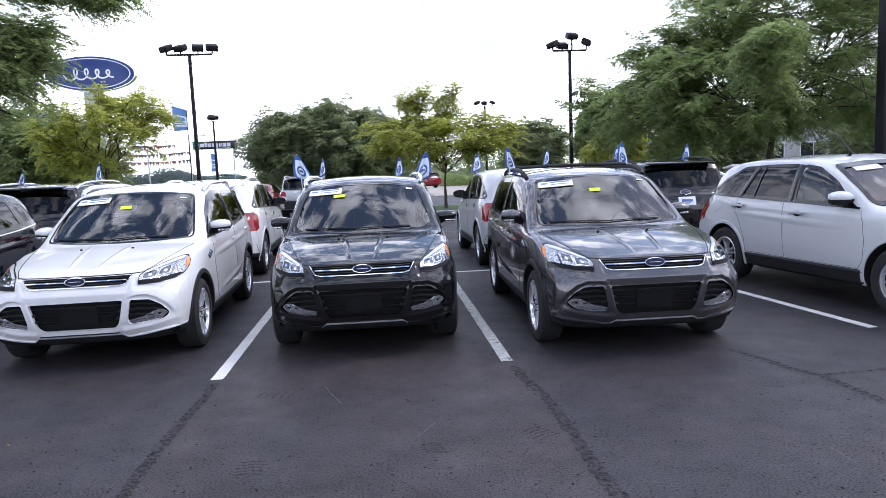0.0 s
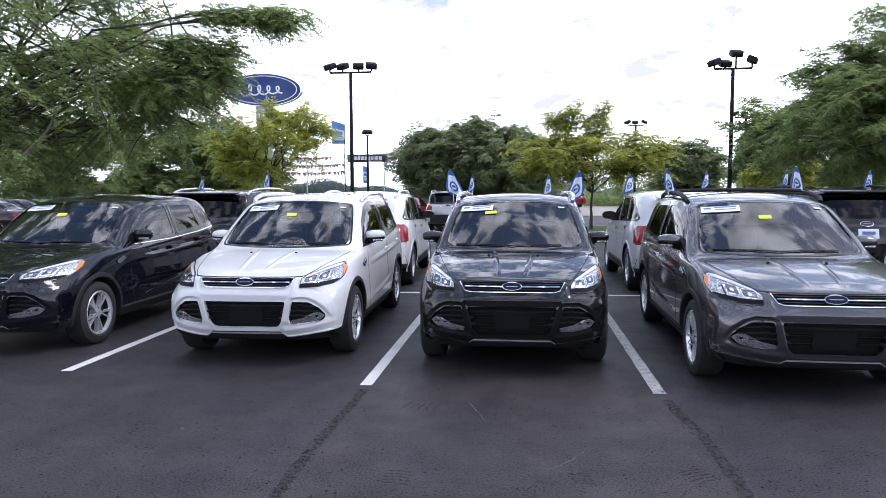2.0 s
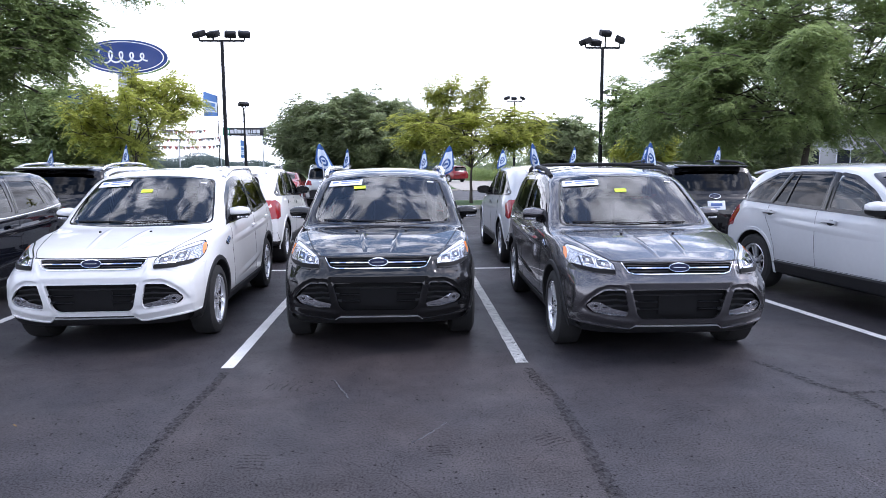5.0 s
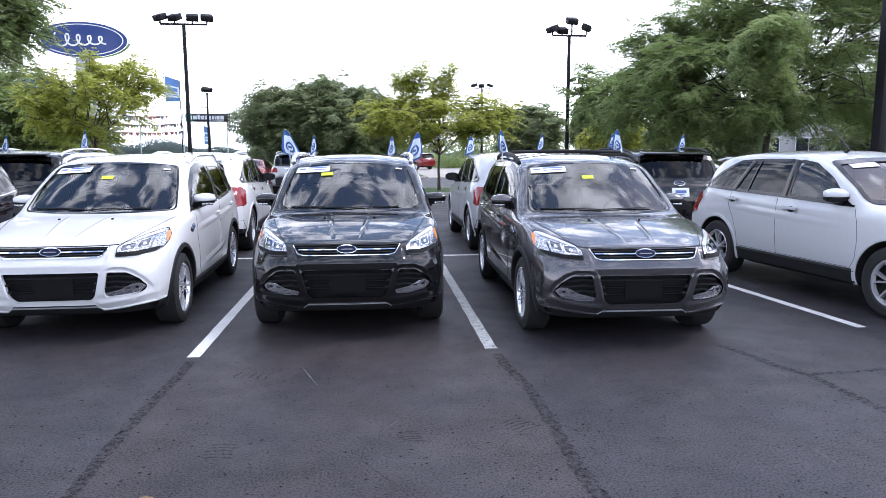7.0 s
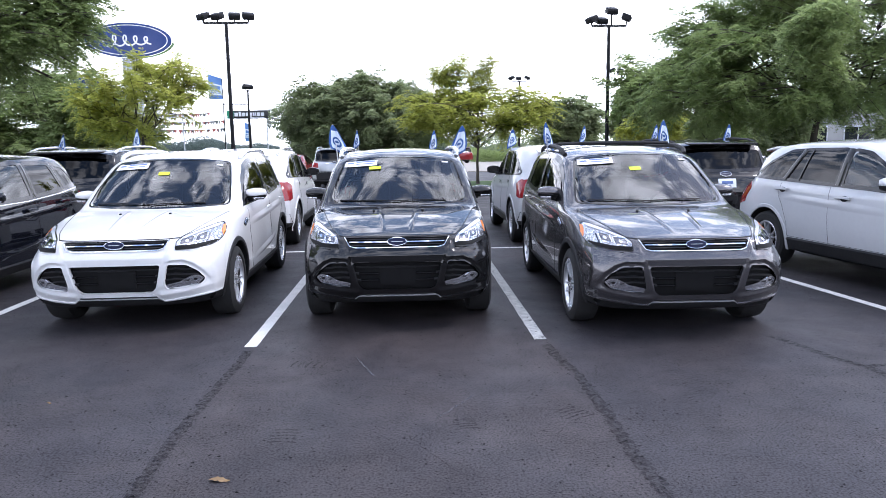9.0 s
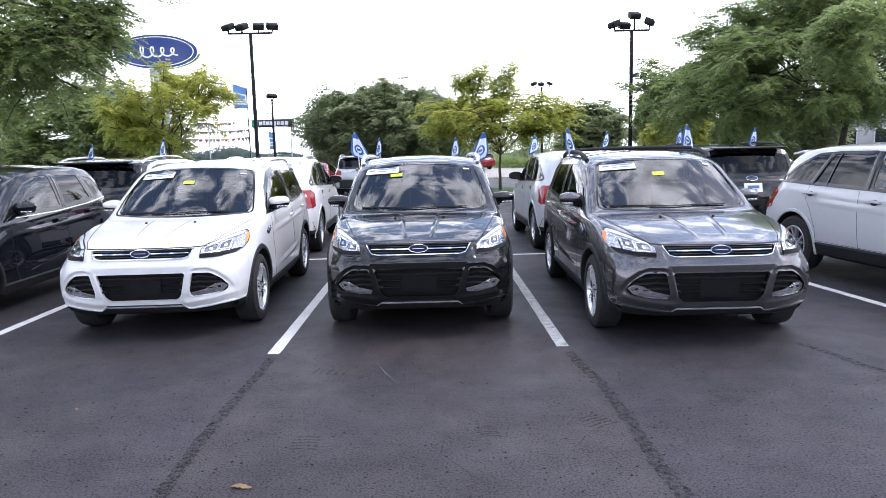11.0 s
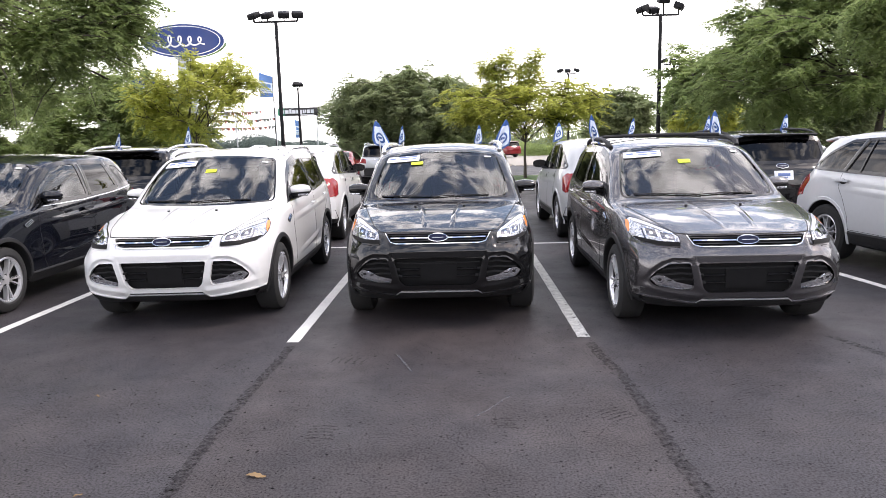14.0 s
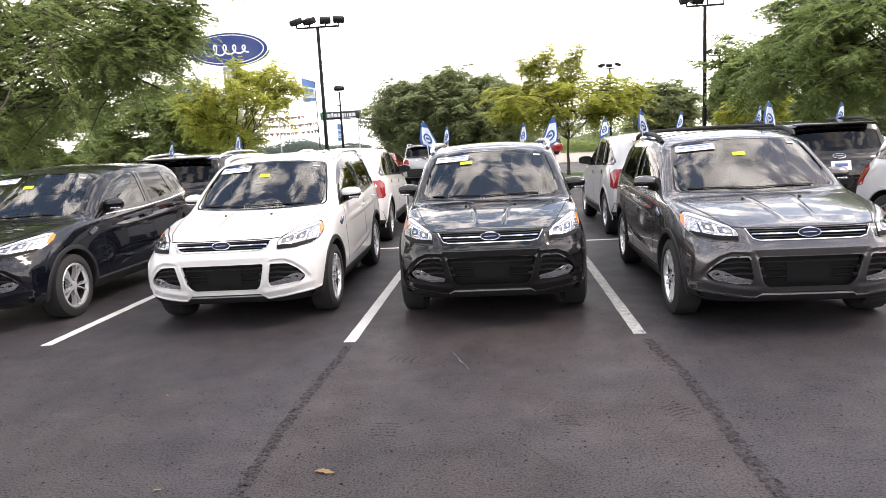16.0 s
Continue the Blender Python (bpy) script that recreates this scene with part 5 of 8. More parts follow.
    # hood and door joints, creases
    K.add("hood_joint", "hood_joint", strip(sh, [(-0.53, 0.14), (-0.61, 0.33), (-0.69, 0.65), (-0.755, 0.95), (-0.775, 1.08)], "top", 0.008, 0.0015, 0.003), "dark", None, both=True)
    K.add("hood_front", "hood_joint", strip(sh, [(-0.53, 0.868), (-0.44, 0.866), (0.44, 0.866), (0.53, 0.868)], "front", 0.008, 0.002, 0.003), "dark")
    K.add("hood_rib", "hood_crease", ridge(sh, [(0.205, 1.05), (0.18, 0.75), (0.145, 0.40), (0.12, 0.14)], "top", 0.075, 0.009), "paint", None, both=True)
    K.add("washer", "washer_jet", patch(sh, oval(0.245, 0.83, 0.013, 0.013, 8), "top", 0.012, 0.014, 2), "dark", None, both=True)
    for k, line in enumerate(([(1.50, 1.02), (1.46, 0.80), (1.48, 0.45), (1.56, 0.33)], [(2.69, 1.07), (2.70, 0.7), (2.68, 0.33)], [(3.58, 1.14), (3.60, 0.95), (3.40, 0.80), (3.16, 0.62), (3.05, 0.40), (3.04, 0.33)], [(1.56, 0.33), (2.3, 0.325), (3.04, 0.33)])):
        K.add("joint%d" % k, "door_joint", strip(sh, line, "right", 0.009, 0.0015, 0.004), "dark", None, both=True)
    K.add("crease", "door_crease", ridge(sh, [(1.40, 0.86), (2.4, 0.895), (3.3, 0.94), (3.85, 0.975)], "right", 0.11, 0.017), "paint", None, both=True)
    K.add("low_crease", "door_crease", ridge(sh, [(1.60, 0.455), (2.2, 0.49), (2.7, 0.53), (3.06, 0.58)], "right", 0.10, 0.018), "paint", None, both=True)
    K.add("sill", "sill_cladding", strip(sh, [(1.24, 0.29), (2.1, 0.29), (3.04, 0.295)], "right", 0.13, 0.016, 0.012), "plastic", None, "black sill cladding", both=True)
    for k, (y, z) in enumerate(((2.52, 0.95), (3.36, 1.0))):
        K.add("handle%d" % k, "door_handle", strip(sh, [(y - 0.11, z), (y, z + 0.006), (y + 0.11, z + 0.004)], "right", 0.034, 0.045, 0.03), "paint", None, both=True)
    K.add("fender_vent", "fender_vent", patch(sh, rounded([(1.165, 0.885), (1.315, 0.935), (1.36, 0.905), (1.21, 0.850)], 0.01), "right", 0.010, 0.014, 2), "gloss_black", None, "black fender vent", both=True)
    K.add("vent_bar", "vent_bar", join(strip(sh, [(1.175, 0.882), (1.315, 0.930), (1.35, 0.904), (1.21, 0.855), (1.175, 0.882)], "right", 0.009, 0.015, 0.006), strip(sh, [(1.20, 0.870), (1.33, 0.917)], "right", 0.007, 0.015, 0.006)), "chrome", "fender_vent", "bright bar", both=True)
    K.add("sail", "mirror_sail", patch(sh, [(1.36, 1.045), (1.60, 1.082), (1.70, 1.275), (1.54, 1.16)], "right", 0.010, 0.010, 3), "gloss_black", None, "black mirror mount panel", both=True)
    # mirrors
    shell = lathe([(-0.125, 0.0), (-0.12, 0.045), (-0.08, 0.078), (0.0, 0.09), (0.07, 0.085), (0.115, 0.06), (0.128, 0.0)], 20)
    mir = moved(([(x, min(y, 0.02) * 0.95, max(-0.022, z * (0.72 - 0.9 * max(x, 0.0)))) for x, y, z in shell[0]], shell[1]), pose(0.925, 1.71, 1.165, 0, -3, 8))
    cap = moved(([(x * 0.97, min(y, 0.02) * 0.9, min(-0.023, max(z * 0.8, -0.074 + 0.10 * max(x, 0.0)))) for x, y, z in shell[0]], shell[1]), pose(0.925, 1.71, 1.165, 0, -3, 8))
    K.add("mirror", "door_mirror", mir, "paint_mirror", None, "door mirror with painted cap", both=True)
    K.add("mirror_arm", "mirror_arm", join(box(0.82, 0.90, 1.69, 1.78, 1.075, 1.115, 0.012), cap), "plastic", "mirror", both=True)
    K.add("mirror_glass", "mirror_glass", moved(box(-0.10, 0.10, 0.0, 0.006, -0.06, 0.06), pose(0.915, 1.732, 1.155, 0, 0, 8)), "chrome", "mirror", both=True)
    K.add("mirror_turn", "mirror_turn_lamp", moved(box(-0.03, 0.085, -0.006, 0.004, -0.052, -0.030, 0.002), pose(0.945, 1.645, 1.155, 0, 0, 14)), "lamp_clear", "mirror", both=True)
    # roof rails, wipers, antenna
    rail = [sh.at(x, y, "top", 0.05)[0] for x, y in ((0.675, 2.42), (0.67, 2.6), (0.665, 3.0), (0.65, 3.4), (0.63, 3.72))]
    rail = [sh.at(0.675, 2.12, "top", 0.0)[0], sh.at(0.675, 2.19, "top", 0.035)[0]] + rail + [sh.at(0.62, 3.84, "top", 0.03)[0], sh.at(0.615, 3.9, "top", 0.0)[0]]
    K.add("rail", "roof_rail", tube(rail, [0.026] * len(rail), 8), "rail", None, "raised roof rail", both=True, opt="rail")
    for k, y in enumerate((2.62, 3.42)):
        K.add("bar_x%d" % k, "roof_crossbar", tube([(x, y, sh.at(0.66, y, "top", 0.0)[0].z + 0.07 + 0.012 * (1 - (x / 0.66) ** 2)) for x in np.linspace(-0.66, 0.66, 9)], [0.02] * 9, 8), "plastic", None, "black roof crossbar", opt="crossbar")
    for k, (x0, x1) in enumerate(((-0.62, -0.02), (-0.05, 0.50))):
        line = [sh.at(x, 1.094 + 0.026 * x * x + 0.007 * math.sin(math.pi * j / 11), "front", 0.012)[0] for j, x in enumerate(np.linspace(x0, x1, 12))]
        K.add("wiper%d" % k, "wiper", tube(line, [0.006] * 12, 6), "plastic", None, "black wiper blade")
    # rear
    tail = rounded([(0.60, 0.90), (0.62, 1.08), (0.76, 1.10), (0.80, 0.98), (0.74, 0.90)], 0.02)
    K.add("tail", "tail_light", patch(sh, tail, "back", 0.010, 0.02, 4), "red_lens", None, "red tail light", both=True)
    K.add("tail_side", "tail_light_side", patch(sh, rounded([(4.08, 1.0), (4.02, 1.10), (4.22, 1.13), (4.36, 1.02)], 0.015), "right", 0.010, 0.02, 3), "red_lens", None, "red tail light wrapping the corner", both=True)
    # stickers on the glass
    K.add("dealer_sticker", "windshield_sticker", patch(sh, [(-0.60, 1.500), (-0.24, 1.522), (-0.245, 1.466), (-0.615, 1.444)], "front", 0.003), "sticker", None, "white printed price strip on the windshield")
    K.add("dealer_print", "sticker_print", join(strip(sh, [(-0.48, 1.498), (-0.27, 1.510)], "front", 0.012, 0.0045, 0.001), strip(sh, [(-0.48, 1.476), (-0.28, 1.488)], "front", 0.008, 0.0045, 0.001), strip(sh, [(-0.58, 1.482), (-0.51, 1.487)], "front", 0.014, 0.0045, 0.001)), "ink", "dealer_sticker")
    K.add("tag_mid", "yellow_tag", patch(sh, [(-0.10, 1.425), (0.02, 1.427), (0.022, 1.395), (-0.098, 1.392)], "front", 0.003), "yellow", None, "bright yellow stock tag", opt="tag_mid")
    K.add("tag_left", "yellow_tag", patch(sh, [(-0.33, 1.448), (-0.20, 1.454), (-0.20, 1.424), (-0.33, 1.418)], "front", 0.0055), "yellow", None, "bright yellow stock tag", opt="tag_left")
    K.add("slip", "glass_slip", patch(sh, [(0.49, 1.500), (0.56, 1.493), (0.56, 1.481), (0.49, 1.488)], "front", 0.003), "sticker")
    # interior
    pil = [Vector(sh.at(x, z, "front", -0.05)[0]) for x, z in ((0.735, 1.10), (0.71, 1.28), (0.64, 1.50))]
    K.add("pillar", "pillar_trim", tube([tuple(p) for p in pil], [0.05, 0.045, 0.04], 8), "headliner", None, "pale pillar trim", both=True)
    K.add("seats_f", "front_seat", seat_geo(0.38, 2.16), "seat", None, "dark cloth seat", both=True)
    K.add("seats_r", "rear_bench", join(box(-0.62, 0.62, 3.0, 3.45, 0.52, 0.72, 0.05), moved(box(-0.62, 0.62, -0.07, 0.07, 0, 0.6, 0.05), pose(0, 3.48, 0.66, -14))), "seat")
    K.add("dash", "dashboard", join(box(-0.70, 0.70, 1.24, 1.75, 0.55, 1.03, 0.06), box(-0.70, 0.70, 1.2, 4.1, 0.42, 0.53)), "interior")
    K.add("steer", "steering_wheel", moved(lathe([(0.018 * math.cos(a), 0.18 + 0.018 * math.sin(a)) for a in np.linspace(0, 2 * math.pi, 9)], 24, "y"), pose(0.38, 1.80, 1.02, 25)), "interior")
    K.add("inmirror", "rear_view_mirror", box(-0.11, 0.11, 1.86, 1.89, 1.42, 1.48, 0.01), "interior")
    K.finish()
    return K


SUV = compact_suv()


def paint(p, **more):
    d = {"paint": p, "paint_mirror": p, "rail": "alloy"}
    d.update(more)
    return d


def crossover():
    """A larger five-door crossover."""
    c = dict(length=4.66, nose_y=0.06, front_reach=0.95, rear_reach=0.8, front_sweep=0.24, rear_sweep=0.20, rings=13,
             front_profile=[(0.2, 0.10), (0.35, 0.02), (0.6, 0.0), (0.85, 0.02), (1.0, 0.10), (1.2, 0.14)],
             rear_profile=[(0.2, 0.10), (0.45, 0.0), (0.75, 0.0), (0.95, 0.04), (1.1, 0.08), (1.6, 0.10)],
             top=[(0, 0.95), (0.2, 1.0), (0.6, 1.05), (1.06, 1.10), (1.21, 1.115), (1.63, 1.375), (2.05, 1.60), (2.5, 1.685), (3.1, 1.69), (3.8, 1.65), (4.18, 1.585), (4.38, 1.36), (4.58, 1.08), (4.66, 1.02)],
             edge_z=[(0, 0.92), (0.3, 0.99), (0.8, 1.05), (1.28, 1.085), (1.68, 1.33), (2.15, 1.555), (2.6, 1.63), (3.3, 1.635), (3.9, 1.585), (4.2, 1.50), (4.5, 1.14), (4.66, 1.0)],
             edge_x=[(0, 0.57), (0.3, 0.67), (0.8, 0.75), (1.18, 0.84), (1.53, 0.82), (2.15, 0.74), (2.75, 0.725), (3.7, 0.70), (4.2, 0.66), (4.5, 0.68), (4.66, 0.64)],
             belt_z=[(0, 0.86), (0.3, 0.94), (0.7, 1.0), (1.2, 1.035), (1.7, 1.055), (2.6, 1.085), (3.4, 1.12), (4.1, 1.17), (4.5, 1.10), (4.66, 0.98)],
             belt_x=[(0, 0.70), (0.3, 0.81), (0.8, 0.89), (1.5, 0.91), (2.6, 0.92), (3.5, 0.915), (4.1, 0.88), (4.5, 0.80), (4.66, 0.75)],
             side_x=[(0, 0.84), (0.3, 0.93), (0.7, 0.962), (1.5, 0.962), (3.4, 0.965), (4.0, 0.955), (4.5, 0.91), (4.66, 0.88)],
             low_z=[(0, 0.28), (0.5, 0.27), (1.3, 0.26), (3.2, 0.27), (4.1, 0.32), (4.66, 0.36)],
             tyre_r=0.372, rim_r=0.235, axle_f=0.93, axle_r=3.755, track=1.64, tyre_w=0.245, spokes=5, twin=0.20, arch_mat="paint", clad=12)
    K = CarKind(c)
    sh = K.sh
    K.window("windshield", "windshield", [(-0.785, 1.145), (-0.35, 1.128), (0, 1.124), (0.35, 1.128), (0.785, 1.145), (0.75, 1.36), (0.675, 1.54), (0.3, 1.572), (0, 1.578), (-0.3, 1.572), (-0.675, 1.54), (-0.75, 1.36)], "front", "windshield", frit=0.022, lift=0.010)
    K.window("wf", "door_glass", [(1.58, 1.128), (1.88, 1.375), (2.18, 1.530), (2.42, 1.568), (2.46, 1.150)], "right", "side_glass", both=True, frit=0.016)
    K.window("wr", "rear_side_glass", [(2.56, 1.155), (2.50, 1.572), (3.1, 1.570), (3.50, 1.550), (3.90, 1.385), (4.17, 1.225), (4.13, 1.200), (3.5, 1.182)], "right", "privacy", both=True, frit=0.016)
    K.add("sail", "mirror_sail", patch(sh, [(1.48, 1.085), (1.72, 1.125), (1.86, 1.345), (1.66, 1.20)], "right", 0.012, 0.012, 3), "gloss_black", None, "black mirror mount panel", both=True)
    K.add("belt_trim", "belt_trim", strip(sh, [(1.48, 1.098), (2.5, 1.138), (3.4, 1.166), (4.16, 1.192)], "right", 0.022, 0.010, 0.010), "gloss_black", None, "black belt line", both=True)
    K.window("rear", "rear_window", [(-0.60, 1.16), (0, 1.13), (0.60, 1.16), (0.52, 1.47), (0.30, 1.50), (-0.30, 1.50), (-0.52, 1.47)], "back", "privacy")
    for k, line in enumerate(([(2.512, 1.14), (2.458, 1.575)], [(3.20, 1.172), (3.08, 1.568)], [(3.47, 1.18), (3.22, 1.560)])):
        K.add("pillar%d" % k, "window_pillar", strip(sh, line, "right", (0.085, 0.03, 0.075)[k], 0.010, 0.006), "gloss_black", None, "black pillar cover", both=True)
    for k, line in enumerate(([(1.46, 1.07), (1.40, 0.95), (1.36, 0.75), (1.37, 0.55), (1.43, 0.455)], [(2.62, 1.12), (2.60, 0.8), (2.55, 0.455)], [(3.50, 1.15), (3.52, 0.98), (3.42, 0.84), (3.31, 0.62), (3.29, 0.46)], [(1.43, 0.455), (2.4, 0.455), (3.29, 0.46)])):
        K.add("joint%d" % k, "door_joint", strip(sh, line, "right", 0.006, 0.0015, 0.004), "dark", None, both=True)
    K.add("sill", "sill_cladding", strip(sh, [(1.36, 0.365), (2.3, 0.365), (3.33, 0.365)], "right", 0.17, 0.012, 0.014), "plastic", None, "black sill cladding", both=True)
    K.add("crease", "door_crease", ridge(sh, [(1.5, 0.88), (2.5, 0.92), (3.6, 0.97)], "right", 0.12, 0.008), "paint", None, both=True)
    for k, (y, z) in enumerate(((2.37, 1.005), (3.455, 1.055))):
        # flat black oval: the handle slot's shade painted onto the door skin
        K.add("cup%d" % k, "handle_cup", patch(sh, oval(y - 0.01, z - 0.004, 0.06, 0.034), "right", 0.003, 0.004, 2), "plastic", None, both=True)
        K.add("handle%d" % k, "door_handle", strip(sh, [(y - 0.12, z), (y, z + 0.006), (y + 0.12, z + 0.004)], "right", 0.036, 0.034, 0.028), "paint", None, both=True)
    shell = lathe([(-0.135, 0.0), (-0.13, 0.05), (-0.08, 0.085), (0.0, 0.098), (0.08, 0.09), (0.125, 0.06), (0.138, 0.0)], 20)
    cap = ([(x, min(y, 0.02) * 0.95, max(-0.018, z * (0.78 - 0.9 * max(x, 0.0)))) for x, y, z in shell[0]], shell[1])
    base = ([(x * 0.98 - 0.03 * (x < -0.05), min(y, 0.02) * 0.92, min(-0.019, max(z * 0.9, -0.085 + 0.12 * max(x, 0.0)))) for x, y, z in shell[0]], shell[1])
    K.add("mirror", "door_mirror", moved(cap, pose(0.985, 1.66, 1.21, 0, 0, 8)), "mirror_cap", None, "door mirror", both=True)
    K.add("mirror_arm", "mirror_arm", join(box(0.84, 0.95, 1.63, 1.74, 1.11, 1.155, 0.012), moved(base, pose(0.985, 1.66, 1.21, 0, 0, 8))), "plastic", "mirror", both=True)
    # gloss black puts a dark reflection into the mirror glass's colour
    K.add("mirror_glass", "mirror_glass", moved(box(-0.10, 0.10, 0.0, 0.006, -0.055, 0.055), pose(0.985, 1.682, 1.21, 0, 0, 8)), "gloss_black", "mirror", both=True)
    lamp = rounded([(0.52, 0.80), (0.54, 0.92), (0.68, 1.0), (0.83, 1.05), (0.84, 0.95), (0.76, 0.85)], 0.02)
    K.add("headlight", "headlight", patch(sh, lamp, "front", 0.010, 0.02, 5), "lamp_clear", None, "clear headlight", both=True)
    for k, z in enumerate((0.86, 0.80, 0.74)):
        K.add("grille%d" % k, "grille_bar", strip(sh, [(-0.46, z), (0.46, z)], "front", 0.045, 0.014, 0.016), "chrome", None, "wide chrome grille bar")
    K.add("lower_grille", "lower_grille", patch(sh, rounded([(-0.5, 0.60), (0.5, 0.60), (0.42, 0.42), (-0.42, 0.42)], 0.03), "front", 0.004, 0.006), "plastic")
    # rear end
    tail = rounded([(0.77, 0.80), (0.76, 1.08), (0.82, 1.12), (0.89, 1.05), (0.91, 0.82)], 0.03)
    K.add("tail", "tail_light", patch(sh, tail, "back", 0.012, 0.02, 4), "red_lens", None, "tall red tail light", both=True)
    K.add("tail_side", "tail_light_side", patch(sh, rounded([(4.40, 0.80), (4.30, 0.98), (4.28, 1.10), (4.44, 1.12), (4.52, 0.84)], 0.02), "right", 0.010, 0.02, 3), "red_lens", None, "red tail light wrapping the corner", both=True)
    K.add("bumper", "bumper_lip", patch(sh, [(-0.90, 0.40), (0.90, 0.40), (0.88, 0.58), (0.5, 0.54), (-0.5, 0.54), (-0.88, 0.58)], "back", 0.006, 0.008, 4), "plastic", None, "black lower bumper")
    K.add("spoiler", "roof_spoiler", join(*[moved(box(-0.56, 0.56, -0.10, 0.14, -0.016, 0.016, 0.012), pose(0, 4.22, 1.575, -10))]), "paint", None, "roof-edge spoiler")
    K.add("plate_recess", "plate_recess", patch(sh, rounded([(-0.30, 0.78), (0.30, 0.78), (0.28, 0.94), (-0.28, 0.94)], 0.02), "back", 0.004, 0.006, 3), "plastic")
    K.add("gate_joint", "tailgate_joint", strip(sh, [(-0.66, 1.1), (-0.66, 0.72), (-0.6, 0.68), (0.6, 0.68), (0.66, 0.72), (0.66, 1.1)], "back", 0.010, 0.002, 0.004), "dark")
    emblem(K, "badge", 0.0, 1.05, 0.085, 0.036, "back", 0.014)
    emblem(K, "badge_front", 0.0, 0.80, 0.11, 0.045, "front", 0.03)
    K.add("wiper", "rear_wiper", tube([sh.at(x, 1.19 + 0.03 * (x + 0.3), "back", 0.015)[0] for x in np.linspace(-0.3, 0.25, 8)], [0.010] * 8, 6), "plastic")
    K.add("antenna", "aerial", tube([(-0.25, 2.36, 1.645), (-0.25, 2.28, 1.69), (-0.25, 2.58, 1.97)], [0.03, 0.012, 0.006], 6), "plastic", None, "black roof aerial", opt="aerial")
    K.add("seats_f", "front_seat", seat_geo(0.40, 2.28), "seat", None, "dark cloth seat", both=True)
    K.add("seats_r", "rear_bench", join(box(-0.65, 0.65, 3.15, 3.6, 0.55, 0.75, 0.05), moved(box(-0.65, 0.65, -0.07, 0.07, 0, 0.62, 0.05), pose(0, 3.62, 0.70, -14))), "seat")
    K.add("dash", "dashboard", join(box(-0.72, 0.72, 1.42, 1.9, 0.55, 1.08, 0.06), box(-0.74, 0.74, 1.45, 4.3, 0.44, 0.55)), "interior")
    K.add("steer", "steering_wheel", moved(lathe([(0.018 * math.cos(a), 0.18 + 0.018 * math.sin(a)) for a in np.linspace(0, 2 * math.pi, 9)], 24, "y"), pose(0.40, 1.96, 1.06, 25)), "interior")
    K.add("sticker", "windshield_sticker", patch(sh, [(-0.55, 1.545), (-0.22, 1.565), (-0.225, 1.51), (-0.565, 1.49)], "front", 0.003), "sticker", None, "white printed price strip")
    rail = [sh.at(0.68, 2.45, "top", 0.0)[0], sh.at(0.68, 2.5, "top", 0.035)[0]] + [sh.at(0.68 - 0.02 * (y - 2.6), y, "top", 0.045)[0] for y in (2.7, 3.1, 3.5, 3.8)] + [sh.at(0.65, 3.95, "top", 0.03)[0], sh.at(0.645, 4.0, "top", 0.0)[0]]
    K.add("rail", "roof_rail", tube(rail, [0.022] * len(rail), 8), "rail", None, "slim roof rail", both=True, opt="rail")
    K.finish()
    return K


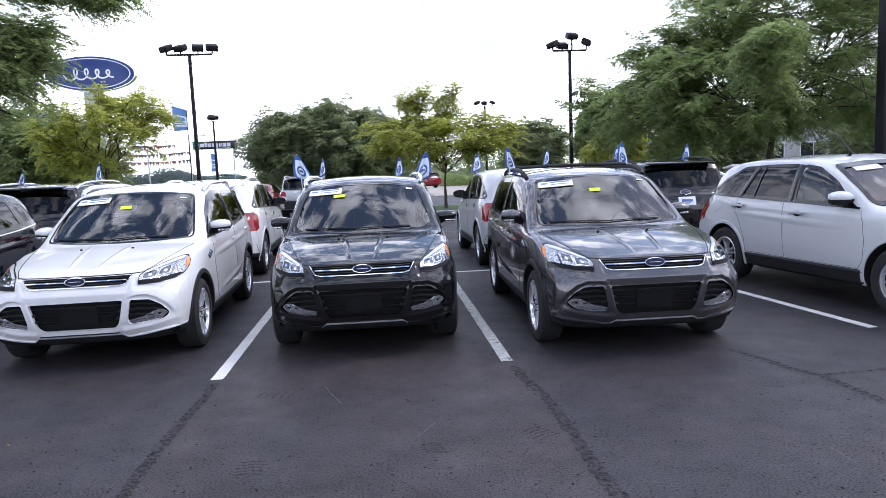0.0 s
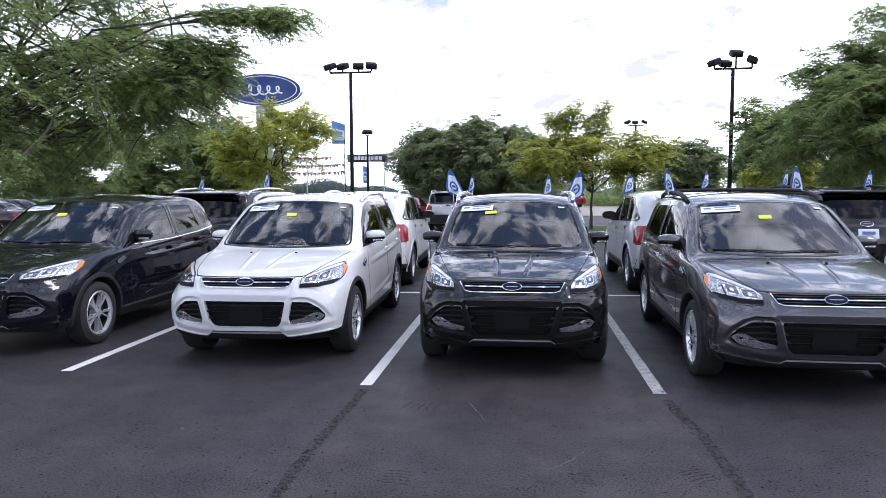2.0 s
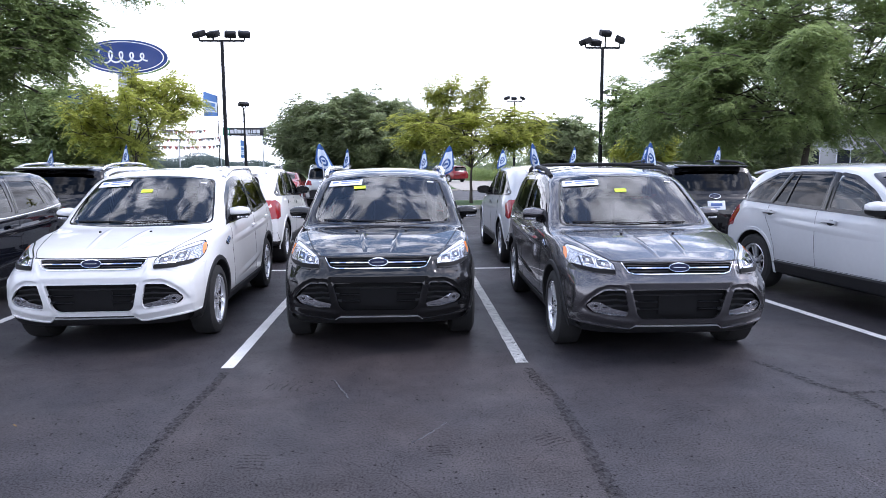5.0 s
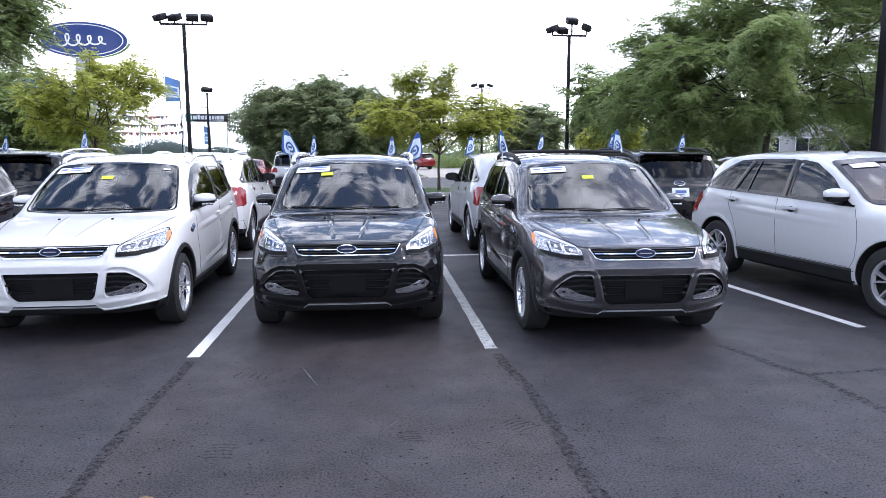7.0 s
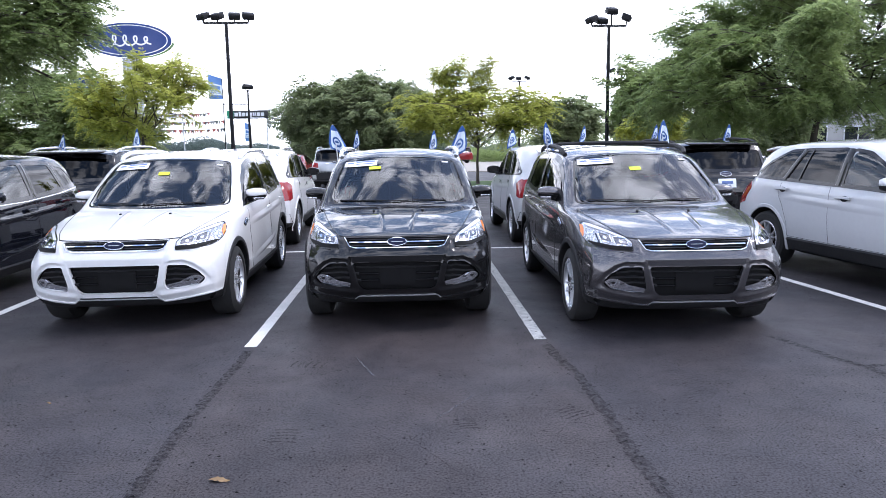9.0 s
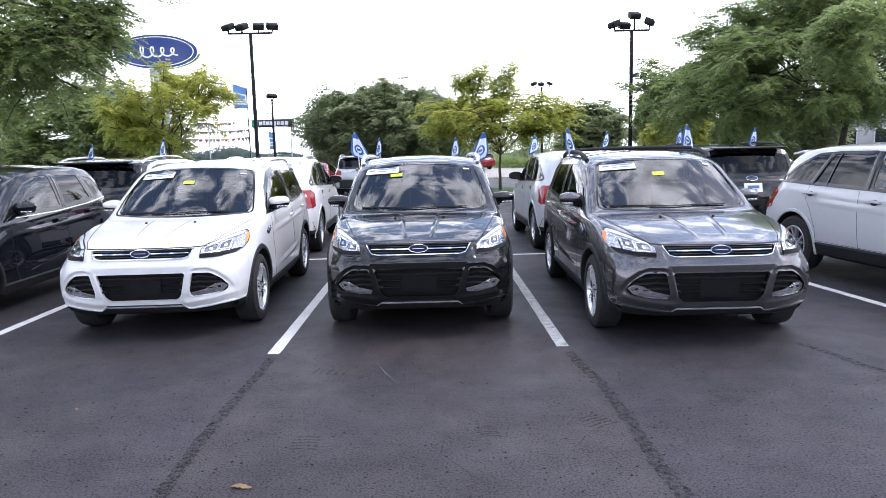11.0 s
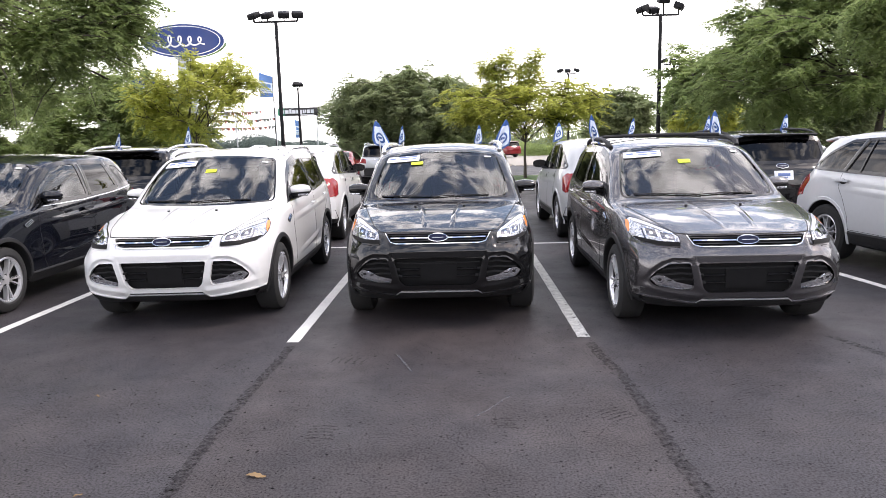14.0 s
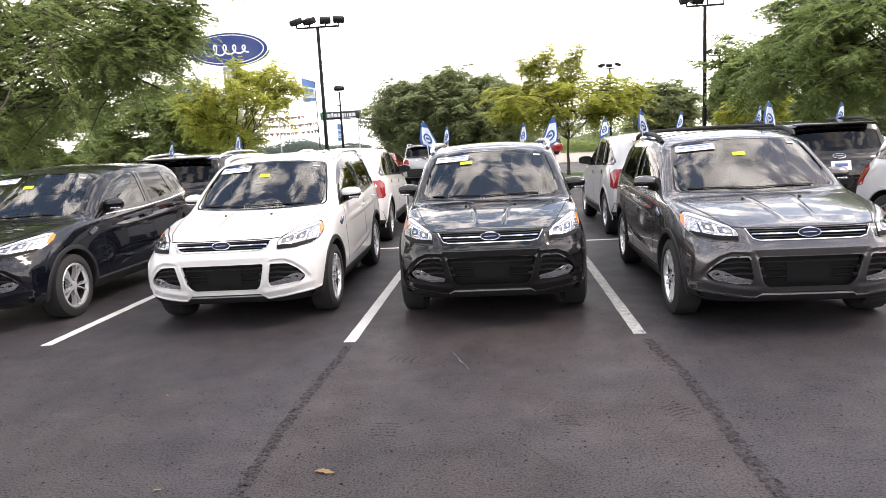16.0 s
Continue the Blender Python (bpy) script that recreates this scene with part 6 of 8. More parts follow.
def large_suv():
    """A long, tall three-row SUV."""
    c = dict(length=4.98, nose_y=0.06, front_reach=0.95, rear_reach=0.7, front_sweep=0.22, rear_sweep=0.12, rings=11, rows=66,
             front_profile=[(0.2, 0.10), (0.35, 0.02), (0.6, 0.0), (0.9, 0.02), (1.1, 0.10)],
             rear_profile=[(0.2, 0.10), (0.45, 0.0), (0.8, 0.0), (1.1, 0.05), (1.3, 0.06), (1.6, 0.08)],
             top=[(0, 1.0), (0.2, 1.06), (0.6, 1.11), (1.3, 1.16), (1.45, 1.17), (1.9, 1.45), (2.3, 1.66), (2.7, 1.735), (3.4, 1.745), (4.2, 1.715), (4.62, 1.66), (4.76, 1.42), (4.92, 1.12), (4.98, 1.05)],
             edge_z=[(0, 0.96), (0.3, 1.04), (0.8, 1.10), (1.5, 1.14), (1.95, 1.40), (2.38, 1.61), (2.8, 1.68), (3.5, 1.69), (4.2, 1.66), (4.62, 1.59), (4.85, 1.20), (4.98, 1.03)],
             edge_x=[(0, 0.60), (0.3, 0.70), (0.8, 0.78), (1.4, 0.86), (1.8, 0.85), (2.38, 0.79), (3.0, 0.78), (4.0, 0.77), (4.62, 0.74), (4.85, 0.76), (4.98, 0.72)],
             belt_z=[(0, 0.90), (0.3, 0.99), (0.8, 1.06), (1.4, 1.09), (2.6, 1.12), (3.6, 1.14), (4.4, 1.18), (4.8, 1.12), (4.98, 1.01)],
             belt_x=[(0, 0.76), (0.3, 0.85), (0.8, 0.91), (1.5, 0.92), (3.0, 0.925), (4.2, 0.91), (4.7, 0.86), (4.98, 0.82)],
             side_x=[(0, 0.88), (0.3, 0.96), (0.7, 0.995), (1.5, 0.998), (4.0, 0.998), (4.6, 0.97), (4.98, 0.92)],
             low_z=[(0, 0.30), (0.6, 0.28), (1.5, 0.27), (3.5, 0.28), (4.4, 0.34), (4.98, 0.38)],
             tyre_r=0.375, rim_r=0.24, axle_f=0.95, axle_r=3.81, track=1.70, tyre_w=0.25, spokes=5, twin=0.0, nuts=False)
    K = CarKind(c)
    sh = K.sh
    K.window("windshield", "windshield", [(-0.78, 1.20), (0, 1.18), (0.78, 1.20), (0.68, 1.61), (0, 1.65), (-0.68, 1.61)], "front", "windshield")
    K.window("wf", "door_glass", [(1.90, 1.17), (2.2, 1.43), (2.5, 1.60), (2.75, 1.62), (2.80, 1.18)], "right", "side_glass", both=True, frit=0.028)
    K.window("wr", "door_glass", [(2.90, 1.18), (2.86, 1.63), (3.58, 1.62), (3.66, 1.20)], "right", "privacy", both=True, frit=0.028)
    K.window("wq", "quarter_glass", [(3.82, 1.21), (3.80, 1.61), (4.42, 1.58), (4.55, 1.25)], "right", "privacy", both=True, frit=0.028)
    K.window("rear", "rear_window", [(-0.76, 1.21), (0, 1.19), (0.76, 1.21), (0.70, 1.55), (0.35, 1.585), (-0.35, 1.585), (-0.70, 1.55)], "back", "privacy", frit=0.035)
    K.add("tail", "tail_light", patch(sh, rounded([(0.64, 0.92), (0.66, 1.10), (0.84, 1.14), (0.93, 1.06), (0.92, 0.94)], 0.03), "back", 0.012, 0.02, 4), "red_lens", None, "red tail light", both=True)
    K.add("tail_side", "tail_light_side", patch(sh, rounded([(4.62, 0.94), (4.56, 1.06), (4.66, 1.14), (4.80, 1.10), (4.82, 0.95)], 0.02), "right", 0.010, 0.02, 3), "red_lens", None, "red tail light wrapping the corner", both=True)
    K.add("bumper", "rear_bumper", patch(sh, [(-0.95, 0.42), (0.95, 0.42), (0.95, 0.70), (0.6, 0.74), (-0.6, 0.74), (-0.95, 0.70)], "back", 0.02, 0.03, 4), "bumper", None, "rear bumper")
    K.add("gate_joint", "tailgate_joint", strip(sh, [(-0.74, 1.15), (-0.74, 0.82), (-0.68, 0.77), (0.68, 0.77), (0.74, 0.82), (0.74, 1.15)], "back", 0.010, 0.002, 0.004), "dark")
    K.add("gate_bar", "tailgate_bar", strip(sh, [(-0.36, 1.085), (0.36, 1.085)], "back", 0.03, 0.012, 0.012), "chrome", None, "bright tailgate bar", opt="gate_bar")
    K.add("brake_lamp", "high_brake_lamp", strip(sh, [(-0.12, 1.622), (0.12, 1.622)], "back", 0.02, 0.008, 0.01), "lamp_clear", None, "high brake lamp")
    K.add("spoiler", "roof_spoiler", moved(box(-0.62, 0.62, -0.10, 0.12, -0.018, 0.018, 0.012), pose(0, 4.64, 1.665, -8)), "paint", None, "roof-edge spoiler")
    emblem(K, "badge", 0.0, 1.125, 0.105, 0.042, "back", 0.018)
    K.add("plate", "number_plate", patch(sh, [(-0.155, 0.90), (0.155, 0.90), (0.155, 1.05), (-0.155, 1.05)], "back", 0.014, 0.012, 2), "sticker", None, "white dealer plate", opt="plate")
    K.add("plate_print", "plate_print", join(strip(sh, [(-0.10, 0.985), (0.10, 0.985)], "back", 0.05, 0.017, 0.002), strip(sh, [(-0.06, 0.94), (0.09, 0.94)], "back", 0.016, 0.017, 0.002)), "ink", "plate", opt="plate")
    for k, line in enumerate(([(2.85, 1.13), (2.87, 0.7), (2.85, 0.38)], [(3.74, 1.14), (3.72, 0.95), (3.40, 0.70), (3.25, 0.40)])):
        K.add("joint%d" % k, "door_joint", strip(sh, line, "right", 0.009, 0.0015, 0.004), "dark", None, both=True)
    K.add("sill", "sill_cladding", strip(sh, [(1.44, 0.33), (2.4, 0.33), (3.32, 0.33)], "right", 0.11, 0.018, 0.014), "plastic", None, both=True)
    for k, (y, z) in enumerate(((2.66, 1.02), (3.56, 1.04))):
        K.add("handle%d" % k, "door_handle", strip(sh, [(y - 0.12, z), (y, z + 0.005), (y + 0.12, z + 0.003)], "right", 0.036, 0.045, 0.03), "paint", None, both=True)
    shell = lathe([(-0.135, 0.0), (-0.13, 0.05), (-0.08, 0.09), (0.0, 0.10), (0.08, 0.095), (0.125, 0.06), (0.138, 0.0)], 16)
    K.add("mirror", "door_mirror", moved(([(x, (y if y < 0.02 else 0.02), z) for x, y, z in shell[0]], shell[1]), pose(1.03, 1.90, 1.26, 0, 0, 8)), "plastic", None, "black door mirror", both=True)
    K.add("mirror_arm", "mirror_arm", box(0.88, 1.0, 1.88, 1.96, 1.15, 1.20, 0.012), "plastic", "mirror", both=True)
    rail = [sh.at(0.74, 2.5, "top", 0.0)[0], sh.at(0.74, 2.6, "top", 0.045)[0]] + [sh.at(0.74, y, "top", 0.055)[0] for y in (2.9, 3.5, 4.1)] + [sh.at(0.73, 4.35, "top", 0.04)[0], sh.at(0.72, 4.45, "top", 0.0)[0]]
    K.add("rail", "roof_rail", tube(rail, [0.022] * len(rail), 8), "rail", None, "roof rail", both=True)
    K.add("seats", "rear_bench", join(box(-0.65, 0.65, 3.0, 3.45, 0.55, 0.78, 0.05), moved(box(-0.65, 0.65, -0.07, 0.07, 0, 0.7, 0.05), pose(0, 3.48, 0.72, -14))), "seat")
    K.add("dash", "dashboard", join(box(-0.76, 0.76, 1.65, 2.1, 0.6, 1.13, 0.06), box(-0.78, 0.78, 1.5, 4.7, 0.46, 0.57)), "interior")
    K.finish()
    return K


def sedan():
    """A four-door saloon."""
    c = dict(length=4.75, nose_y=0.06, front_reach=0.9, rear_reach=0.7, front_sweep=0.26, rear_sweep=0.18, rings=11, rows=66,
             front_profile=[(0.2, 0.08), (0.4, 0.0), (0.65, 0.0), (0.85, 0.08)], rear_profile=[(0.2, 0.08), (0.45, 0.0), (0.8, 0.0), (1.0, 0.06)],
             top=[(0, 0.74), (0.2, 0.80), (0.6, 0.87), (1.1, 0.94), (1.35, 0.965), (1.8, 1.20), (2.2, 1.38), (2.6, 1.44), (3.1, 1.44), (3.5, 1.36), (3.95, 1.16), (4.15, 1.10), (4.6, 1.085), (4.75, 1.03)],
             edge_z=[(0, 0.72), (0.3, 0.80), (0.8, 0.87), (1.4, 0.93), (1.85, 1.16), (2.25, 1.33), (2.7, 1.385), (3.1, 1.38), (3.55, 1.29), (4.0, 1.08), (4.6, 1.045), (4.75, 1.0)],
             edge_x=[(0, 0.52), (0.3, 0.62), (0.8, 0.68), (1.4, 0.75), (1.8, 0.70), (2.3, 0.58), (3.1, 0.57), (3.6, 0.58), (4.0, 0.66), (4.6, 0.62), (4.75, 0.58)],
             belt_z=[(0, 0.68), (0.3, 0.77), (0.8, 0.85), (1.4, 0.90), (2.5, 0.94), (3.5, 0.98), (4.2, 1.0), (4.75, 0.95)],
             belt_x=[(0, 0.68), (0.3, 0.78), (0.8, 0.84), (1.5, 0.85), (3.0, 0.855), (4.0, 0.83), (4.75, 0.72)],
             side_x=[(0, 0.82), (0.3, 0.89), (0.7, 0.918), (3.9, 0.918), (4.4, 0.89), (4.75, 0.85)],
             low_z=[(0, 0.20), (0.6, 0.19), (3.5, 0.20), (4.75, 0.30)],
             tyre_r=0.325, rim_r=0.215, axle_f=0.92, axle_r=3.70, track=1.58, tyre_w=0.22, spokes=5, twin=0.0, arch_mat="paint", nuts=False)
    K = CarKind(c)
    sh = K.sh
    K.window("windshield", "windshield", [(-0.70, 0.985), (0, 0.975), (0.70, 0.985), (0.55, 1.33), (0, 1.37), (-0.55, 1.33)], "front", "windshield")
    K.window("wf", "door_glass", [(1.85, 0.95), (2.1, 1.16), (2.35, 1.31), (2.62, 1.33), (2.66, 0.97)], "right", "side_glass", both=True, frit=0.025)
    K.window("wr", "door_glass", [(2.75, 0.975), (2.72, 1.335), (3.1, 1.325), (3.42, 1.22), (3.55, 1.01)], "right", "side_glass", both=True, frit=0.025)
    K.window("rear", "rear_window", [(-0.58, 1.15), (0, 1.14), (0.58, 1.15), (0.50, 1.33), (0, 1.36), (-0.50, 1.33)], "back", "privacy")
    K.add("headlight", "headlight", patch(sh, rounded([(0.50, 0.62), (0.52, 0.70), (0.70, 0.77), (0.80, 0.78), (0.80, 0.70), (0.70, 0.63)], 0.02), "front", 0.010, 0.02, 4), "lamp_clear", None, "clear headlight", both=True)
    K.add("grille", "grille", patch(sh, rounded([(-0.40, 0.70), (0.40, 0.70), (0.36, 0.48), (-0.36, 0.48)], 0.03), "front", 0.006, 0.01, 3), "plastic")
    K.add("tail", "tail_light", patch(sh, rounded([(0.52, 0.80), (0.52, 0.94), (0.78, 0.96), (0.84, 0.88), (0.80, 0.80)], 0.03), "back", 0.012, 0.02, 4), "red_lens", None, "red tail light", both=True)
    K.add("gate_joint", "boot_joint", strip(sh, [(-0.50, 0.98), (-0.50, 0.72), (0.50, 0.72), (0.50, 0.98)], "back", 0.010, 0.002, 0.004), "dark")
    K.add("joint", "door_joint", strip(sh, [(2.70, 0.95), (2.72, 0.6), (2.70, 0.27)], "right", 0.009, 0.0015, 0.004), "dark", None, both=True)
    shell = lathe([(-0.11, 0.0), (-0.10, 0.05), (0.0, 0.075), (0.09, 0.06), (0.11, 0.0)], 14)
    K.add("mirror", "door_mirror", moved(([(x, (y if y < 0.02 else 0.02), z) for x, y, z in shell[0]], shell[1]), pose(0.93, 1.78, 1.0, 0, 0, 8)), "paint", None, "", both=True)
    K.add("mirror_arm", "mirror_arm", box(0.80, 0.88, 1.76, 1.82, 0.93, 0.96, 0.01), "plastic", "mirror", both=True)
    K.add("dash", "dashboard", join(box(-0.66, 0.66, 1.6, 2.0, 0.5, 0.94, 0.05), box(-0.7, 0.7, 1.4, 3.9, 0.36, 0.46)), "interior")
    K.add("seats", "rear_bench", join(box(-0.6, 0.6, 2.9, 3.3, 0.46, 0.62, 0.04), moved(box(-0.6, 0.6, -0.07, 0.07, 0, 0.55, 0.04), pose(0, 3.32, 0.56, -16))), "seat")
    K.finish()
    return K


SUV.lay("suv", pose(0.0, 0.0, 0), paint("black"), "gloss black compact SUV with silver roof rails, parked nose out", "car", "row of compact SUVs", ("crossbar", "tag_mid", "belt"))
SUV.lay("suv", pose(-2.523, 0.09, 0, 0, 0, 1.4), paint("white"), "white compact SUV with silver roof rails and yellow windshield tag", "car", "row of compact SUVs", ("crossbar", "tag_left", "belt"))
SUV.lay("suv", pose(2.506, -0.53, 0, 0, 0, -1.0), paint("grey", rail="plastic"), "dark grey metallic compact SUV with black roof crossbars", "car", "row of compact SUVs", ("tag_left", "belt"))
SUV.lay("suv", pose(-5.45, 0.13, 0, 0, 0, 1.6), paint("navy", rail="gloss_black"), "blue-black compact SUV with bright belt trim", "car", "row of compact SUVs", ("crossbar", "tag_left", "rail"))

CROSS = crossover()
BIG = large_suv()
SALOON = sedan()
row1, row2, far_row = "front row of parked cars", "second row of parked cars", "far parked cars"
edge_mats = {"paint": "pearl", "mirror_cap": "pearl", "rail": "alloy"}
CROSS.lay("crossover", pose(6.38, -0.60, 0, 0, 0, 7.5), edge_mats, "pearl white crossover with dark windows and alloy wheels", "car", row1, ("rail",))
CROSS.lay("crossover", pose(-2.95, 9.90, 0, 0, 0, 182), {"paint": "white", "mirror_cap": "gloss_black", "rail": "alloy"}, "white crossover with black mirrors and slim roof rails", "car", row2, ("aerial",))
CROSS.lay("crossover", pose(2.80, 9.57, 0, 0, 0, 180), {"paint": "pearl", "mirror_cap": "gloss_black", "rail": "alloy"}, "pearl white crossover with tall red tail lights", "car", row2, ("aerial", "rail"))
BIG.lay("large_suv", pose(5.62, 10.55, 0, 0, 0, 180), {"paint": "black", "bumper": "black", "rail": "plastic"}, "black three-row SUV with a white dealer plate", "car", row2, ("gate_bar",))
BIG.lay("large_suv", pose(-5.72, 10.60, 0, 0, 0, 180), {"paint": "black", "bumper": "black", "rail": "alloy"}, "black three-row SUV with bright tailgate badge", "car", row2, ("gate_bar",))
SALOON.lay("saloon", pose(-0.12, 10.1, 0, 0, 0, 180), {"paint": "black"}, "black saloon parked tail to tail behind the SUV", "car", row2)
BIG.lay("large_suv", pose(-3.0, 27.0, 0, 0, 0, 180), {"paint": "silver", "bumper": "plastic", "rail": "alloy"}, "silver three-row SUV with black bumper", "car", far_row, ("plate",))
for kind, nm, p, col, lab in (
        (SALOON, "saloon", pose(-5.6, 31.0, 0, 0, 0, 178), "red", "red saloon parked far off in the lot"),
        (SALOON, "saloon", pose(-7.6, 40.0, 0, 0, 0, 180), "silver", "silver saloon parked far off in the lot"),
        (SALOON, "saloon", pose(-22.0, 16.2, 0, 0, 0, -84), "maroon", "dark maroon saloon parked beyond the tree"),
        (SALOON, "saloon", pose(-25.3, 21.8, 0, 0, 0, -82), "navy", "dark blue saloon parked beyond the tree"),
        (SALOON, "saloon", pose(-19.5, 33.0, 0, 0, 0, 200), "white", "white saloon parked far off in the lot"),
        (SALOON, "saloon", pose(-13.0, 36.0, 0, 0, 0, 190), "white", "white saloon parked far off in the lot"),
        (BIG, "large_suv", pose(3.35, 70.5, 0.012, 0, 0, 212), "red", "red SUV standing on pale concrete"),
        (SALOON, "saloon", pose(17.5, 24.0, 0, 0, 0, 80), "silver", "silver saloon parked under the trees"),
        (SALOON, "saloon", pose(10.2, 27.0, 0, 0, 0, 80), "silver", "silver saloon parked under the trees")):
    kind.lay(nm, p, {"paint": col, "bumper": col, "rail": "plastic"}, lab, "car", far_row, ("plate", "gate_bar"))


# ---- flags on the cars ----
def car_flag(x, y, z, dx, h, half, drop, swing, group="car window flags"):
    """A small window flag: pole, limp hanging cloth with a blue border and a pale printed middle."""
    root = thing("car_flag", "small blue and white cloth flag on a white car-window pole", "flag", group)
    top = Vector((dx, 0, h))
    part("flag_pole", tube([(0, 0, -0.18), tuple(top * 0.5), tuple(top)], [0.008, 0.007, 0.006], 6), M["pole_white"], root, "thin white pole")
    part("window_clip", box(-0.02, 0.02, -0.012, 0.012, -0.20, -0.08, 0.004), M["pole_white"], root)
    nu, nv = 12, 12

    def cloth(u, v):
        w = half * 1.18 * (0.10 + 1.05 * v ** 0.75 - 0.25 * max(0.0, v - 0.75) * 4)
        fall = v * drop - 0.05 * u * v * (1 if swing < 0 else -1)
        return Vector((dx * 0.99 + swing * v - dx * 0.5 * v + w * u, -0.012 + 0.030 * math.sin(u * 4.5 + v * 3.0) * v, h - 0.01 - fall - 0.12 * half * (1 - u * u) * v))

    for name, u0, u1, v0, v1, mt in (("flag_cloth", -1, 1, 0, 1, "flag_blue"), ("flag_print", -0.70, 0.80, 0.20, 0.91, "flag_white"), ("flag_mark", -0.52, 0.56, 0.42, 0.80, "flag_blue"), ("flag_mark_middle", -0.34, 0.34, 0.49, 0.73, "flag_white"), ("flag_line", -0.24, 0.24, 0.57, 0.65, "flag_blue")):
        lift = {"flag_cloth": 0, "flag_print": 0.003, "flag_mark": 0.006, "flag_mark_middle": 0.009, "flag_line": 0.012}[name]
        vs, fs = [], []
        for sgn in ((-1, 1) if lift else (1,)):
            o = len(vs)
            for i in range(nu + 1):
                for j in range(nv + 1):
                    q = v0 + (v1 - v0) * j / nv
                    k = math.sqrt(max(0.05, 1 - (2 * j / nv - 1) ** 2)) if name.startswith("flag_mark") else 1.0
                    p = cloth((u0 + (u1 - u0) * i / nu) * k, q)
                    vs.append((p[0], p[1] - sgn * lift, p[2]))
            fs += [(o + i * (nv + 1) + j, o + (i + 1) * (nv + 1) + j, o + (i + 1) * (nv + 1) + j + 1, o + i * (nv + 1) + j + 1) for i in range(nu) for j in range(nv)]
        part(name, (vs, fs), M[mt], root)
    root.matrix_basis = pose(x, y, z)


for row in (
        (-0.80, 3.00, 1.48, -0.070, 0.490, 0.105, 0.34, 0.045),
        (-0.90, 7.60, 1.61, -0.010, 0.410, 0.055, 0.33, -0.030),
        (0.56, 7.60, 1.59, 0.040, 0.410, 0.075, 0.38, -0.010),
        (0.73, 3.00, 1.47, 0.090, 0.470, 0.105, 0.37, -0.030),
        (2.08, 7.20, 1.61, 0.020, 0.380, 0.085, 0.32, -0.010),
        (1.85, 2.45, 1.52, -0.040, 0.430, 0.060, 0.30, 0.025),
        (3.47, 7.20, 1.61, 0.030, 0.430, 0.060, 0.31, -0.030),
        (4.92, 7.30, 1.59, 0.030, 0.460, 0.060, 0.33, -0.040),
        (3.29, 2.45, 1.51, 0.000, 0.450, 0.070, 0.30, 0.010),
        (6.39, 7.30, 1.62, 0.010, 0.420, 0.075, 0.36, -0.050),
        (-6.41, 7.30, 1.69, 0.010, 0.320, 0.060, 0.30, -0.060),
        (-5.01, 7.30, 1.69, -0.020, 0.410, 0.060, 0.34, -0.050)):
    car_flag(*row)

# ---- lamp posts ----
def lamp_post(x, y, h, heads, r=0.085, turn=0.0):
    """A dark steel post with floodlight heads: rows of (across, along, yaw)."""
    root = thing("lamp_post", "tall dark steel lamp post with box floodlights", "lamp post", "car park lamp posts")
    part("post", tube([(0, 0, 0.5), (0, 0, h * 0.5), (0, 0, h)], [r, r * 0.9, r * 0.75], 12), M["pole_black"], root)
    part("base", lathe([(0, 0.0), (0, 0.26), (0.5, 0.26), (0.52, 0.24), (0.52, 0.0)], 20, "z"), M["concrete"], root, "round concrete footing")
    xs, ys = [q[0] for q in heads], [q[1] for q in heads]
    part("cross_arm", join(box(min(xs), max(xs), -0.04, 0.04, h - 0.06, h + 0.02, 0.008), box(-0.04, 0.04, min(ys + [-0.05]), max(ys + [0.05]), h - 0.06, h + 0.02, 0.008)), M["pole_black"], root)
    for a, b, yaw, *up in heads:
        up = up[0] if up else 0.0
        head = part("floodlight", moved(join(box(-0.25, 0.25, -0.20, 0.20, -0.14, 0.12, 0.03), box(-0.21, 0.21, -0.235, -0.19, -0.10, 0.08, 0.01)), pose(0, 0, 0.0, 24)), M["pole_black"], root, "dark box floodlight")
        head.matrix_basis = pose(a, b, h + 0.28 + up, 0, 0, yaw)
        part("yoke", box(-0.03, 0.03, -0.03, 0.03, -0.28 - up, -0.08, 0.006), M["pole_black"], head)
    root.matrix_basis = pose(x, y, 0, 0, 0, turn)


lamp_post(-8.04, 26.1, 7.35, [(-1.0, 0, -35), (-0.38, 0, -25), (0.38, 0, 12), (1.0, 0, 20)], 0.10)
lamp_post(9.32, 26.0, 7.1, [(-0.80, 0, -70), (-0.28, 0.25, 10, -0.02), (0.10, -0.05, 8, 0.36), (0.80, 0, 70, 0.08)], 0.10, 0)
lamp_post(9.8, 55.3, 7.4, [(-0.7, 0, -60), (0, 0.4, 0), (0.7, 0, 60)], 0.11)
lamp_post(17.3, 50.0, 7.4, [(-0.8, 0, -80), (0, 0.4, 180), (0.7, 0, 70)], 0.11)
lamp_post(-12.5, 49.0, 6.3, [(0.12, 0.1, 30), (-0.12, -0.1, -140)], 0.09)

# square steel post by the broad tree
sq = thing("steel_post", "thick dark square steel post by the parked crossover", "post")
part("shaft", box(-0.11, 0.11, -0.11, 0.11, 0.3, 9.0, 0.012), M["pole_black"], sq)
part("base", box(-0.3, 0.3, -0.3, 0.3, 0.0, 0.32, 0.03), M["concrete"], sq, "square concrete footing")
sq.matrix_basis = pose(11.92, 9.0, 0, 0, 0, 12)

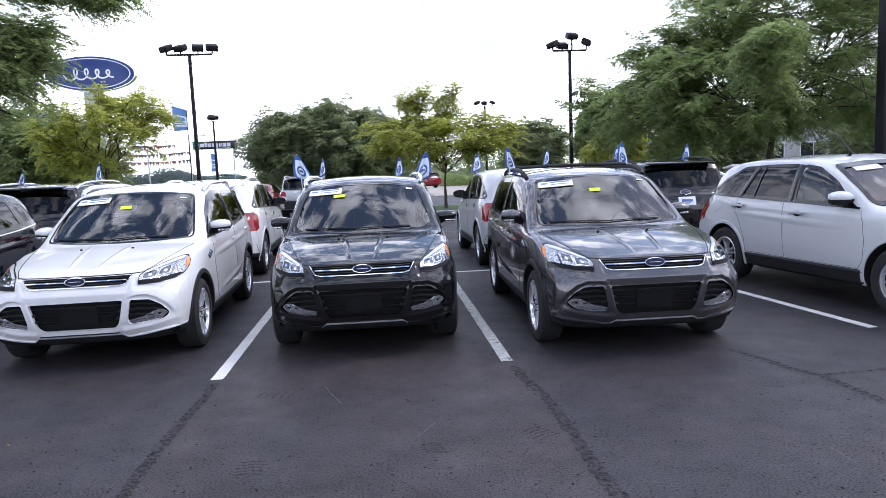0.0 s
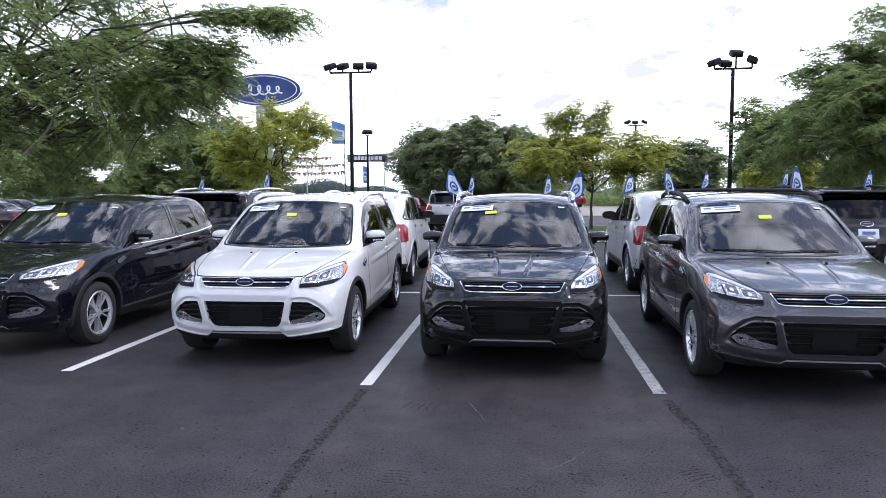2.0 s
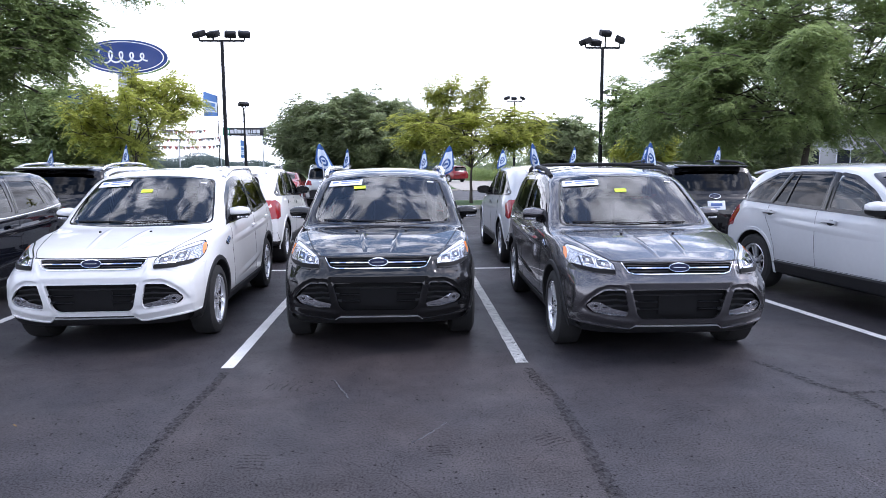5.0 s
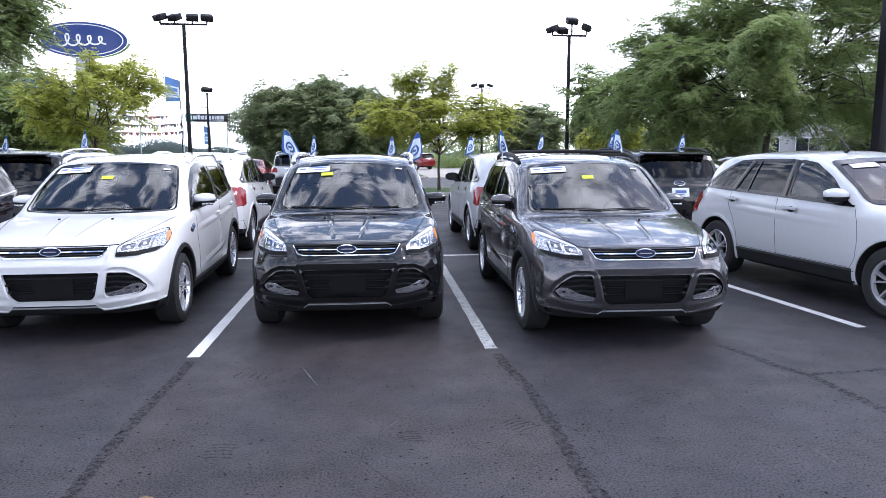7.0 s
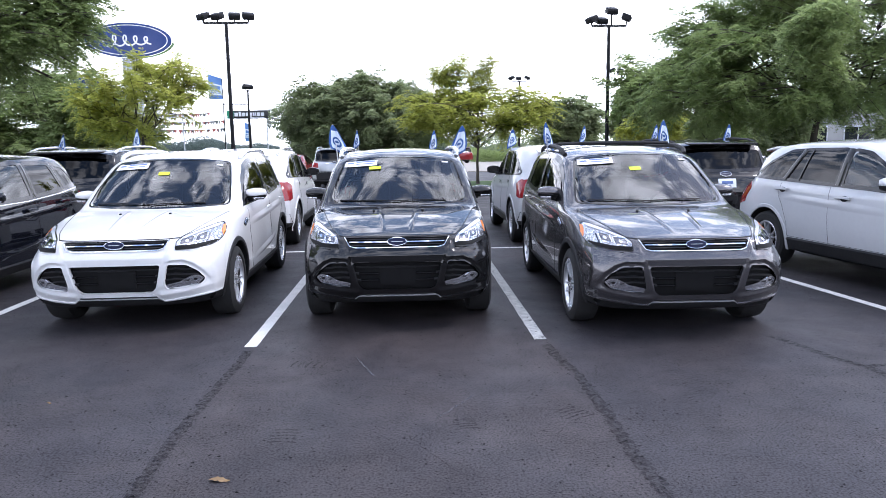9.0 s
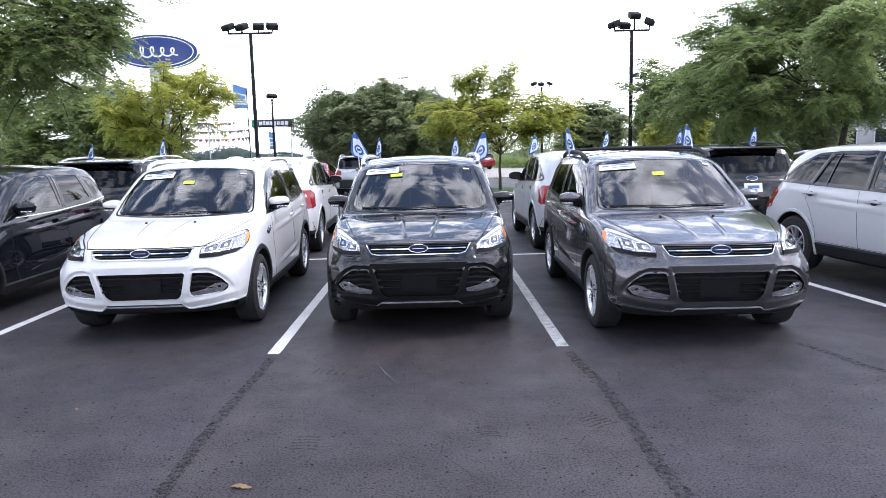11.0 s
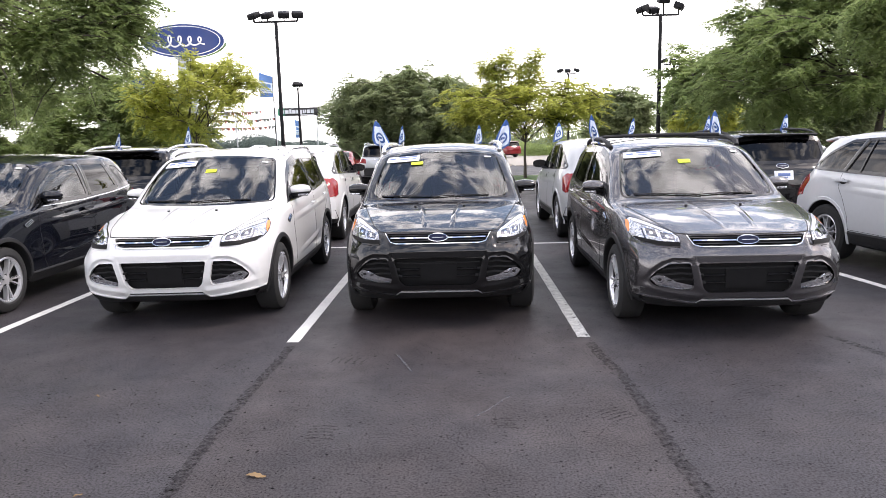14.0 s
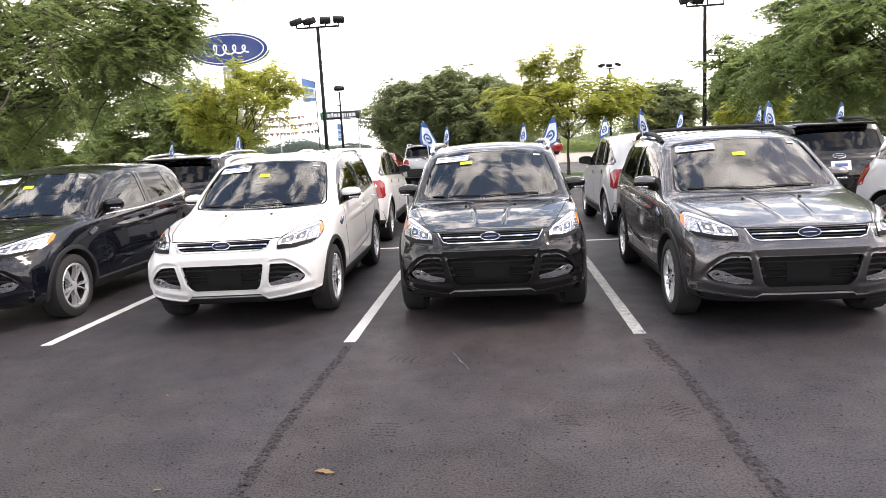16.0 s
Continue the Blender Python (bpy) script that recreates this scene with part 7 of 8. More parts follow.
# ---- signs ----
M["sign_blue"] = material("sign_blue", (0.010, 0.036, 0.17), 0.3, coat=0.5, vary=0.08, scale=1.5)
M["sign_white"] = material("sign_white", (0.75, 0.77, 0.80), 0.4, vary=0.03, scale=2)
M["sign_green"] = material("sign_green", (0.02, 0.22, 0.12), 0.4)
M["sign_black"] = material("sign_black", (0.012, 0.013, 0.014), 0.4)
M["pylon"] = material("pylon_grey", (0.42, 0.44, 0.47), 0.5, vary=0.06, scale=1.5)
M["banner_blue"] = material("banner_blue", (0.12, 0.24, 0.52), 0.7, vary=0.08, scale=2)
M["banner_white"] = material("banner_white", (0.70, 0.77, 0.85), 0.7, vary=0.05, scale=2)


def ellipse_slab(a, b, y0, y1, n=48, s=1.0):
    vs = [(a * s * math.cos(2 * math.pi * k / n), y, b * s * math.sin(2 * math.pi * k / n)) for y in (y0, y1) for k in range(n)]
    return vs, [(k, (k + 1) % n, n + (k + 1) % n, n + k) for k in range(n)] + [tuple(range(n)), tuple(range(2 * n - 1, n - 1, -1))]


oval_sign = thing("oval_pylon_sign", "large blue oval dealership sign with white rim on a grey pylon", "sign")
part("sign_body", ellipse_slab(2.30, 0.93, -0.10, 0.35), M["chrome"], oval_sign, "bright metal rim")
part("sign_face", ellipse_slab(2.30, 0.93, -0.16, -0.10, s=0.975), M["sign_blue"], oval_sign, "blue oval face")
n = 60
rimv = [(2.30 * s * math.cos(2 * math.pi * k / n), -0.168, 0.93 * s2 * math.sin(2 * math.pi * k / n)) for s, s2 in ((0.90, 0.87), (0.875, 0.825)) for k in range(n)]
part("rim_line", (rimv, [(k, (k + 1) % n, n + (k + 1) % n, n + k) for k in range(n)]), M["sign_white"], oval_sign, "thin white line", 0)
# a plain coiled flourish stands for the mark
coil = []
for k in range(121):
    t = 2 * math.pi * 4.5 * k / 120
    coil.append((-1.25 + 2.45 * k / 120 - 0.20 * math.sin(t), -0.02 + (0.34 - 0.16 * k / 120) * math.cos(t)))
g = band(coil, 0.085, 0.0, 0.0, 0.05)
part("mark_stroke", ([(x, -0.172, y) for x, y, _ in g[0]], g[1]), M["sign_white"], oval_sign, "white coiled flourish", 0)
part("pylon", box(-0.45, 0.45, 0.0, 0.3, -7.7, -0.7, 0.03), M["pylon"], oval_sign, "grey metal pylon")
part("pylon_ribs", join(*[box(x - 0.02, x + 0.02, -0.02, 0.01, -7.7, -0.9) for x in (-0.25, 0, 0.25)]), M["sign_white"], oval_sign)
oval_sign.matrix_basis = pose(-15.05, 33.0, 7.66, 0, 0, 4)

small_sign = thing("blue_board_sign", "blue rectangular board sign with a pale mark", "sign")
part("board", box(-0.75, 0.75, -0.08, 0.08, -0.6, 0.6, 0.02), M["sign_blue"], small_sign)
part("mark_stroke", ([(x * 0.4 + 0.15, -0.09, y * 0.5) for x, y, _ in band([(-0.6, 0.3), (0.2, 0.4), (0.4, 0.0), (-0.2, -0.4)], 0.3, 0)[0]], band([(-0.6, 0.3), (0.2, 0.4), (0.4, 0.0), (-0.2, -0.4)], 0.3, 0)[1]), M["sign_white"], small_sign, "", 0)
part("post", box(-0.08, 0.08, -0.06, 0.06, -5.2, -0.55), M["pylon"], small_sign)
small_sign.matrix_basis = pose(-18.0, 34.0, 5.2)

rental = thing("rental_sign", "long black board sign with a green end and white lettering bars", "sign")
part("board", box(-1.7, 1.7, -0.10, 0.10, -0.32, 0.32, 0.02), M["sign_black"], rental)
part("green_panel", box(-1.69, -1.15, -0.112, -0.10, -0.30, 0.30), M["sign_green"], rental, "green end panel")
for k, (x0, x1) in enumerate(((-1.45, -1.18), (-1.10, -0.82), (-0.76, -0.58), (-0.53, -0.25), (-0.20, -0.04), (0.02, 0.28), (0.34, 0.48), (0.54, 0.62), (0.68, 0.92), (0.98, 1.24))):
    part("letter_bar", box(x0, x1, -0.125, -0.112, -0.14 - (0.06 if k == 5 else 0), 0.15 + (0.07 if k == 2 else 0)), M["sign_white"], rental)
part("small_line", box(0.1, 1.25, -0.120, -0.108, -0.28, -0.22), M["sign_white"], rental)
part("post", box(-0.09, 0.09, 0.02, 0.12, -4.5, -0.3), M["pole_black"], rental)
rental.matrix_basis = pose(-12.75, 50.0, 4.5)


def banner(x, y, top, h, w, lean=0.0):
    root = thing("feather_banner", "blue and white cloth banner on a slim dark pole", "banner", "pole banners")
    nu, nv = 6, 10

    def cl(u, v):
        return (-u * w, 0.05 * math.sin(v * 5 + u * 2) * u, top - v * h + 0.24 * u * (1 - v) * 1.0 + lean * u)

    for name, v0, v1, mt, off in (("banner_cloth", 0, 1, "banner_blue", 0.0), ("banner_print", 0.33, 0.82, "banner_white", 0.006), ("banner_mark", 0.40, 0.56, "banner_blue", 0.012), ("banner_line", 0.62, 0.66, "banner_blue", 0.012), ("banner_line", 0.71, 0.74, "banner_blue", 0.012)):
        u0, u1 = (0, 1) if off == 0 else (0.03, 0.97) if off < 0.01 else (0.16, 0.84)
        vs = [(*cl(u0 + (u1 - u0) * i / nu, v0 + (v1 - v0) * j / nv)[:1], cl(u0 + (u1 - u0) * i / nu, v0 + (v1 - v0) * j / nv)[1] - off, cl(u0 + (u1 - u0) * i / nu, v0 + (v1 - v0) * j / nv)[2]) for i in range(nu + 1) for j in range(nv + 1)]
        part(name, (vs, [(i * (nv + 1) + j, (i + 1) * (nv + 1) + j, (i + 1) * (nv + 1) + j + 1, i * (nv + 1) + j + 1) for i in range(nu) for j in range(nv)]), M[mt], root)
    part("pole", tube([(0, 0, 0), (0, 0, top)], [0.035, 0.02], 8), M["pole_black"], root)
    part("bracket", box(0, 1.3, -0.02, 0.02, top - h * 1.28, top - h * 1.25), M["pole_black"], root)
    root.matrix_basis = pose(x, y, 0)


banner(-9.38, 29.9, 5.28, 1.02, 0.70)
banner(-14.0, 56.0, 3.9, 1.4, 0.55)

# ---- pennant strings ----
M["pennant_red"] = material("pennant_red", (0.42, 0.12, 0.10), 0.7)
# white cloth painted dark grey: its backlit shade is in the colour
M["pennant_backlit"] = material("pennant_backlit", (0.17, 0.17, 0.18), 0.7)
def pennant_string(x0, x1, z0, z1, sag, count, red, seed):
    root = thing("pennant_string", "string of small red and white pennants across the street" if red else "string of small pale pennants across the street", "pennants", "pennant strings")
    pts = [(x0 + (x1 - x0) * i / 24, 61, z0 + (z1 - z0) * i / 24 - sag * 4 * (i / 24) * (1 - i / 24)) for i in range(25)]
    part("cord", tube(pts, [0.014] * 25, 4), M["pylon"], root)
    rnd = random.Random(seed)
    tri = mesh_from("pennant", [(-0.12, 0, 0), (0.12, 0, 0), (0.02, 0.05, -0.46)], [(0, 1, 2)], 0)
    tri2 = tri.copy()
    tri.materials.append(M["pennant_red"]), tri2.materials.append(M["pennant_backlit"])
    for i in range(count):
        f = (i + rnd.uniform(0.2, 0.8)) / count * 24
        k = min(23, int(f))
        p = new("pennant", tri if rnd.random() < red else tri2)
        p.parent = root
        p.matrix_basis = pose(*Vector(pts[k]).lerp(Vector(pts[k + 1]), f - k), rnd.uniform(-20, 20), rnd.uniform(-10, 10), rnd.uniform(-55, 55))


for k, (x0, x1, z0, z1, sag, red) in enumerate(((-25.5, -19.0, 5.35, 5.25, 0.15, 0.4), (-25.5, -17.7, 4.65, 4.55, 0.2, 0.15), (-25.5, -17.6, 3.95, 3.82, 0.2, 0.55))):
    pennant_string(x0, x1, z0, z1, sag, 48, red, k)
for k, (z0, z1) in enumerate(((4.85, 4.3), (4.5, 3.8), (4.1, 3.3))):
    pennant_string(-13.6, -8.6, z0, z1, 0.12, 34, 0.0, 10 + k)
for x, h in ((-24.6, 6.0), (-21.5, 5.0), (-17.6, 5.5), (-13.6, 5.0), (-8.6, 4.5)):
    u = thing("street_pole", "thin grey street pole by the pennants", "pole", "street poles")
    part("shaft", tube([(0, 0, 0), (0, 0, h)], [0.07, 0.05], 8), M["pylon"], u)
    part("foot", lathe([(0, 0), (0, 0.14), (0.12, 0.12), (0.14, 0)], 12, "z"), M["concrete"], u)
    u.matrix_basis = pose(x, 61, 0)

# ---- buildings ----
M["window_dark"] = material("dark_window", (0.03, 0.035, 0.04), 0.12, vary=0.2, scale=0.5)
M["roof_dark"] = material("roof_dark", (0.07, 0.065, 0.06), 0.8, vary=0.2, scale=1)
M["wall_tan"] = material("brown_wall", (0.06, 0.054, 0.048), 0.85, vary=0.08, scale=0.8)


def building(name, x0, x1, y0, y1, h, wall, label, bays, turn=None, sill=0.9, head=2.5, storeys=1):
    root = thing(name, label, "building")
    th = 0.3
    part("wall", join(box(x0, x1, y0, y0 + th, 0, h), box(x0, x1, y1 - th, y1, 0, h), box(x0, x0 + th, y0 + th, y1 - th, 0, h), box(x1 - th, x1, y0 + th, y1 - th, 0, h)), M[wall], root, "", 0)
    part("roof", box(x0 - 0.3, x1 + 0.3, y0 - 0.3, y1 + 0.3, h, h + 0.35, 0.03), M["roof_dark"], root)
    step = (x1 - x0) / bays
    for s in range(storeys):
        for k in range(bays):
            a, b = x0 + step * (k + 0.2), x0 + step * (k + 0.8)
            w = part("window", box(a, b, y0 - 0.03, y0 - 0.005, sill + s * 3.1, head + s * 3.1), M["window_dark"], root)
            part("window_frame", join(box(a - 0.06, a, y0 - 0.06, y0, sill + s * 3.1, head + s * 3.1), box(b, b + 0.06, y0 - 0.06, y0, sill + s * 3.1, head + s * 3.1), box(a - 0.06, b + 0.06, y0 - 0.06, y0, head + s * 3.1, head + 0.08 + s * 3.1), box(a - 0.06, b + 0.06, y0 - 0.09, y0, sill - 0.08 + s * 3.1, sill + s * 3.1), box((a + b) / 2 - 0.03, (a + b) / 2 + 0.03, y0 - 0.05, y0, sill + s * 3.1, head + s * 3.1)), M["sign_white"], w, "", 0)
    return root


building("low_building", 26, 64, 40, 55, 3.9, "wall_grey", "pale grey low building with dark windows behind the trees", 12, sill=0.5, head=2.7)
# plain unseen wall, added behind the camera; closes the place and darkens paint reflections
tagged(part("reflection_wall", box(-60, 60, -34.4, -34, 0, 6.5), M["wall_tan"], smooth=0), "plain brown wall, added unseen behind the camera to darken reflections", "wall", kind="structure")


# ---- trees ----
def soft_tube(path, r0, r1, n=7):
    k = len(path)
    return tube(path, [r0 + (r1 - r0) * (i / (k - 1)) ** 0.8 for i in range(k)], n, False)


def bent(a, b, rnd, sag, k=6, wob=0.06):
    """A line from a to b that bows by sag and wanders a little."""
    a, b = Vector(a), Vector(b)
    ln = (b - a).length
    out = []
    for i in range(k + 1):
        t = i / k
        p = a.lerp(b, t) + Vector((0, 0, sag * ln * 4 * t * (1 - t)))
        if 0 < i < k:
            p += Vector((rnd.uniform(-1, 1), rnd.uniform(-1, 1), rnd.uniform(-1, 1))) * wob * ln * 0.5
        out.append(p)
    return out


def tree(name, x, y, height, crown, leaf, seed, label, limbs=9, twigs=7, sprays=9, trunk_r=0.16, even=False, fork=1.9, frond=0.34, leaflets=7, lsize=0.085, droop=0.35, category="tree", ground_z=0.0, floor=None, square=2.0, lobes=()):
    """A tapered trunk, limbs and branches, and a crown of feathery sprays of leaflets. crown: centre x, y, z and radii; lobes: more such rows, each with its number of limbs."""
    rnd, ng = random.Random(seed), np.random.default_rng(seed)
    root = thing(name, label, category, "trees")
    cx, cy, cz, rx, ry, rz = crown
    rx, ry, rz = rx * 1.12, ry * 1.12, rz * 1.06
    top = (cx * 0.35, cy * 0.35, fork + (cz - fork) * 0.55)
    trunk = bent((0, 0, 0), top, rnd, 0.0, 8, 0.03)
    wood = [soft_tube(trunk, trunk_r, trunk_r * 0.30, 10)]
    bases, dirs = [], []

    def env(u, v, r=1.0):
        st = math.sqrt(max(0, 1 - abs(v) ** (square if v < 0 else 2)))
        return Vector((cx + rx * r * st * math.cos(u), cy + ry * r * st * math.sin(u), cz + rz * r * v))

    main = (cx, cy, cz, rx, ry, rz)
    shares = [main] * limbs + [q[:6] for q in lobes for _ in range(q[6])]
    for i, (cx, cy, cz, rx, ry, rz) in enumerate(shares):
        u, v = 2 * math.pi * (i + rnd.uniform(-0.35, 0.35)) / limbs * 1.0 + seed, rnd.uniform(-0.92, 0.92)
        if even and i < limbs:
            u, v = i * 2.39996 + seed, -0.85 + 1.75 * (i + 0.5) / limbs
        s = trunk[min(8, 5 + int(rnd.random() * 4))]
        e = env(u, v, rnd.uniform(0.80, 1.0))
        line = bent(s, e, rnd, 0.10, 7)
        wood.append(soft_tube(line, trunk_r * 0.20, 0.008))
        for q in range(sprays * 2):
            f = (0.45 if i < limbs else 0.72) + (0.55 if i < limbs else 0.28) * (q + rnd.random()) / (sprays * 2)
            kk = min(6, int(f * 7))
            b = line[kk].lerp(line[kk + 1], f * 7 - kk)
            side = (line[kk + 1] - line[kk]).normalized()
            for _ in range(4):
                bases.append(tuple(b + Vector((rnd.uniform(-1, 1), rnd.uniform(-1, 1), rnd.uniform(-0.8, 0.8))) * frond * 0.5))
                dirs.append(tuple((side * 0.7 + Vector((rnd.uniform(-1, 1), rnd.uniform(-1, 1), rnd.uniform(-0.3, 0.15)))).normalized()))
        for j in range(twigs if i < limbs else max(4, twigs // 2)):
            t = 0.22 + 0.78 * (j + rnd.random()) / twigs if i < limbs else 0.62 + 0.38 * rnd.random()
            k = min(6, int(t * 7))
            p = line[k].lerp(line[k + 1], t * 7 - k if t * 7 - k <= 1 else 1)
            u2, v2 = u + rnd.uniform(-1.25, 1.25), max(-0.97, min(1.0, v + rnd.uniform(-0.75, 0.6)))
            e2 = env(u2, v2, rnd.uniform(0.55, 1.08))
            d = e2 - p
            if d.length > 2.8:
                e2 = p + d.normalized() * rnd.uniform(1.4, 2.8)
            if floor is not None and e2.z < floor:
                e2.z = floor + rnd.uniform(0, 0.4)
            tw = bent(p, e2, rnd, 0.06, 4, 0.08)
            wood.append(soft_tube(tw, 0.022, 0.006, 5))
            for q in range(sprays):
                f = 0.15 + 0.85 * (q + rnd.random()) / sprays
                kk = min(3, int(f * 4))
                b = tw[kk].lerp(tw[kk + 1], f * 4 - kk)
                side = (tw[kk + 1] - tw[kk]).normalized()
                for _ in range(4):
                    dv = side * 0.7 + Vector((rnd.uniform(-1, 1), rnd.uniform(-1, 1), rnd.uniform(-0.30, 0.15)))
                    bases.append(tuple(b + Vector((rnd.uniform(-1, 1), rnd.uniform(-1, 1), rnd.uniform(-0.8, 0.8))) * frond * 0.55))
                    dirs.append(tuple(dv.normalized()))
    part("trunk", join(*wood), M["bark"], root, "grey-brown trunk and branches", 60)
    # leaflets along each spray, all at once
    B, D = np.array(bases), np.array(dirs)
    nf = len(B)
    side = np.cross(D, np.array([0, 0, 1.0]))
    side /= np.linalg.norm(side, axis=1)[:, None] + 1e-6
    L = frond * ng.uniform(0.7, 1.3, nf)
    quads = []
    for j in range(leaflets):
        t = (j + 0.6) / leaflets
        spine = B + D * (L * t)[:, None]
        spine[:, 2] -= droop * L * t * t
        for sg in (-1, 1):
            ax = side * sg + D * 0.45 + ng.normal(0, 0.18, (nf, 3))
            ax[:, 2] -= 0.25
            ax /= np.linalg.norm(ax, axis=1)[:, None]
            ln = (lsize * 1.2 * ng.uniform(0.75, 1.25, nf) * (1.1 - 0.45 * t))[:, None]
            wd = np.cross(ax, ng.normal(0, 0.4, (nf, 3)) + np.array([0, 0, 1.0]))
            wd /= np.linalg.norm(wd, axis=1)[:, None] + 1e-6
            w = ln * 0.21
            quads.append(np.stack([spine, spine + ax * ln * 0.45 + wd * w, spine + ax * ln, spine + ax * ln * 0.45 - wd * w], axis=1))
    V = np.concatenate(quads).reshape(-1, 3)
    me = bpy.data.meshes.new("crown")
    nq = len(V) // 4
    me.vertices.add(len(V))
    me.vertices.foreach_set("co", V.astype(np.float32).ravel())
    me.loops.add(len(V))
    me.loops.foreach_set("vertex_index", np.arange(len(V), dtype=np.int32))
    me.polygons.add(nq)
    me.polygons.foreach_set("loop_start", np.arange(0, len(V), 4, dtype=np.int32))
    me.update(calc_edges=True)
    me.materials.append(M[leaf])
    ob = new("crown", me)
    ob.parent = root
    tagged(ob, label="feathery green leaves", kind="stuff")
    root.matrix_basis = pose(x, y, ground_z)
    return root


tree("locust_tree", -11.3, 7.0, 8, (0.9, -0.2, 4.4, 4.0, 3.6, 3.1), "leaf_a", 3, "broad honey locust with feathery green leaves on a grass island", lobes=((7.2, 0.0, 4.75, 0.5, 0.5, 0.25, 2), (6.0, 0.2, 4.0, 0.7, 0.8, 0.7, 3), (4.9, 0.2, 3.3, 1.2, 1.2, 0.9, 4), (-2.6, 0.4, 3.6, 2.2, 2.0, 1.6, 3), (-2.4, -1.0, 5.4, 2.4, 1.8, 1.3, 6)), even=True, limbs=22, twigs=14, sprays=9, trunk_r=0.21, fork=1.7, frond=0.34, leaflets=10, lsize=0.072, ground_z=0.1, floor=1.75, square=5.0)
tree("locust_tree", -10.0, 20.6, 5.6, (0.0, 0, 3.5, 2.3, 2.2, 1.75), "leaf_b", 5, "young yellow-green locust tree on a grass island", limbs=14, twigs=7, sprays=6, trunk_r=0.08, fork=1.4, frond=0.40, lsize=0.108, leaflets=9, ground_z=0.1, floor=1.4)
tree("locust_tree", 11.8, 14.2, 9, (2.6, 0.0, 5.2, 5.0, 4.2, 3.2), "leaf_a", 8, "broad dark green honey locust behind the parked crossover", lobes=((-2.0, -0.6, 3.5, 3.0, 2.6, 1.5, 16), (-3.1, 0.4, 4.9, 1.7, 1.6, 1.3, 8), (-1.6, -4.9, 4.0, 1.5, 1.0, 0.9, 5)), limbs=22, twigs=14, sprays=10, trunk_r=0.16, fork=1.5, frond=0.40, leaflets=10, lsize=0.085, ground_z=0.1, floor=2.0, square=4.0)
tree("locust_tree", 13.5, 24.0, 7, (-1.2, 0, 4.0, 3.4, 3.0, 2.5), "leaf_a", 12, "honey locust tree with light green tips", limbs=13, twigs=9, sprays=8, trunk_r=0.13, fork=1.5, frond=0.44, lsize=0.16, leaflets=8, ground_z=0.1, floor=1.6)
tree("locust_tree", 2.95, 23.0, 5.9, (0.0, 0, 3.05, 3.3, 2.6, 1.15), "leaf_b", 16, "young yellow-green locust tree with an open crown", even=True, lobes=((-0.45, 0.0, 4.5, 1.6, 1.1, 1.35, 6), (-2.9, 0.2, 3.1, 0.9, 0.9, 0.75, 3), (2.4, 0.2, 3.0, 1.2, 1.0, 0.7, 3), (0.3, 0.0, 3.8, 2.2, 1.4, 0.7, 4)), limbs=16, twigs=7, sprays=5, trunk_r=0.08, fork=1.5, frond=0.40, lsize=0.112, leaflets=9, ground_z=0.1, floor=1.7)
tree("shade_tree", -3.5, 45.0, 8, (0, 0, 3.9, 6.5, 5.2, 3.3), "leaf_c", 21, "dense dark green shade tree", even=True, limbs=44, square=4.0, twigs=13, sprays=9, trunk_r=0.25, fork=1.4, frond=0.5, lsize=0.19, leaflets=7, floor=1.0)
tree("shade_tree", 17.6, 70.0, 8, (0, 0, 4.2, 4.0, 4.0, 3.1), "leaf_c", 25, "dark green tree far behind the lot", limbs=14, twigs=9, sprays=8, trunk_r=0.22, fork=1.4, frond=0.7, lsize=0.425, leaflets=5, floor=0.6)
tree("shade_tree", 24.5, 62.0, 8, (0, 0, 3.6, 4.2, 4.0, 3.0), "leaf_c", 27, "dark green tree far behind the lot", limbs=14, twigs=9, sprays=8, trunk_r=0.22, fork=1.2, frond=0.7, lsize=0.425, leaflets=5, floor=0.4)
tree("shade_tree", 17.0, 40.0, 5, (0, 0, 2.4, 2.4, 2.2, 1.9), "leaf_b", 29, "light green tree by the far lot edge", limbs=11, twigs=8, sprays=7, trunk_r=0.10, fork=0.9, frond=0.5, lsize=0.250, leaflets=5, floor=0.4)
tree("shade_tree", -16.5, 27.0, 6, (0, 0, 3.0, 3.6, 3.0, 2.4), "leaf_a", 31, "green tree behind the lot", limbs=13, twigs=9, sprays=7, trunk_r=0.14, fork=1.2, frond=0.5, lsize=0.250, leaflets=5, floor=0.7)
tree("shade_tree", -36.0, 38.0, 9, (0, 0, 5.0, 8.5, 4.0, 3.9), "leaf_c", 33, "green tree behind the lot", limbs=14, twigs=9, sprays=8, trunk_r=0.16, fork=1.2, frond=0.5, lsize=0.250, leaflets=5, floor=0.7)
tree("shade_tree", 22.5, 19.0, 9, (0, 0, 4.6, 4.6, 4.0, 3.4), "leaf_a", 35, "broad tree behind the lot", limbs=14, twigs=10, sprays=8, trunk_r=0.2, fork=1.9, frond=0.5, lsize=0.250, leaflets=5, floor=3.0)


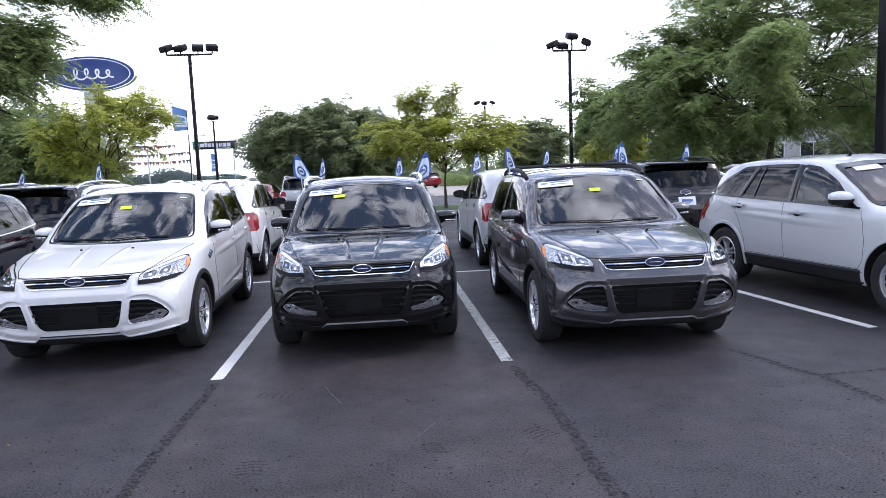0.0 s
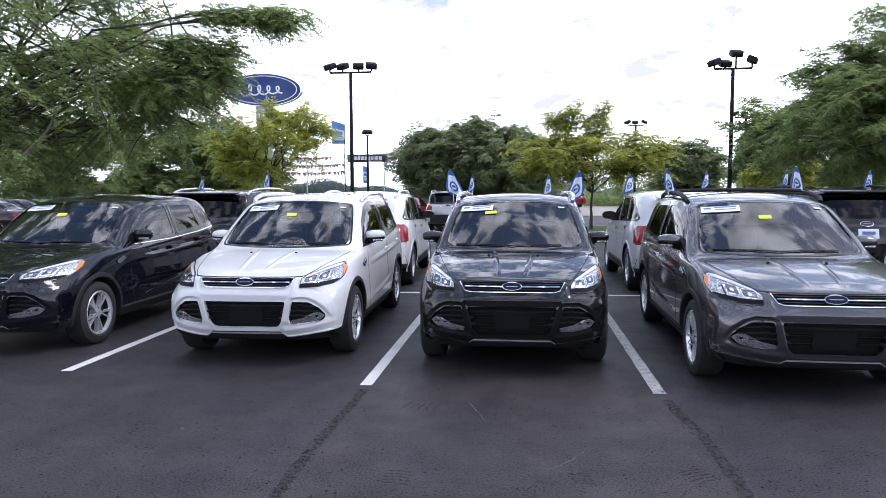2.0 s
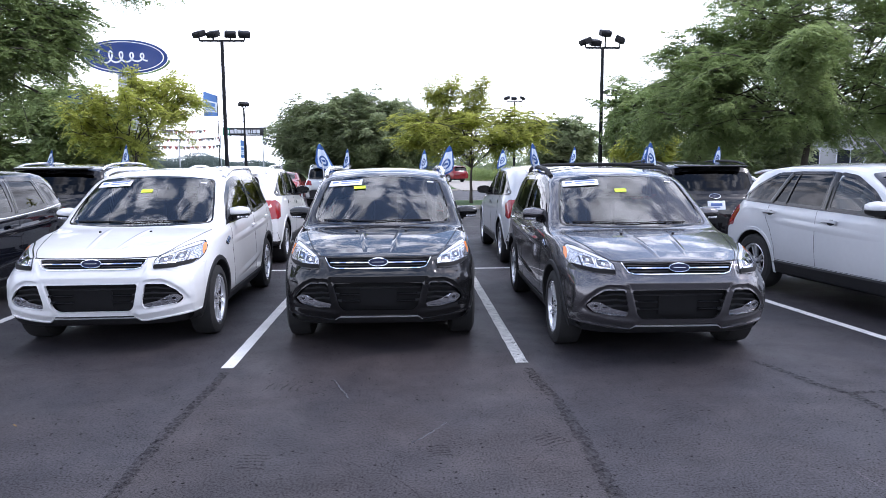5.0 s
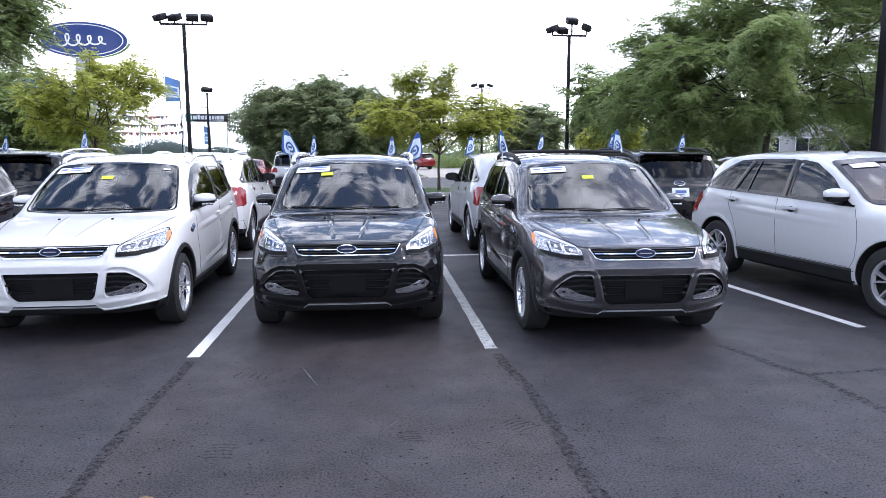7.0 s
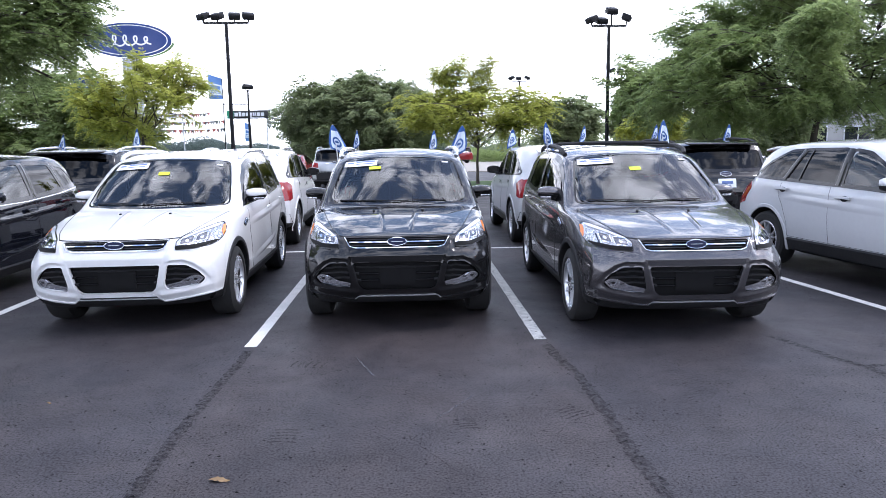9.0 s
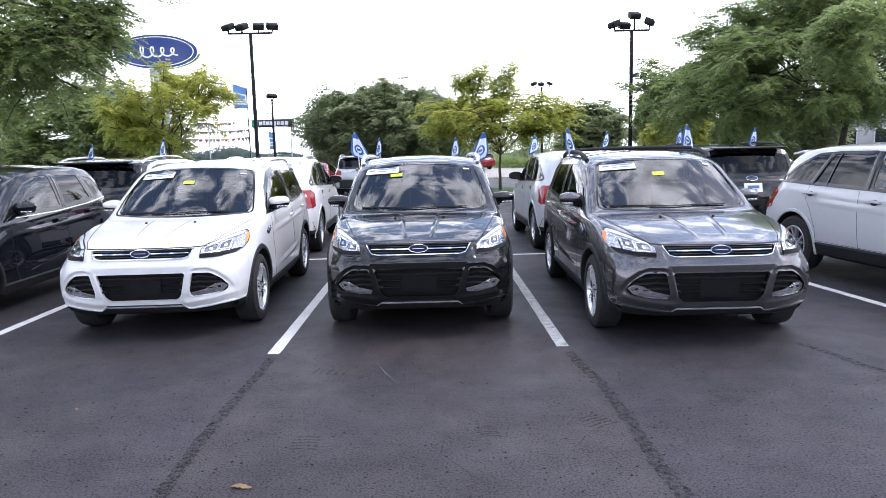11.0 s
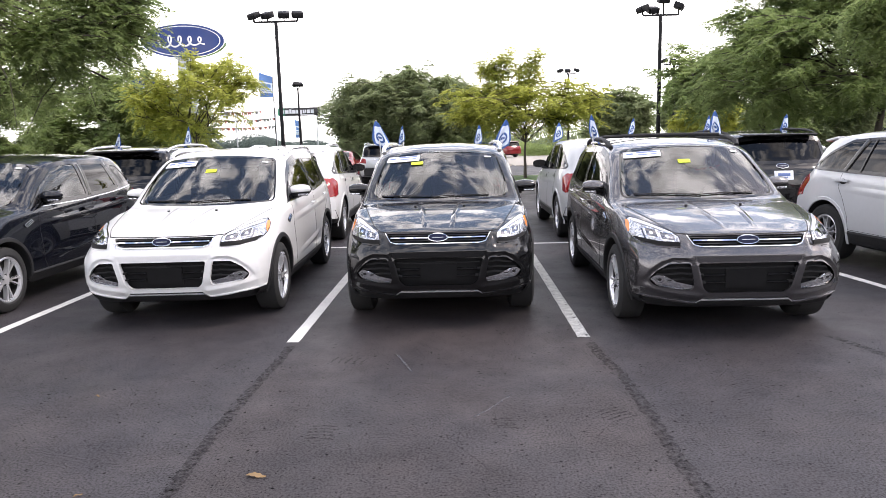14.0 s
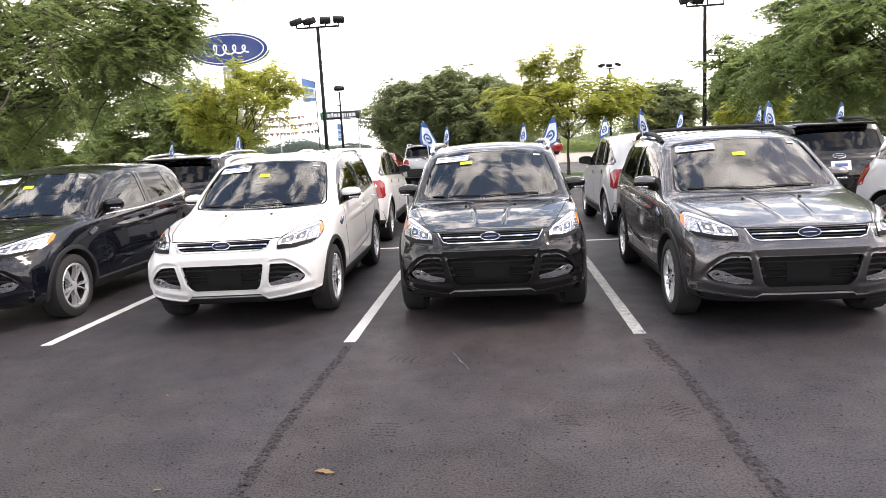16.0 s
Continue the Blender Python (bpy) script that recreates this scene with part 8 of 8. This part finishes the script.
def far_woods(name, x0, x1, y, h, n, seed, label, leaf="leaf_c"):
    """A far belt of trees: many small leaf clumps along the skyline."""
    ng = np.random.default_rng(seed)
    cx = ng.uniform(x0, x1, n)
    prof = h * (0.62 + 0.25 * np.sin(cx * 0.11 + seed) + 0.13 * np.sin(cx * 0.37 + 2 * seed))
    cz = prof * ng.uniform(0, 1, n) ** 0.85
    c = np.c_[cx, y + ng.uniform(-4, 4, n), cz]
    a, b = ng.normal(0, 1, (n, 3)), ng.normal(0, 1, (n, 3))
    a /= np.linalg.norm(a, axis=1)[:, None]
    b = np.cross(a, b)
    b /= np.linalg.norm(b, axis=1)[:, None]
    s = ((0.04 + h * 0.030) * ng.uniform(0.5, 1.2, n))[:, None]
    V = np.stack([c - a * s, c + b * s * 0.7, c + a * s, c - b * s * 0.7], axis=1).reshape(-1, 3)
    ob = part(name, (V.tolist(), [(4 * k, 4 * k + 1, 4 * k + 2, 4 * k + 3) for k in range(n)]), M[leaf], smooth=0)
    tagged(ob, label, "woods", kind="stuff")


def far_ridge(x0, x1, y, h, seed, label):
    """A long low wooded rise: a rounded bank with an uneven crest."""
    ng = np.random.default_rng(seed)
    n = 500
    xs = np.linspace(x0, x1, n)
    crest = h * (0.62 + 0.25 * np.sin(xs * 0.11 + 2) + 0.13 * np.sin(xs * 0.37 + 4)) * 0.86 + ng.normal(0, 0.10, n)
    vs = [(x, y + d, max(0, c * f)) for x, c in zip(xs, crest) for d, f in ((-3, 0), (-2.4, 0.5), (-1.2, 0.85), (0.5, 1.0), (3, 0.6), (5, 0))]
    ob = part("far_ridge", (vs, [(6 * i + j, 6 * i + j + 1, 6 * i + j + 7, 6 * i + j + 6) for i in range(n - 1) for j in range(5)]), M["leaf_hazed"], smooth=60)
    tagged(ob, label, "woods", kind="stuff")


far_ridge(-160, 40, 194, 6.0, 3, "hazy wooded rise on the far skyline")
far_woods("far_woods", -160, 40, 190, 6.0, 60000, 2, "low belt of trees on the far skyline", "leaf_hazed")
far_woods("far_woods", 6, 60, 96, 5.0, 16000, 5, "hedge and trees behind the concrete apron")
far_woods("far_hedge", -60, -12.5, 52, 1.2, 20000, 7, "hedge along the far side of the lot")
far_woods("far_hedge", 7.0, 32, 76, 2.4, 30000, 9, "light green shrubs by the apron", "leaf_a")

tree("shade_tree", 18.8, 31.0, 6, (0, 0, 2.5, 3.2, 3.0, 2.2), "leaf_c", 41, "dark green tree in front of the pale building", limbs=16, twigs=9, sprays=8, trunk_r=0.15, fork=1.0, frond=0.5, lsize=0.24, leaflets=5, floor=0.6)
tree("shade_tree", 31.0, 34.0, 6, (0, 0, 2.8, 4.2, 3.4, 2.4), "leaf_c", 43, "dark green tree in front of the pale building", limbs=16, twigs=9, sprays=8, trunk_r=0.15, fork=1.0, frond=0.5, lsize=0.24, leaflets=5, floor=0.8)

tree("shade_tree", -27.0, 33.0, 7, (0, 0, 3.4, 5.0, 3.6, 2.9), "leaf_a", 47, "green tree beyond the far parked cars", limbs=16, twigs=9, sprays=8, trunk_r=0.16, fork=1.2, frond=0.5, lsize=0.22, leaflets=5, floor=1.6, square=3.0)
tree("shade_tree", -19.0, 36.0, 7, (0, 0, 3.2, 4.6, 3.6, 2.7), "leaf_c", 49, "green tree beyond the far parked cars", limbs=16, twigs=9, sprays=8, trunk_r=0.16, fork=1.2, frond=0.5, lsize=0.22, leaflets=5, floor=1.2, square=3.0)
